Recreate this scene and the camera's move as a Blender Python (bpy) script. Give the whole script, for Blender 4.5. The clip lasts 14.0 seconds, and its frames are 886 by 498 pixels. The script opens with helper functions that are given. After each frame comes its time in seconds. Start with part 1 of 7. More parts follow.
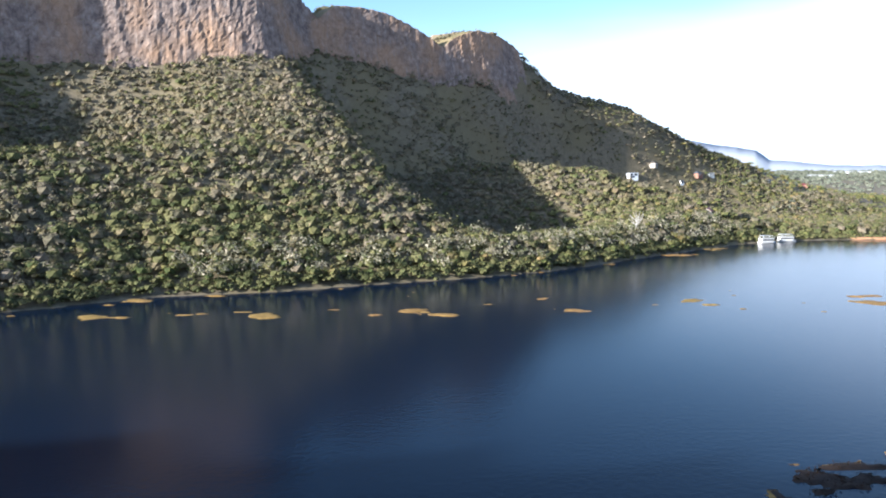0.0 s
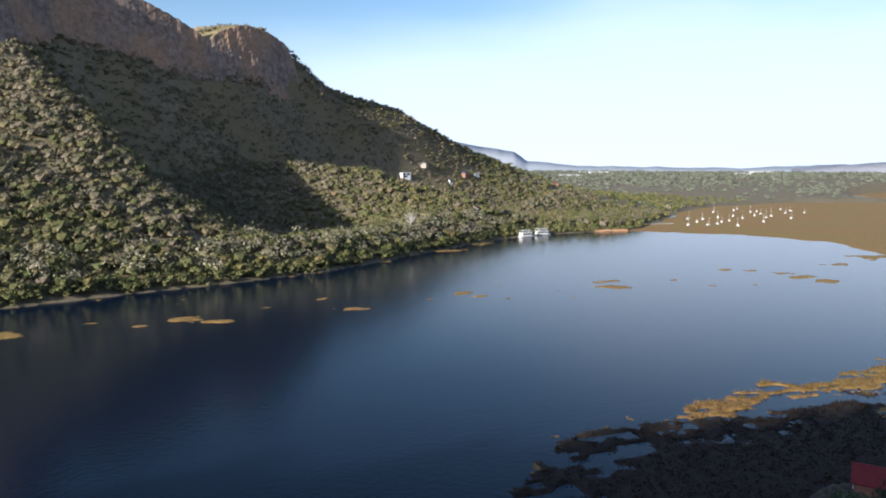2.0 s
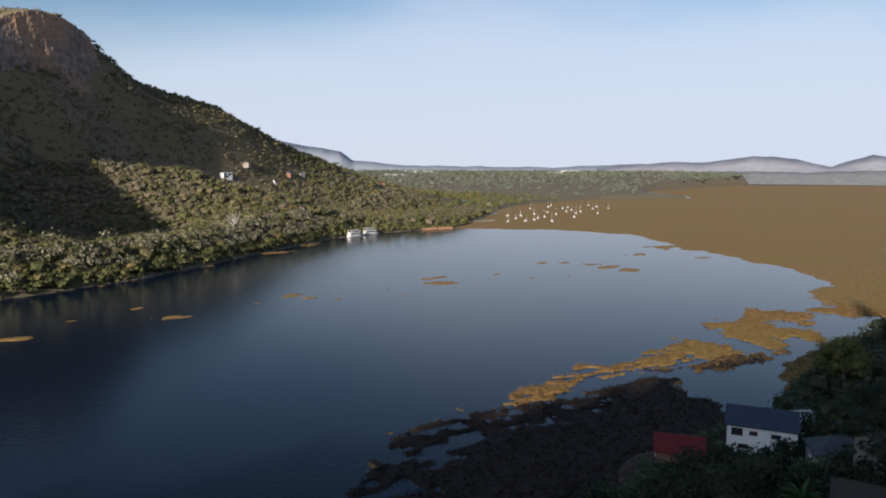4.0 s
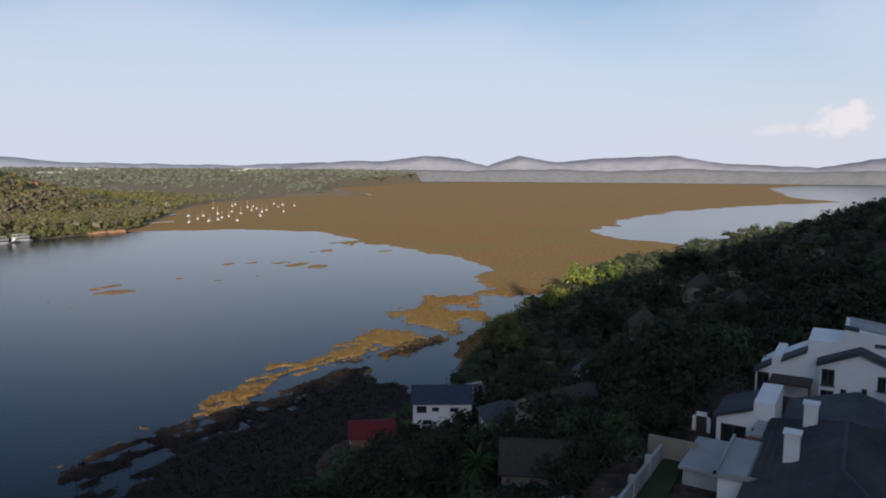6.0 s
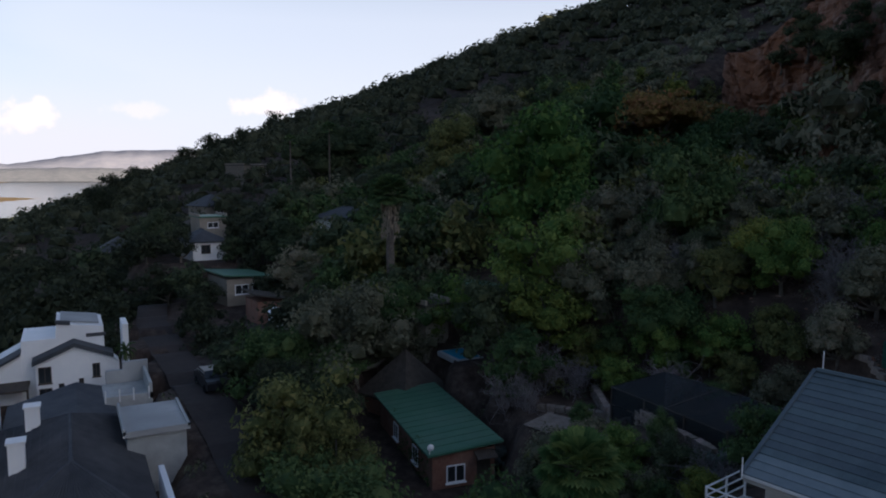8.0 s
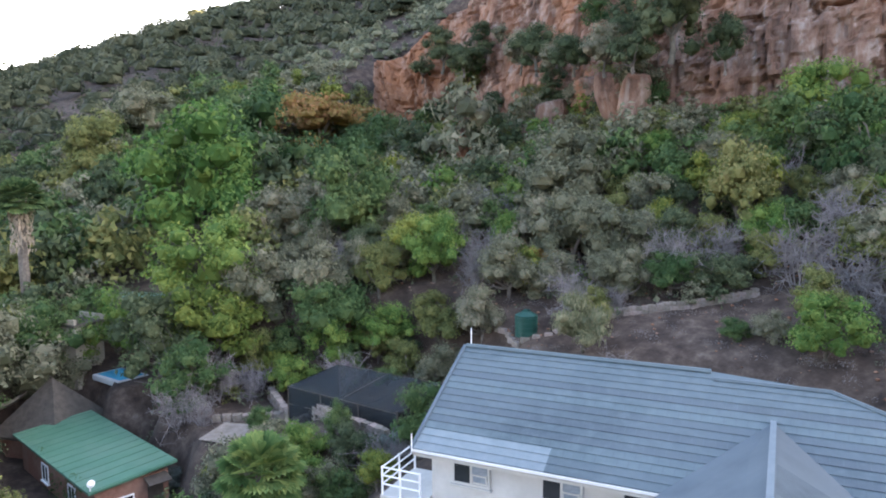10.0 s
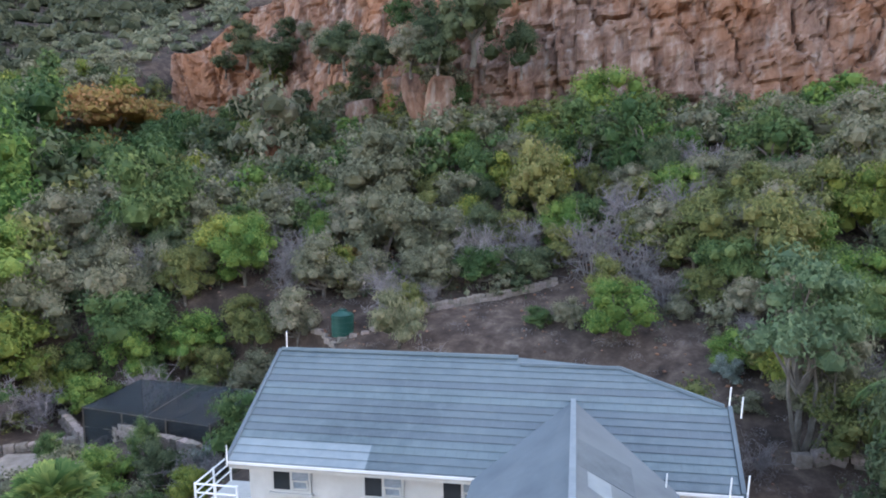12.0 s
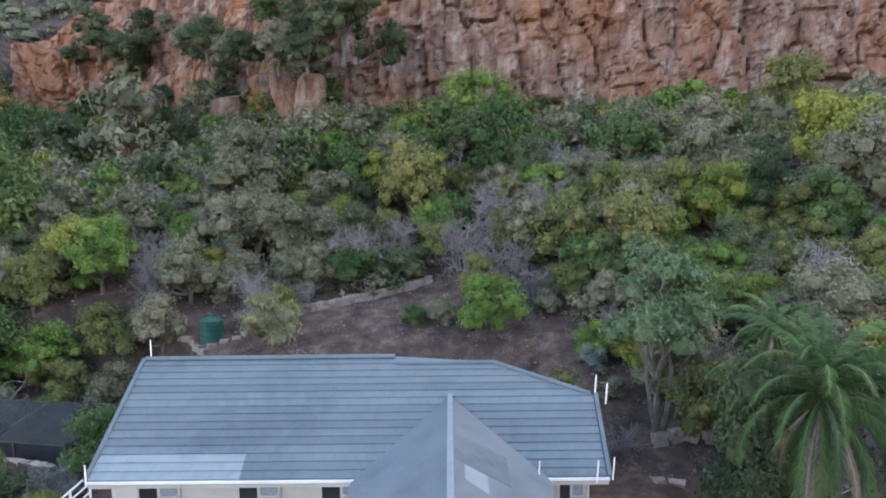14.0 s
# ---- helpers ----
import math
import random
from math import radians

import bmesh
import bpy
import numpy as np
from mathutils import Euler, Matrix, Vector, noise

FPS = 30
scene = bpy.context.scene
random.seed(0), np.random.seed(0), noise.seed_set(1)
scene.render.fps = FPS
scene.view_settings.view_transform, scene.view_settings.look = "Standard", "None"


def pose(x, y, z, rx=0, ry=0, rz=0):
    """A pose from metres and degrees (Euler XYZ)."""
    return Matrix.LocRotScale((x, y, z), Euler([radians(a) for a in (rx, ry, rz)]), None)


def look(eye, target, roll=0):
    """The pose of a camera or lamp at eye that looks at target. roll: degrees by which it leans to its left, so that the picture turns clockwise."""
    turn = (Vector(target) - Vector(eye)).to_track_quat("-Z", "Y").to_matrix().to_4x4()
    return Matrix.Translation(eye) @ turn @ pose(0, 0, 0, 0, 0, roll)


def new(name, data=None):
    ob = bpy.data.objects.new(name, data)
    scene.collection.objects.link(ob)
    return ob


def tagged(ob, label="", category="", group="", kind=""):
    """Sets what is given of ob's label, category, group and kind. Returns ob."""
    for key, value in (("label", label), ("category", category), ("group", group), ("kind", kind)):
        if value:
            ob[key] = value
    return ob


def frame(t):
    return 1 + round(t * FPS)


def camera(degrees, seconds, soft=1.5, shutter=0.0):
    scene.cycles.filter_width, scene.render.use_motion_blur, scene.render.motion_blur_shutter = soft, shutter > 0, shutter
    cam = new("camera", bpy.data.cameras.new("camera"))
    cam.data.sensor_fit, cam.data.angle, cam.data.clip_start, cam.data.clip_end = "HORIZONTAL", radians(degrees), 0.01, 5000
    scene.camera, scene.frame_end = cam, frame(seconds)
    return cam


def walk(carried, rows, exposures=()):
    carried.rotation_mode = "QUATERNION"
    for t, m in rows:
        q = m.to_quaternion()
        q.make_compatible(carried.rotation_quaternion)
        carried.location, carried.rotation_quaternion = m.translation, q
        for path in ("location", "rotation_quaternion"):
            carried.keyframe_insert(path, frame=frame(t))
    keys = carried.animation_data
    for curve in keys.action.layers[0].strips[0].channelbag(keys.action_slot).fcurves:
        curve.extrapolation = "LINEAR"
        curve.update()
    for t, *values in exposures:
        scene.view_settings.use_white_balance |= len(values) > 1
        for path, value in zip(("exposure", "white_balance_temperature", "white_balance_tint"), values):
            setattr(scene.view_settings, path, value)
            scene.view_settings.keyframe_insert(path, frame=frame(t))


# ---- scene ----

cam = camera(64.1, 14.0, soft=1.9)
# seconds, yaw, pitch, roll of a hovering camera that only turns
ROWS = [
    (0.0, -1.98, -6.21, -0.35), (0.5, -7.36, -6.24, -0.48), (1.0, -12.14, -6.20, -0.44), (1.5, -16.10, -6.17, -0.44), (2.0, -19.93, -6.12, -0.43),
    (2.5, -23.77, -6.10, -0.45), (2.7, -25.20, -6.10, -0.42), (4.8, -40.05, -6.10, -0.18), (5.0, -41.86, -6.12, -0.16), (5.5, -47.65, -6.12, -0.15),
    (6.0, -58.84, -6.10, -0.30), (6.5, -72.48, -6.09, -0.31), (7.0, -87.01, -6.11, -0.32), (7.5, -102.46, -6.08, -0.33), (8.0, -117.98, -6.08, -0.22),
    (8.5, -133.34, -6.10, -0.02), (8.7, -136.45, -6.10, 0.05), (10.8, -149.07, -6.16, 0.64), (11.0, -150.94, -6.20, 0.67), (11.5, -155.39, -6.27, 0.69),
    (12.0, -159.70, -6.32, 0.71), (12.5, -164.00, -6.40, 0.71), (13.0, -168.28, -6.47, 0.72), (13.5, -169.79, -6.53, 0.75), (14.0, -169.90, -6.50, 0.74)]
EYE_Z = 48.0
STOPS = [(0.0, 1.86, 5350, 10), (1.0, 1.56, 5420, 10), (2.5, 0.92, 5700, 11), (5.0, 0.46, 6050, 13), (6.0, 0.48, 6080, 14), (7.0, 0.58, 6250, 17), (7.6, 0.62, 6300, 18), (8.0, 0.88, 6350, 17), (8.2, 1.4, 6500, 13), (8.45, 2.7, 6850, 14), (8.7, 3.9, 7250, 16), (10.8, 4.14, 7600, 20), (14.0, 4.12, 7850, 20)]
walk(cam, [(t, pose(0, 0, EYE_Z, 90 + p, r, y)) for t, y, p, r in ROWS], STOPS)

# ---- light: low sun from the south-west, sky with thin cloud ----
SUN_FROM, SUN_EL = 238.0, 15.0
SKY_HAZE, SKY_CLOUD = (6.3, 6.35, 6.7), (5.9, 6.4, 7.1)
world = bpy.data.worlds.new("world")
scene.world = world
world.use_nodes = True
wn, wl = world.node_tree.nodes, world.node_tree.links
sky = wn.new("ShaderNodeTexSky")
sky.sky_type, sky.sun_disc = "NISHITA", False
sky.sun_elevation, sky.sun_rotation = radians(SUN_EL), radians(SUN_FROM)
sky.air_density, sky.dust_density, sky.ozone_density = 1.0, 0.7, 1.6
back = wn["Background"]
back.inputs["Strength"].default_value = 0.078
# pale haze towards the horizon and thin streaks of high cloud
wt = wn.new("ShaderNodeTexCoord")
wsep = wn.new("ShaderNodeSeparateXYZ")
wl.new(wt.outputs["Generated"], wsep.inputs[0])
whz = wn.new("ShaderNodeMapRange")
whz.interpolation_type = "SMOOTHERSTEP"
whz.inputs[1].default_value, whz.inputs[2].default_value, whz.inputs[3].default_value, whz.inputs[4].default_value = -0.02, 0.24, 1.0, 0.0
wl.new(wsep.outputs["Z"], whz.inputs[0])
wmap = wn.new("ShaderNodeMapping")
wmap.inputs["Scale"].default_value, wmap.inputs["Rotation"].default_value = (0.9, 1.5, 4.2), (0.35, 0.30, 0.5)
wl.new(wt.outputs["Generated"], wmap.inputs[0])
wnz = wn.new("ShaderNodeTexNoise")
wnz.inputs["Scale"].default_value, wnz.inputs["Detail"].default_value, wnz.inputs["Roughness"].default_value = 0.9, 5, 0.42
wl.new(wmap.outputs[0], wnz.inputs["Vector"])
wcl = wn.new("ShaderNodeMapRange")
wcl.interpolation_type = "SMOOTHSTEP"
wcl.inputs[1].default_value, wcl.inputs[2].default_value, wcl.inputs[4].default_value = 0.40, 0.62, 0.75
# the veil of cloud thickens towards the south-east
wse = wn.new("ShaderNodeVectorMath")
wse.operation = "DOT_PRODUCT"
wse.inputs[1].default_value = (0.10, -0.12, 0.0)
wl.new(wt.outputs["Generated"], wse.inputs[0])
wsa = wn.new("ShaderNodeMath")
wl.new(wse.outputs["Value"], wsa.inputs[0])
wl.new(wnz.outputs["Fac"], wsa.inputs[1])
wl.new(wsa.outputs[0], wcl.inputs[0])
wlow = wn.new("ShaderNodeMapRange")
wlow.inputs[1].default_value, wlow.inputs[2].default_value, wlow.inputs[3].default_value, wlow.inputs[4].default_value = 0.20, 0.42, 1.0, 0.0
wl.new(wsep.outputs["Z"], wlow.inputs[0])
wlm = wn.new("ShaderNodeMath")
wlm.operation = "MULTIPLY"
wl.new(wcl.outputs[0], wlm.inputs[0])
wl.new(wlow.outputs[0], wlm.inputs[1])
wmix = wn.new("ShaderNodeMix")
wmix.data_type = "RGBA"
wmix.inputs["B"].default_value = (*SKY_HAZE, 1)
wl.new(whz.outputs[0], wmix.inputs["Factor"])
wl.new(sky.outputs[0], wmix.inputs["A"])
wmix2 = wn.new("ShaderNodeMix")
wmix2.data_type = "RGBA"
wmix2.inputs["B"].default_value = (*SKY_CLOUD, 1)
wl.new(wlm.outputs[0], wmix2.inputs["Factor"])
wl.new(wmix.outputs["Result"], wmix2.inputs["A"])
sun_vec = (math.sin(radians(SUN_FROM)) * math.cos(radians(SUN_EL)), math.cos(radians(SUN_FROM)) * math.cos(radians(SUN_EL)), math.sin(radians(SUN_EL)))
wdot = wn.new("ShaderNodeVectorMath")
wdot.operation = "DOT_PRODUCT"
wdot.inputs[1].default_value = sun_vec
wl.new(wt.outputs["Generated"], wdot.inputs[0])
wmax = wn.new("ShaderNodeMath")
wmax.operation = "MAXIMUM"
wmax.inputs[1].default_value = 0.0
wl.new(wdot.outputs["Value"], wmax.inputs[0])
wpow = wn.new("ShaderNodeMath")
wpow.operation = "POWER"
wpow.inputs[1].default_value = 6.0
wl.new(wmax.outputs[0], wpow.inputs[0])
wglow = wn.new("ShaderNodeMix")
wglow.data_type, wglow.blend_type = "RGBA", "ADD"
wglow.inputs["B"].default_value = (6.1, 5.95, 5.75, 1)
wl.new(wpow.outputs[0], wglow.inputs["Factor"])
wl.new(wmix2.outputs["Result"], wglow.inputs["A"])
wglow.clamp_factor = True
# a few small heaps of cloud low over the far end of the lake: heading, height, half width, half height in degrees
sky_col = wglow.outputs["Result"]
wcn = wn.new("ShaderNodeTexNoise")
wcn.inputs["Scale"].default_value, wcn.inputs["Detail"].default_value, wcn.inputs["Roughness"].default_value = 26.0, 6, 0.6
wl.new(wt.outputs["Generated"], wcn.inputs["Vector"])
for chead, cel, cw, ch, camt in ((88.2, 4.0, 2.6, 1.7, 0.85), (94.6, 4.6, 2.6, 0.8, 0.35), (104.6, 5.2, 4.0, 1.3, 0.75), (84.0, 3.3, 2.0, 0.6, 0.35), (110.5, 4.4, 3.0, 1.0, 0.6)):
    ca, ce = radians(chead), radians(cel)
    wd = wn.new("ShaderNodeVectorMath")
    wd.operation = "SUBTRACT"
    wd.inputs[1].default_value = (math.sin(ca) * math.cos(ce), math.cos(ca) * math.cos(ce), math.sin(ce))
    wl.new(wt.outputs["Generated"], wd.inputs[0])
    ws = wn.new("ShaderNodeVectorMath")
    ws.operation = "MULTIPLY"
    ws.inputs[1].default_value = (1 / radians(cw), 1 / radians(cw), 1 / radians(ch))
    wl.new(wd.outputs[0], ws.inputs[0])
    wlen = wn.new("ShaderNodeVectorMath")
    wlen.operation = "LENGTH"
    wl.new(ws.outputs[0], wlen.inputs[0])
    wadd = wn.new("ShaderNodeMath")
    wadd.operation = "MULTIPLY_ADD"
    wadd.inputs[1].default_value = 2.6
    wl.new(wcn.outputs["Fac"], wadd.inputs[0])
    wl.new(wlen.outputs["Value"], wadd.inputs[2])
    wmr = wn.new("ShaderNodeMapRange")
    wmr.interpolation_type = "SMOOTHSTEP"
    wmr.inputs[1].default_value, wmr.inputs[2].default_value, wmr.inputs[3].default_value, wmr.inputs[4].default_value = 1.55, 2.15, camt, 0.0
    wl.new(wadd.outputs[0], wmr.inputs[0])
    wcm = wn.new("ShaderNodeMix")
    wcm.data_type = "RGBA"
    wcm.inputs["B"].default_value = (8.2, 7.5, 7.2, 1)
    wl.new(wmr.outputs[0], wcm.inputs["Factor"])
    wl.new(sky_col, wcm.inputs["A"])
    sky_col = wcm.outputs["Result"]
wl.new(sky_col, back.inputs["Color"])
sun_data = bpy.data.lights.new("sun", "SUN")
sun_data.energy, sun_data.angle, sun_data.color = 5.0, radians(0.7), (1.0, 0.87, 0.68)
sun = new("sun", sun_data)
SUN_DIR = Vector((math.sin(radians(SUN_FROM)) * math.cos(radians(SUN_EL)), math.cos(radians(SUN_FROM)) * math.cos(radians(SUN_EL)), math.sin(radians(SUN_EL))))
sun.matrix_world = look(SUN_DIR * 300 + Vector((0, 0, 400)), (0, 0, 400))

# ---- materials ----
def ramp_mat(name, stops, scale=1.0, detail=6.0, rough=0.9, bump=0.0, bump_scale=None, island=0.0, objrand=0.0, metal=0.0, spec=0.3, second=None, second_scale=0.1, coords="Object", stretch=(1, 1, 1)):
    """Two-scale noise colour: stops are (position, rgb); second=(rgb, amount) adds large patches; island/objrand vary the value."""
    m = bpy.data.materials.new(name)
    m.use_nodes = True
    n, l = m.node_tree.nodes, m.node_tree.links
    b = n["Principled BSDF"]
    b.inputs["Roughness"].default_value, b.inputs["Metallic"].default_value = rough, metal
    b.inputs["Specular IOR Level"].default_value = spec
    tc = n.new("ShaderNodeTexCoord")
    mp = n.new("ShaderNodeMapping")
    mp.inputs["Scale"].default_value = stretch
    l.new(tc.outputs[coords], mp.inputs[0])
    nz = n.new("ShaderNodeTexNoise")
    nz.inputs["Scale"].default_value, nz.inputs["Detail"].default_value, nz.inputs["Roughness"].default_value = scale, detail, 0.65
    l.new(mp.outputs[0], nz.inputs["Vector"])
    rp = n.new("ShaderNodeValToRGB")
    while len(rp.color_ramp.elements) < len(stops):
        rp.color_ramp.elements.new(0.5)
    for e, (p, c) in zip(rp.color_ramp.elements, stops):
        e.position, e.color = p, (*c, 1)
    l.new(nz.outputs["Fac"], rp.inputs[0])
    col = rp.outputs[0]
    if second:
        n2 = n.new("ShaderNodeTexNoise")
        n2.inputs["Scale"].default_value, n2.inputs["Detail"].default_value = second_scale, 4
        l.new(mp.outputs[0], n2.inputs["Vector"])
        mr = n.new("ShaderNodeMapRange")
        mr.inputs[1].default_value, mr.inputs[2].default_value, mr.inputs[4].default_value = 0.42, 0.62, second[1]
        l.new(n2.outputs["Fac"], mr.inputs[0])
        mx = n.new("ShaderNodeMix")
        mx.data_type = "RGBA"
        mx.inputs["B"].default_value = (*second[0], 1)
        l.new(mr.outputs[0], mx.inputs["Factor"])
        l.new(col, mx.inputs["A"])
        col = mx.outputs["Result"]
    for amount, node, out in ((island, "ShaderNodeNewGeometry", "Random Per Island"), (objrand, "ShaderNodeObjectInfo", "Random")):
        if amount:
            src = n.new(node)
            mr = n.new("ShaderNodeMapRange")
            mr.inputs[3].default_value, mr.inputs[4].default_value = 1 - amount, 1 + amount
            l.new(src.outputs[out], mr.inputs[0])
            hs = n.new("ShaderNodeHueSaturation")
            l.new(mr.outputs[0], hs.inputs["Value"])
            mh = n.new("ShaderNodeMapRange")
            mh.inputs[3].default_value, mh.inputs[4].default_value = 0.5 + amount * 0.10, 0.5 - amount * 0.10
            l.new(src.outputs[out], mh.inputs[0])
            l.new(mh.outputs[0], hs.inputs["Hue"])
            l.new(col, hs.inputs["Color"])
            col = hs.outputs[0]
    l.new(col, b.inputs["Base Color"])
    if bump:
        nb = n.new("ShaderNodeTexNoise")
        nb.inputs["Scale"].default_value, nb.inputs["Detail"].default_value = bump_scale or scale * 3, 5
        l.new(mp.outputs[0], nb.inputs["Vector"])
        bp = n.new("ShaderNodeBump")
        bp.inputs["Strength"].default_value, bp.inputs["Distance"].default_value = min(bump, 1.0), max(0.02, bump * 0.1)
        l.new(nb.outputs["Fac"], bp.inputs["Height"])
        l.new(bp.outputs[0], b.inputs["Normal"])
    return m


def leaf_mat(name, rgb, rgb2, objrand=0.2, island=0.35, translucent=0.25):
    m = ramp_mat(name, [(0.3, rgb), (0.7, rgb2)], scale=0.6, detail=3, rough=0.75, island=island, objrand=objrand, spec=0.15)
    n, l = m.node_tree.nodes, m.node_tree.links
    b, out = n["Principled BSDF"], n["Material Output"]
    tr = n.new("ShaderNodeBsdfTranslucent")
    l.new(b.inputs["Base Color"].links[0].from_socket, tr.inputs["Color"])
    mx = n.new("ShaderNodeMixShader")
    mx.inputs[0].default_value = translucent
    l.new(b.outputs[0], mx.inputs[1])
    l.new(tr.outputs[0], mx.inputs[2])
    l.new(mx.outputs[0], out.inputs["Surface"])
    return m


M = {}
M["ground"] = ramp_mat("dry_ground", [(0.3, (0.085, 0.070, 0.048)), (0.5, (0.145, 0.120, 0.080)), (0.7, (0.21, 0.175, 0.115))], scale=0.35, detail=9, rough=0.95, bump=0.6, bump_scale=1.2, second=((0.150, 0.122, 0.066), 0.8), second_scale=0.02)
# the near hillside is stony red-brown soil and leaf litter, the far one dry grass
n, l = M["ground"].node_tree.nodes, M["ground"].node_tree.links
gb_ = n["Principled BSDF"]
g_old = gb_.inputs["Base Color"].links[0].from_socket
gt = n.new("ShaderNodeTexCoord")
gs = n.new("ShaderNodeSeparateXYZ")
l.new(gt.outputs["Object"], gs.inputs[0])
gm = n.new("ShaderNodeMapRange")
gm.inputs[1].default_value, gm.inputs[2].default_value, gm.inputs[3].default_value, gm.inputs[4].default_value = 110.0, 150.0, 1.0, 0.0
l.new(gs.outputs["Y"], gm.inputs[0])
gn = n.new("ShaderNodeTexNoise")
gn.inputs["Scale"].default_value, gn.inputs["Detail"].default_value, gn.inputs["Roughness"].default_value = 0.9, 11, 0.7
l.new(gt.outputs["Object"], gn.inputs["Vector"])
gr = n.new("ShaderNodeValToRGB")
for p_, c_ in ((0.33, (0.020, 0.014, 0.012)), (0.48, (0.050, 0.034, 0.027)), (0.60, (0.085, 0.061, 0.049)), (0.72, (0.145, 0.118, 0.098))):
    el_ = gr.color_ramp.elements.new(p_)
    el_.color = (*c_, 1)
gr.color_ramp.elements.remove(gr.color_ramp.elements[0])
gr.color_ramp.elements.remove(gr.color_ramp.elements[-1])
l.new(gn.outputs["Fac"], gr.inputs[0])
gx_ = n.new("ShaderNodeMix")
gx_.data_type = "RGBA"
l.new(gm.outputs[0], gx_.inputs["Factor"])
l.new(g_old, gx_.inputs["A"])
l.new(gr.outputs[0], gx_.inputs["B"])
l.new(gx_.outputs["Result"], gb_.inputs["Base Color"])
M["mat"] = ramp_mat("floating_weed", [(0.3, (0.130, 0.066, 0.016)), (0.5, (0.235, 0.132, 0.038)), (0.72, (0.34, 0.212, 0.075))], scale=0.5, detail=8, rough=0.9, bump=0.8, bump_scale=1.5, second=((0.20, 0.15, 0.03), 0.5), second_scale=0.012)
# reddish weed, its colour darkened to stand for the hill's shade
M["mat_red_shade"] = ramp_mat("red_brown_weed_shade", [(0.3, (0.013, 0.008, 0.006)), (0.5, (0.024, 0.0145, 0.010)), (0.72, (0.042, 0.027, 0.018))], scale=0.5, detail=8, rough=0.9, bump=0.8, bump_scale=1.5)
M["weed_red_shade"] = leaf_mat("red_weed_leaf_shade", (0.014, 0.010, 0.006), (0.030, 0.019, 0.012), objrand=0, island=0.4)
M["leaf_far"] = leaf_mat("slope_scrub", (0.125, 0.112, 0.056), (0.205, 0.176, 0.096), objrand=0, island=0.32)
M["leaf_far_green"] = leaf_mat("slope_bush", (0.092, 0.098, 0.038), (0.155, 0.152, 0.064), objrand=0, island=0.32)
M["leaf_far_grey"] = leaf_mat("slope_thorn", (0.125, 0.112, 0.072), (0.20, 0.175, 0.118), objrand=0, island=0.30)
M["leaf_bleached"] = leaf_mat("pale_foliage", (0.22, 0.205, 0.135), (0.34, 0.315, 0.23), objrand=0, island=0.3)
# paled, greyed greens hold the distance haze in the leaf colour
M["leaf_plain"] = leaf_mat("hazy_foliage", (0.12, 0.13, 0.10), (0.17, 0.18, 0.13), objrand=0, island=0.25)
M["leaf_shore"] = leaf_mat("shore_foliage", (0.085, 0.10, 0.032), (0.16, 0.165, 0.06), objrand=0, island=0.4)
M["leaf_shore_gold"] = leaf_mat("golden_shore_foliage", (0.135, 0.120, 0.042), (0.215, 0.185, 0.075), objrand=0, island=0.35)
M["leaf_hill"] = leaf_mat("hillside_foliage", (0.092, 0.106, 0.066), (0.155, 0.166, 0.110), objrand=0, island=0.45)
# "deep" greens have the slope's heavy shade put into their colour
for key, c1, c2 in (("green", (0.050, 0.095, 0.036), (0.085, 0.135, 0.05)), ("bright", (0.075, 0.145, 0.035), (0.115, 0.19, 0.05)), ("olive", (0.11, 0.125, 0.045), (0.165, 0.175, 0.065)),
                    ("yellow", (0.115, 0.15, 0.032), (0.175, 0.205, 0.05)), ("grey", (0.125, 0.128, 0.080), (0.195, 0.192, 0.128)), ("dark", (0.046, 0.070, 0.036), (0.080, 0.105, 0.056)),
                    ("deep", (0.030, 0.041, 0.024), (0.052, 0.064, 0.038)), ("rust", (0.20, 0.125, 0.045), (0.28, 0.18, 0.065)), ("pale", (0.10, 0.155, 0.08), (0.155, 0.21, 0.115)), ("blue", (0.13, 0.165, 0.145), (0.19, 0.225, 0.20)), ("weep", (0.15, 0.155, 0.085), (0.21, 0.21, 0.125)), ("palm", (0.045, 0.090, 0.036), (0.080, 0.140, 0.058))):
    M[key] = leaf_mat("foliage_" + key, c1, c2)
M["twig"] = ramp_mat("grey_twigs", [(0.3, (0.13, 0.115, 0.115)), (0.7, (0.215, 0.195, 0.20))], scale=3, objrand=0.15)
M["bark"] = ramp_mat("bark", [(0.3, (0.07, 0.06, 0.05)), (0.7, (0.17, 0.15, 0.13))], scale=6, objrand=0.25, bump=0.4)
M["rock"] = ramp_mat("red_quartzite", [(0.30, (0.052, 0.034, 0.030)), (0.44, (0.140, 0.078, 0.058)), (0.55, (0.205, 0.124, 0.094)), (0.70, (0.33, 0.27, 0.24))], scale=0.9, detail=13, rough=0.92, bump=0.9, bump_scale=3.5, stretch=(1, 1, 0.38), second=((0.27, 0.108, 0.050), 0.65), second_scale=0.13)
# hillside wood green, lowered in colour to deepen the slope's shade
M["leaf_wood"] = leaf_mat("wood_foliage_shade", (0.038, 0.048, 0.028), (0.068, 0.078, 0.046), objrand=0, island=0.45)
M["rock_far"] = ramp_mat("pale_red_rock", [(0.30, (0.088, 0.070, 0.064)), (0.45, (0.165, 0.125, 0.108)), (0.58, (0.235, 0.182, 0.156)), (0.74, (0.32, 0.275, 0.245))], scale=0.22, detail=12, rough=0.95, bump=0.8, bump_scale=0.8, stretch=(1, 1, 0.9), second=((0.34, 0.205, 0.115), 0.6), second_scale=0.03)


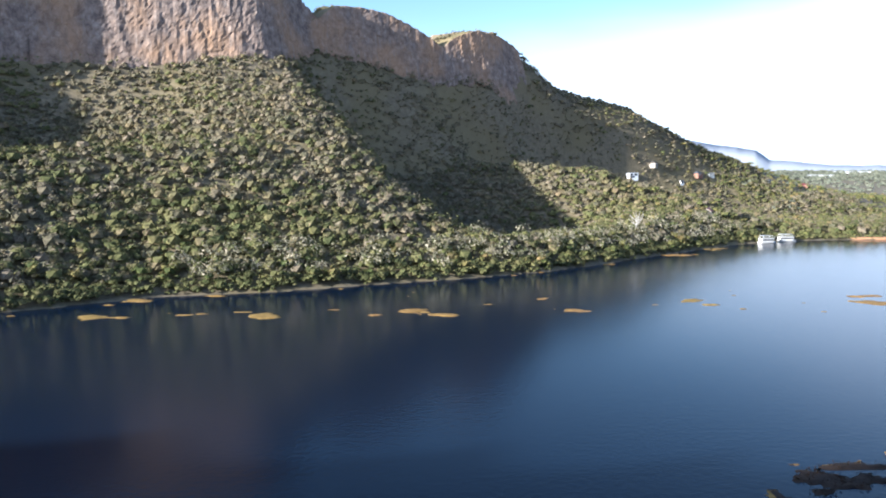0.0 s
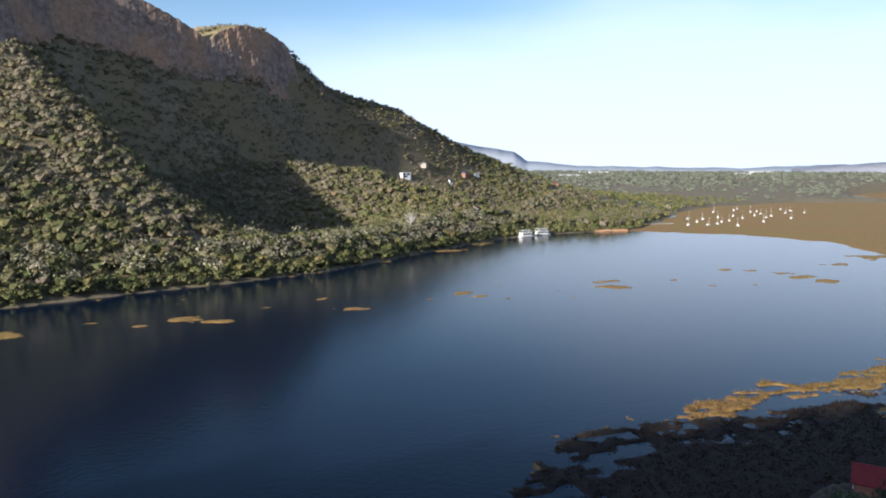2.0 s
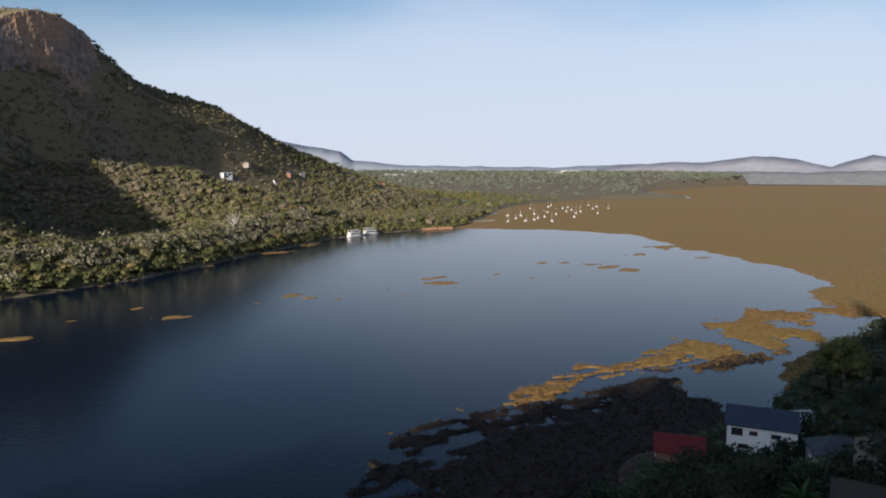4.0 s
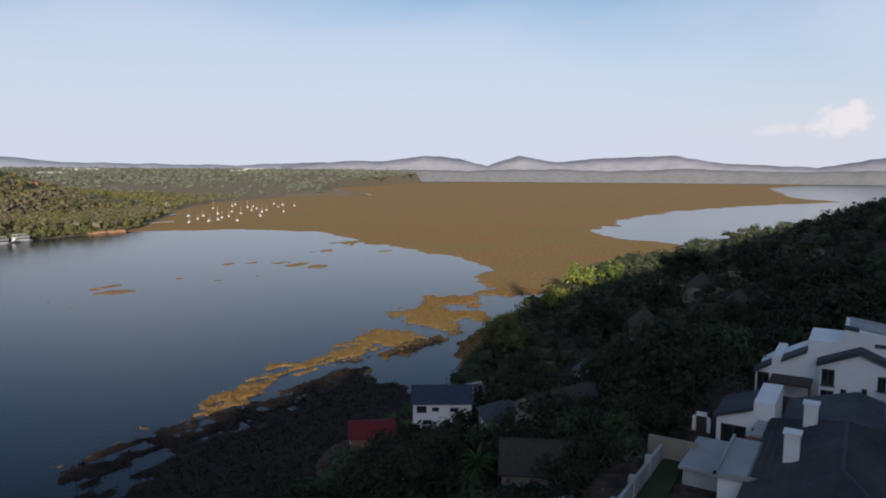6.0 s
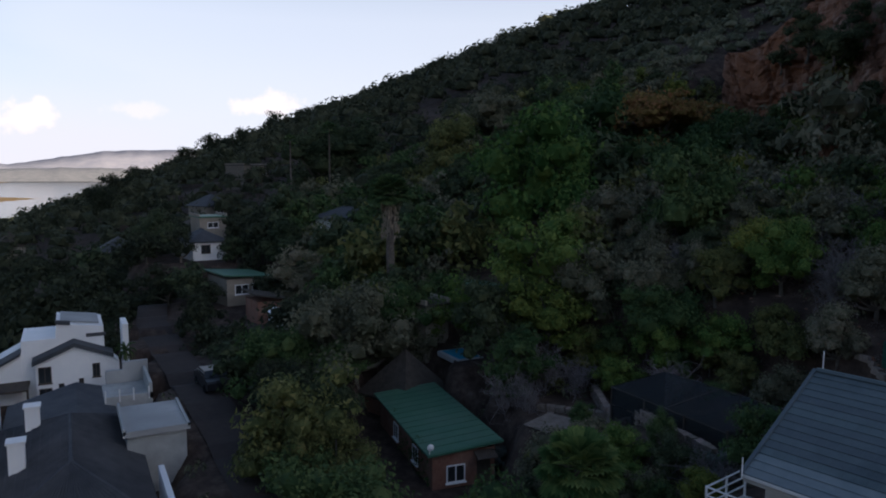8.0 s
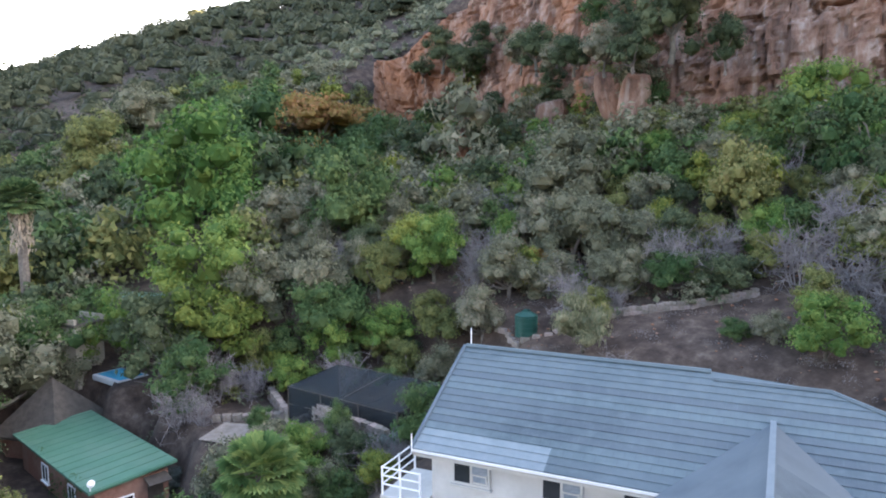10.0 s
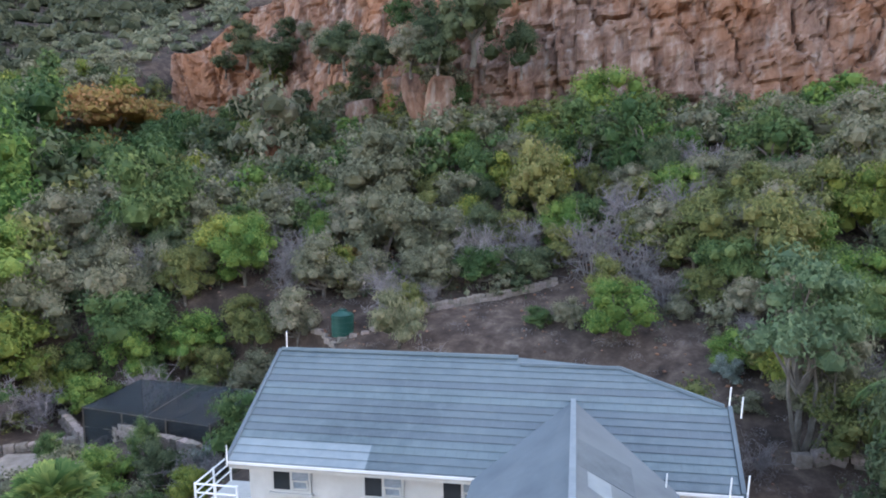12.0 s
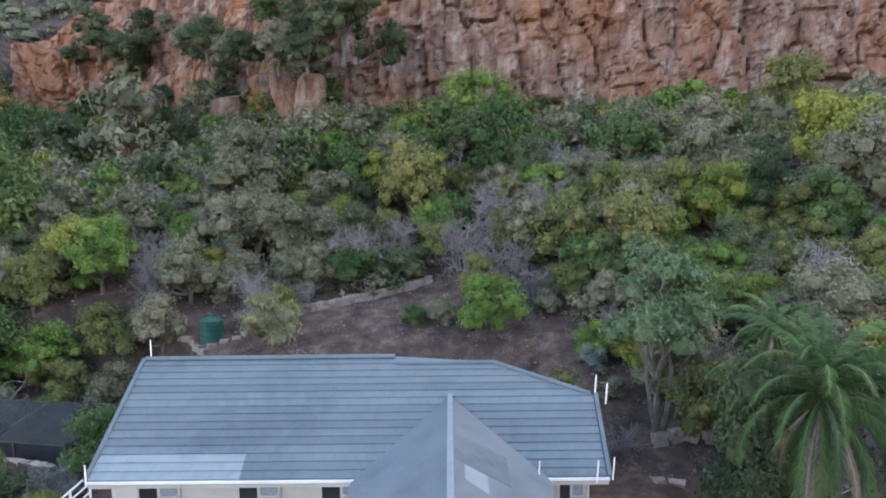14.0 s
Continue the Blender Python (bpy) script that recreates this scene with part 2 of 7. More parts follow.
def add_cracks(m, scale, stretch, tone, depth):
    """Joints of a rock face: sunk lines coloured dark for crack shade and stain, and pale mineral streaks."""
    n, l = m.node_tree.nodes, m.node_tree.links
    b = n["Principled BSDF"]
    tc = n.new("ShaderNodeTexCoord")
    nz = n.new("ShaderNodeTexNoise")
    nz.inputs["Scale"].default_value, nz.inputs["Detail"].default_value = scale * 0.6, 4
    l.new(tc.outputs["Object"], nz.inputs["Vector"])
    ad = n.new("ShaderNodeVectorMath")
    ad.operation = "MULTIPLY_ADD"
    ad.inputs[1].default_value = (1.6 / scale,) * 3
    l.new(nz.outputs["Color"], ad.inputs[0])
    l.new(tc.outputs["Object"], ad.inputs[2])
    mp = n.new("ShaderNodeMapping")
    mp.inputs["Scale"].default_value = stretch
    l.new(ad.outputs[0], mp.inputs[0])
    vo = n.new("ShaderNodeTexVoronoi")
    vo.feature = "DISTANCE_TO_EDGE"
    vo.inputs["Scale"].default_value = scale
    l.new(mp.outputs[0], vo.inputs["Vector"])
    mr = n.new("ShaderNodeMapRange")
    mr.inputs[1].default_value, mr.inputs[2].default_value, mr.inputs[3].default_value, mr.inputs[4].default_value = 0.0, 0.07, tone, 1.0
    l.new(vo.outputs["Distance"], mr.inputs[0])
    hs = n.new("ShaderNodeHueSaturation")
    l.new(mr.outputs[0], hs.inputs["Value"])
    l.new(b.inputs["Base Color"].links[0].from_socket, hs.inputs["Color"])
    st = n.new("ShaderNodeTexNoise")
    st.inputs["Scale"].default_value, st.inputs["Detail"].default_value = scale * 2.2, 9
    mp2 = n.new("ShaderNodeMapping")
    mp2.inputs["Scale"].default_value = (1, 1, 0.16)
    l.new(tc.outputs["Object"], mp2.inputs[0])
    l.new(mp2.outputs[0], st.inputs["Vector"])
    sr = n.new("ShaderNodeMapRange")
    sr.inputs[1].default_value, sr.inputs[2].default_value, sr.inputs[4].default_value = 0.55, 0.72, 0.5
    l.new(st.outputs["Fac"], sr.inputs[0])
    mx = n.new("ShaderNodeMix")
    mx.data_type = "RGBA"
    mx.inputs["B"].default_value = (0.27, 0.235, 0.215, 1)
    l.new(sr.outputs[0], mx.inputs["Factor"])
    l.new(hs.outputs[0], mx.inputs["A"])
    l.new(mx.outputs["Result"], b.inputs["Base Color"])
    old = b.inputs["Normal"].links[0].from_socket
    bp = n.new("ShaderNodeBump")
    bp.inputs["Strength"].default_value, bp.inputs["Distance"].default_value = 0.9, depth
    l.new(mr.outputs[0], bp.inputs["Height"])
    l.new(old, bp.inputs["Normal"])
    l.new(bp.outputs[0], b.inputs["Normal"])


def grassy_tops(m, rgb, lo, hi):
    """Dry grass where the rock lies flat enough to hold soil."""
    n, l = m.node_tree.nodes, m.node_tree.links
    b = n["Principled BSDF"]
    ge, sp, mr, mx = n.new("ShaderNodeNewGeometry"), n.new("ShaderNodeSeparateXYZ"), n.new("ShaderNodeMapRange"), n.new("ShaderNodeMix")
    l.new(ge.outputs["True Normal"], sp.inputs[0])
    mr.inputs[1].default_value, mr.inputs[2].default_value = lo, hi
    l.new(sp.outputs["Z"], mr.inputs[0])
    mx.data_type = "RGBA"
    mx.inputs["B"].default_value = (*rgb, 1)
    l.new(mr.outputs[0], mx.inputs["Factor"])
    l.new(b.inputs["Base Color"].links[0].from_socket, mx.inputs["A"])
    l.new(mx.outputs["Result"], b.inputs["Base Color"])


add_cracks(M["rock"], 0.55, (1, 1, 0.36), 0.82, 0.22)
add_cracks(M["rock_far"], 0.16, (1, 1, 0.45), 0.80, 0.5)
grassy_tops(M["rock_far"], (0.15, 0.125, 0.062), 0.55, 0.8)

M["weed_leaf"] = leaf_mat("weed_leaf", (0.115, 0.072, 0.022), (0.21, 0.135, 0.05), objrand=0, island=0.4)
M["bleached"] = ramp_mat("bleached_wood", [(0.3, (0.28, 0.265, 0.24)), (0.7, (0.40, 0.38, 0.35))], scale=1, rough=0.9)
M["quay"] = ramp_mat("orange_quay", [(0.3, (0.33, 0.17, 0.09)), (0.7, (0.45, 0.26, 0.15))], scale=0.4, rough=0.9)
# distance haze is mixed into the base colours of these far hills
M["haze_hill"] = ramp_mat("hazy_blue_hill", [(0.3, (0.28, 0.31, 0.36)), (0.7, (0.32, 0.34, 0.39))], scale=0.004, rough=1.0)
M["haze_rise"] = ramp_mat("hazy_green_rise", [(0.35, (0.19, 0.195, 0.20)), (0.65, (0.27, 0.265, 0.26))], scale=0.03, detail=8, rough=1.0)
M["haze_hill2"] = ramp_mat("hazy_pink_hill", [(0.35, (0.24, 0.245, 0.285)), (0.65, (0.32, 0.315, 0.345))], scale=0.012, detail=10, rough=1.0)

wm = bpy.data.materials.new("lake_water")
wm.use_nodes = True
n, l = wm.node_tree.nodes, wm.node_tree.links
b = n["Principled BSDF"]
b.inputs["Base Color"].default_value = (0.004, 0.0095, 0.022, 1)
b.inputs["Roughness"].default_value = 0.13
b.inputs["IOR"].default_value = 1.33
b.inputs["Specular IOR Level"].default_value = 0.22
tc = n.new("ShaderNodeTexCoord")
nz = n.new("ShaderNodeTexNoise")
nz.inputs["Scale"].default_value, nz.inputs["Detail"].default_value = 0.8, 6
l.new(tc.outputs["Object"], nz.inputs["Vector"])
bp = n.new("ShaderNodeBump")
bp.inputs["Strength"].default_value, bp.inputs["Distance"].default_value = 0.22, 0.2
l.new(nz.outputs["Fac"], bp.inputs["Height"])
l.new(bp.outputs[0], b.inputs["Normal"])
M["water"] = wm

# ---- plan of the land ----
def sstep(a, b, x):
    t = np.clip((x - a) / (b - a), 0, 1)
    return t * t * (3 - 2 * t)


def hash2(ix, iy, seed=0):
    h = (ix.astype(np.int64) * 374761393 + iy.astype(np.int64) * 668265263 + seed * 1442695041) & 0xFFFFFFFF
    h = ((h ^ (h >> 13)) * 1274126177) & 0xFFFFFFFF
    return ((h ^ (h >> 16)) & 0xFFFF) / 65535.0


def vnoise(x, y, seed=0):
    x, y = np.asarray(x, float), np.asarray(y, float)
    ix, iy = np.floor(x), np.floor(y)
    fx, fy = x - ix, y - iy
    fx, fy = fx * fx * (3 - 2 * fx), fy * fy * (3 - 2 * fy)
    a, b2 = hash2(ix, iy, seed), hash2(ix + 1, iy, seed)
    c, d = hash2(ix, iy + 1, seed), hash2(ix + 1, iy + 1, seed)
    return (a + (b2 - a) * fx) * (1 - fy) + (c + (d - c) * fx) * fy


def fbm(x, y, seed=0, octaves=4):
    s, a, f = 0, 0.5, 1.0
    for k in range(octaves):
        s = s + a * (vnoise(x * f, y * f, seed + k) - 0.5)
        a, f = a * 0.5, f * 2.03
    return s


SHORE_S = [(-2000, 60), (-600, 60), (-150, 66), (0, 66), (60, 68), (110, 72), (150, 84), (190, 95), (230, 102), (290, 113), (350, 115), (445, 101), (510, 98), (663, 86), (820, 45), (1567, -5), (2600, -110), (5000, -300)]
SHORE_N = [(-2500, 60), (-300, 20), (0, 2), (51, 10), (92, -2), (130, -4), (172, -9), (226, -8), (306, 6), (347, 17), (429, 33), (488, 30), (535, 15), (563, 0), (600, 3), (712, 33), (917, 96), (1112, 126), (1366, 87), (1520, -60), (1640, 40), (2200, 150), (3600, 0), (6000, -100)]
SX, SY = np.array(SHORE_S).T
NU, NV = np.array(SHORE_N).T


def shore_south(x):
    return np.interp(x, SX, SY) + 5 * fbm(x / 30, x * 0, 5)


def north_uv(x, y):
    return (x + 140) * 0.872 + (y - 238) * 0.489, -(x + 140) * 0.489 + (y - 238) * 0.872


def north_xy(u, v):
    return -140 + u * 0.872 - v * 0.489, 238 + u * 0.489 + v * 0.872


def shore_north(u):
    return np.interp(u, NU, NV) + 4 * fbm(u / 25, u * 0, 9)


CREST_U = [-600, -200, 60, 140, 200, 219, 236, 262, 284, 312, 328, 338, 350, 372, 405, 420, 434, 450, 472, 500, 599, 688, 847, 1000, 1250]
CREST_Z = [170, 200, 205, 204, 190, 170, 184, 186, 184, 175, 167, 160, 170, 179, 181, 176, 168, 161, 155, 147, 120, 86, 50, 20, 4]
FOOT_U = [-600, -200, 91, 137, 175, 212, 248, 281, 337, 444, 520]
FOOT_Z = [105, 122, 127, 129, 133, 145, 141, 136, 135, 138, 128]
PROFILE_S = [0, 12, 40, 72, 95, 108, 133, 220, 400]
PROFILE_Z = [0.3, 2.5, 13, 29, 37, 41.5, 54, 97, 187]
# level platforms: x, y, radius, z
PADS = [(24, -28.6, 5.5, 35.2), (6.4, -21.5, 9.5, 36.6), (36.5, -18.5, 6.5, 31.0), (58, 3, 11, 29.8), (44, 2, 10, 29.6), (40, 8, 5, 30.2), (38, -8, 3.2, 31.6), (45, -8.2, 3.2, 31.9), (52, -8.2, 3.2, 32.2), (60, -7.6, 3.2, 32.4),
        (68, -7, 3.2, 32.6), (76, -7, 3.2, 32.8), (100, -16, 8, 36.5), (82, -17, 7, 33.2), (69, -17, 5, 32.6), (89, -32, 7, 39.5), (104, 65, 9, 3.6), (90, 68, 7, 2.4), (26, -29, 6, 35.4), (33, -26, 5, 34.0), (44.4, -25.0, 3.0, 34.7), (35, -18.2, 3.6, 30.8), (39, -18.7, 3.6, 30.8), (42.5, -19.2, 3.0, 30.8), (45.8, -21.0, 2.6, 30.8)]


def ravines(u, t):
    """Depth of the gullies that run down between the buttresses: steep on one flank, gentle on the other."""
    a = 0.0
    for c, lean, left, right, d, lo in ((-190, 0, 45, 80, 30, 0.34), (18, 0, 45, 85, 30, 0.34), (226, 10, 30, 150, 70, -9), (356, 260, 40, 170, 110, -9)):
        du = u - c - lean * (0.85 - t)
        a = a + d * np.where(du < 0, np.exp(-(du / left) ** 2), np.exp(-(du / right) ** 2)) * sstep(lo, lo + 0.14, t)
    return a


def rise_of(u, v):
    """How far up the mountain from shore (0) to crest (1), gullies taken off."""
    vs = shore_north(u)
    t = (v - vs) / (310 - vs)
    rv = ravines(u, t)
    return t, rv, t - 0.0022 * np.minimum(rv, 45) * sstep(0.3, 0.8, t) + 0.03 * fbm(u / 60, v / 60, 21) * sstep(0.1, 0.4, t)


def north_land(x, y):
    u, v = north_uv(x, y)
    vs = shore_north(u)
    t, rv, te = rise_of(u, v)
    cl = sstep(500, 420, u)
    crest, foot = np.interp(u, CREST_U, CREST_Z), np.interp(u, FOOT_U, FOOT_Z)
    below = np.interp(te, [-1, 0, 0.03, 0.77], [0, 0.004, 0.035, 1.0]) * foot
    above = np.interp(te, [0.77, 0.80, 0.825, 1.0], [0, 0.15, 0.93, 1.0]) * (crest - foot)
    shape_p = np.interp(te, [-1, 0, 0.04, 1.0], [0, 0.004, 0.02, 1.0])
    z = cl * (below + above) + (1 - cl) * crest * shape_p
    z = z - rv * sstep(0.05, 0.3, t) * sstep(0.88, 0.68, t)
    # the hollow under the last buttress
    du = u - 450 - 300 * (0.8 - t)
    z = z - 85 * np.where(du < 0, np.exp(-(du / 32) ** 2), np.exp(-(du / 230) ** 2)) * sstep(0.46, 0.64, t) * sstep(0.91, 0.79, t)
    z = z + sstep(0.02, 0.3, t) * (8 * fbm(u / 45, v / 45, 3) + 3 * fbm(u / 12, v / 12, 4))
    z = np.where(t > 1, z * np.clip(1.35 - 0.35 * t, 0.0, 1), z)
    r = np.hypot(x, y)
    plain = 0.4 + 2.5 * sstep(0, 60, v - vs) + 5 * sstep(30, 300, v - vs) + 62 * np.clip((r - 900) / 3800, 0, 1.3) ** 1.3 + 3 * fbm(x / 200, y / 200, 8) * sstep(20, 200, v - vs)
    return np.maximum(z, plain)


def south_land(x, y):
    s = shore_south(x) - y
    g = np.interp(x, [-500, -60, 80, 350, 500, 800, 1500, 4000], [1.05, 1.0, 1.0, 0.69, 0.55, 0.41, 0.3, 0.3])
    west = sstep(76, 62, x)
    foot = np.interp(x, [-60, 0, 12, 23, 31, 43, 56, 66], [136, 133, 132, 133, 137, 143, 151, 150])
    sw = np.where(s > 108, 108 + (s - 108) * 23 / (foot - 108), s)
    f0 = np.interp(s, PROFILE_S, PROFILE_Z)
    f1 = np.interp(sw, [0, 12, 40, 72, 95, 108, 131, 136, 139, 330, 420], [0.3, 2.5, 13, 29, 37, 41.5, 53, 55, 77, 135, 150])
    z = g * (f0 * (1 - west) + f1 * west) + sstep(10, -90, x) * np.interp(s, [139, 264, 330, 420], [0, 42, 50, 45])
    crest = 0.442 * (122 - 0.1 * x - y) - 8.5 + 5 * fbm(x / 40, y / 40, 31)
    far = np.interp(x, [-500, 0, 246, 350, 500, 1500], [320, 300, 285, 225, 170, 120])
    z = np.minimum(z, crest) - 0.45 * np.clip(s - far, 0, 900)
    # unseen massif behind the cliff and round to the west, shaped to shade the near slope
    ridge = np.interp(x, [-400, -250, -120, -60, 0, 80], [-62, -62, -62, -78, -118, -150])
    top = 0.436 * (122 - 0.1 * x - ridge) + 0
    behind = ridge - y
    massif = top - np.where(behind < 0, -1.1 * behind, 0.5 * np.clip(behind - 90, 0, 900) + (0.5 - 0.95 * sstep(-160, -100, x)) * np.clip(behind, 0, 90)) - 400 * sstep(72, 112, x)
    keep = np.maximum(sstep(76, 84, -y) * sstep(-50, -20, x), sstep(-38, -62, x))
    z = np.maximum(z, np.where(keep > 0, massif * keep + z * (1 - keep), z))
    z = z + sstep(5, 30, s) * (2.2 * fbm(x / 18, y / 18, 12) + 0.5 * fbm(x / 3, y / 3, 13)) + sstep(150, 300, s) * 6 * fbm(x / 50, y / 50, 14)
    return np.maximum(z, 0.2 + 3 * sstep(0, 60, s))


def land(x, y):
    x, y = np.asarray(x, float), np.asarray(y, float)
    u, v = north_uv(x, y)
    r = np.hypot(x, y)
    sn, ss, sf = v - shore_north(u), shore_south(x) - y, r - 4100
    s = np.maximum(np.maximum(sn, ss), sf)
    z = np.where(sn >= np.maximum(ss, sf), north_land(x, y), np.where(ss >= sf, south_land(x, y), 3 + 0.01 * sf))
    z = np.where(s < 0, np.maximum(-3, s * 0.12), z)
    for px, py, pr, pz in PADS:
        w = sstep(pr * 1.45, pr, np.hypot(x - px, y - py))
        z = z * (1 - w) + pz * w
    return z


def ground_z(x, y):
    return float(land(np.array([x]), np.array([y]))[0])


def link_mesh(name, verts, faces, material, parent=None, smooth=False):
    """faces: an (n, 3) or (n, 4) array, or a list of lists."""
    me = bpy.data.meshes.new(name)
    me.from_pydata(np.asarray(verts).tolist() if isinstance(verts, np.ndarray) else verts, [], np.asarray(faces).tolist() if isinstance(faces, np.ndarray) else faces)
    if smooth:
        me.shade_smooth()
    for k in (material if isinstance(material, (list, tuple)) else [material]):
        me.materials.append(k)
    ob = new(name, me)
    if parent:
        ob.parent = parent
    return ob


def grid_faces(nr, nc, wrap=False):
    i = np.arange(nr - 1)[:, None]
    j = np.arange(nc if wrap else nc - 1)[None, :]
    k = (j + 1) % nc
    return np.stack(np.broadcast_arrays(i * nc + j, i * nc + k, (i + 1) * nc + k, (i + 1) * nc + j), -1).reshape(-1, 4)


def scatter_stuff(name, pts, radii, material, leaves=14, flat=0.75, seed=1, core=0.78, size=0.55):
    """Many bushes joined into one mesh: a faceted dark core and loose leaf tufts round it."""
    rng = np.random.default_rng(seed)
    pts, radii = np.asarray(pts), np.asarray(radii)
    n_b = len(pts)
    d = rng.normal(size=(n_b, leaves, 3))
    d[..., 2] = np.abs(d[..., 2]) * 0.9 + 0.05
    d /= np.linalg.norm(d, axis=2, keepdims=True)
    rr = radii[:, None] * rng.uniform(0.7, 1.1, (n_b, leaves))
    ctr = pts[:, None, :] + d * rr[..., None] * np.array([1, 1, flat])
    a = rng.normal(size=(n_b, leaves, 3, 3))
    a /= np.linalg.norm(a, axis=3, keepdims=True)
    a -= d[:, :, None, :] * (a * d[:, :, None, :]).sum(3, keepdims=True) * 0.6
    tri = ctr[:, :, None, :] + a * (size * radii[:, None, None, None]) * rng.uniform(0.6, 1.25, (n_b, leaves, 1, 1))
    verts = tri.reshape(-1, 3)
    faces = np.arange(len(verts)).reshape(-1, 3)
    if core:
        o = np.array([(0.9, 0.1, 0), (0, 0.95, -0.1), (-0.9, 0, 0), (0, -0.9, -0.1), (0.5, 0.5, 0.72), (-0.45, 0.5, 0.8), (-0.5, -0.5, 0.7), (0.5, -0.45, 0.8)])
        of = np.array([(0, 1, 4), (1, 5, 4), (1, 2, 5), (2, 6, 5), (2, 3, 6), (3, 7, 6), (3, 0, 7), (0, 4, 7), (4, 5, 6), (4, 6, 7)])
        cv = pts[:, None, :] + o[None] * (radii[:, None, None] * core) * np.array([1, 1, flat]) * rng.uniform(0.75, 1.15, (n_b, 8, 1))
        faces = np.concatenate([faces, (len(verts) + np.arange(n_b)[:, None, None] * 8 + of[None]).reshape(-1, 3)])
        verts = np.concatenate([verts, cv.reshape(-1, 3)])
    return link_mesh(name, verts, faces, material)

# ---- ground: one sheet from under the camera to the horizon ----
heads = np.concatenate([np.arange(-40, 205, 0.6), np.arange(205, 320, 2.5)])
rings = np.concatenate([np.arange(1, 110, 1.0), 110 * 1.0155 ** np.arange(0, 250)])
rings = rings[rings < 4930]
hh, rr = np.meshgrid(np.radians(heads), rings)
gx, gy = rr * np.sin(hh), rr * np.cos(hh)
gz = land(gx, gy)
gv = np.concatenate([np.stack([gx, gy, gz], -1).reshape(-1, 3), [[0, 0, ground_z(0, 0)]]])
gf = grid_faces(len(rings), len(heads), wrap=True)[:, ::-1].tolist()
nh_ = len(heads)
gf += [[len(gv) - 1, j, (j + 1) % nh_] for j in range(nh_)]
ground = link_mesh("ground", gv, gf, [M["ground"]], smooth=True)
tagged(ground, "dry grassy hillsides, lake bed and plain of brown earth", "ground", kind="structure")

# ---- lake ----
water = link_mesh("water", [(-4800, -700, 0), (4800, -700, 0), (4800, 4800, 0), (-4800, 4800, 0)], [(0, 1, 2, 3)], M["water"])
tagged(water, "calm dark blue lake water with faint ripples", "lake", kind="structure")

# ---- the red cliff above the near house ----
def cell_noise(x, y, seed=0):
    """Distance to the nearest and second cell point, and a random value for the cell."""
    ix, iy = np.floor(x), np.floor(y)
    d1, d2, val = np.full(x.shape, 9.0), np.full(x.shape, 9.0), np.zeros(x.shape)
    for a in (-1, 0, 1):
        for b_ in (-1, 0, 1):
            cx, cy = ix + a, iy + b_
            dx, dy = cx + 0.1 + 0.8 * hash2(cx, cy, seed) - x, cy + 0.1 + 0.8 * hash2(cx, cy, seed + 1) - y
            d = np.maximum(np.abs(dx), np.abs(dy))
            closer = d < d1
            d2 = np.where(closer, d1, np.minimum(d2, d))
            val = np.where(closer, hash2(cx, cy, seed + 2), val)
            d1 = np.where(closer, d, d1)
    return d1, d2, val


def rock_face(name, path, height, step, seed, label, lean=0.18, depth=1.0, low=-6.0, scale=1.0, mat="rock", tall=1.0):
    """A rock wall along a plan path [(x, y)], broken into blocks, ledges and cracks; height(s) gives its top over its foot."""
    p = np.array(path, float)
    seg = np.hypot(*(p[1:] - p[:-1]).T)
    cum = np.concatenate([[0], np.cumsum(seg)])
    ss = np.arange(0, cum[-1], step)
    bx, by = np.interp(ss, cum, p[:, 0]), np.interp(ss, cum, p[:, 1])
    tx, ty = np.gradient(bx), np.gradient(by)
    k = np.hypot(tx, ty)
    nx, ny = ty / k, -tx / k
    foot = land(bx + nx * 1.5, by + ny * 1.5)
    hmax = max(height)
    hs = np.arange(low, hmax + step, step)
    hcol = np.interp(ss, np.linspace(0, cum[-1], len(height)), height)
    S, Hh = np.meshgrid(ss, hs)
    wx, wy = S / scale + 0.9 * fbm(S / 9, Hh / 6, seed + 30) + 0.12 * Hh / scale, Hh / scale + 0.7 * fbm(S / 12, Hh / 9, seed + 31)
    wy = wy * tall
    a1, a2, av = cell_noise(wx / 4.2, wy / 8.5, seed)
    b1, b2, bv = cell_noise(wx / 1.9, wy / 4.4, seed + 5)
    c1, c2, cv_ = cell_noise(wx / 1.3, wy / 0.7, seed + 9)
    off = depth * (1.5 * (av - 0.5) + 1.3 * (bv - 0.5) + 0.7 * (cv_ - 0.5) - 0.9 * sstep(0.10, 0.0, a2 - a1) - 0.4 * sstep(0.10, 0.0, b2 - b1) - 0.15 * sstep(0.12, 0, c2 - c1))
    off = off + depth * 2.5 * fbm(S / 12, Hh / 10, seed + 20) + 0.3 * fbm(S / 0.6, Hh / 0.6, seed + 22, 3)
    top = np.clip(Hh - hcol[None, :], 0, 99)
    off = off - Hh * lean - top * 1.6
    hz = np.minimum(Hh, hcol[None, :] + 0.15 * top + 0.8 * fbm(S / 1.5, Hh / 1.5, seed + 40))
    X, Y, Z = bx[None, :] + nx[None, :] * off, by[None, :] + ny[None, :] * off, foot[None, :] + hz
    v = np.stack([X, Y, Z], -1).reshape(-1, 3)
    ob = link_mesh(name, v, grid_faces(len(hs), len(ss)), M[mat])
    return tagged(ob, label, "cliff")


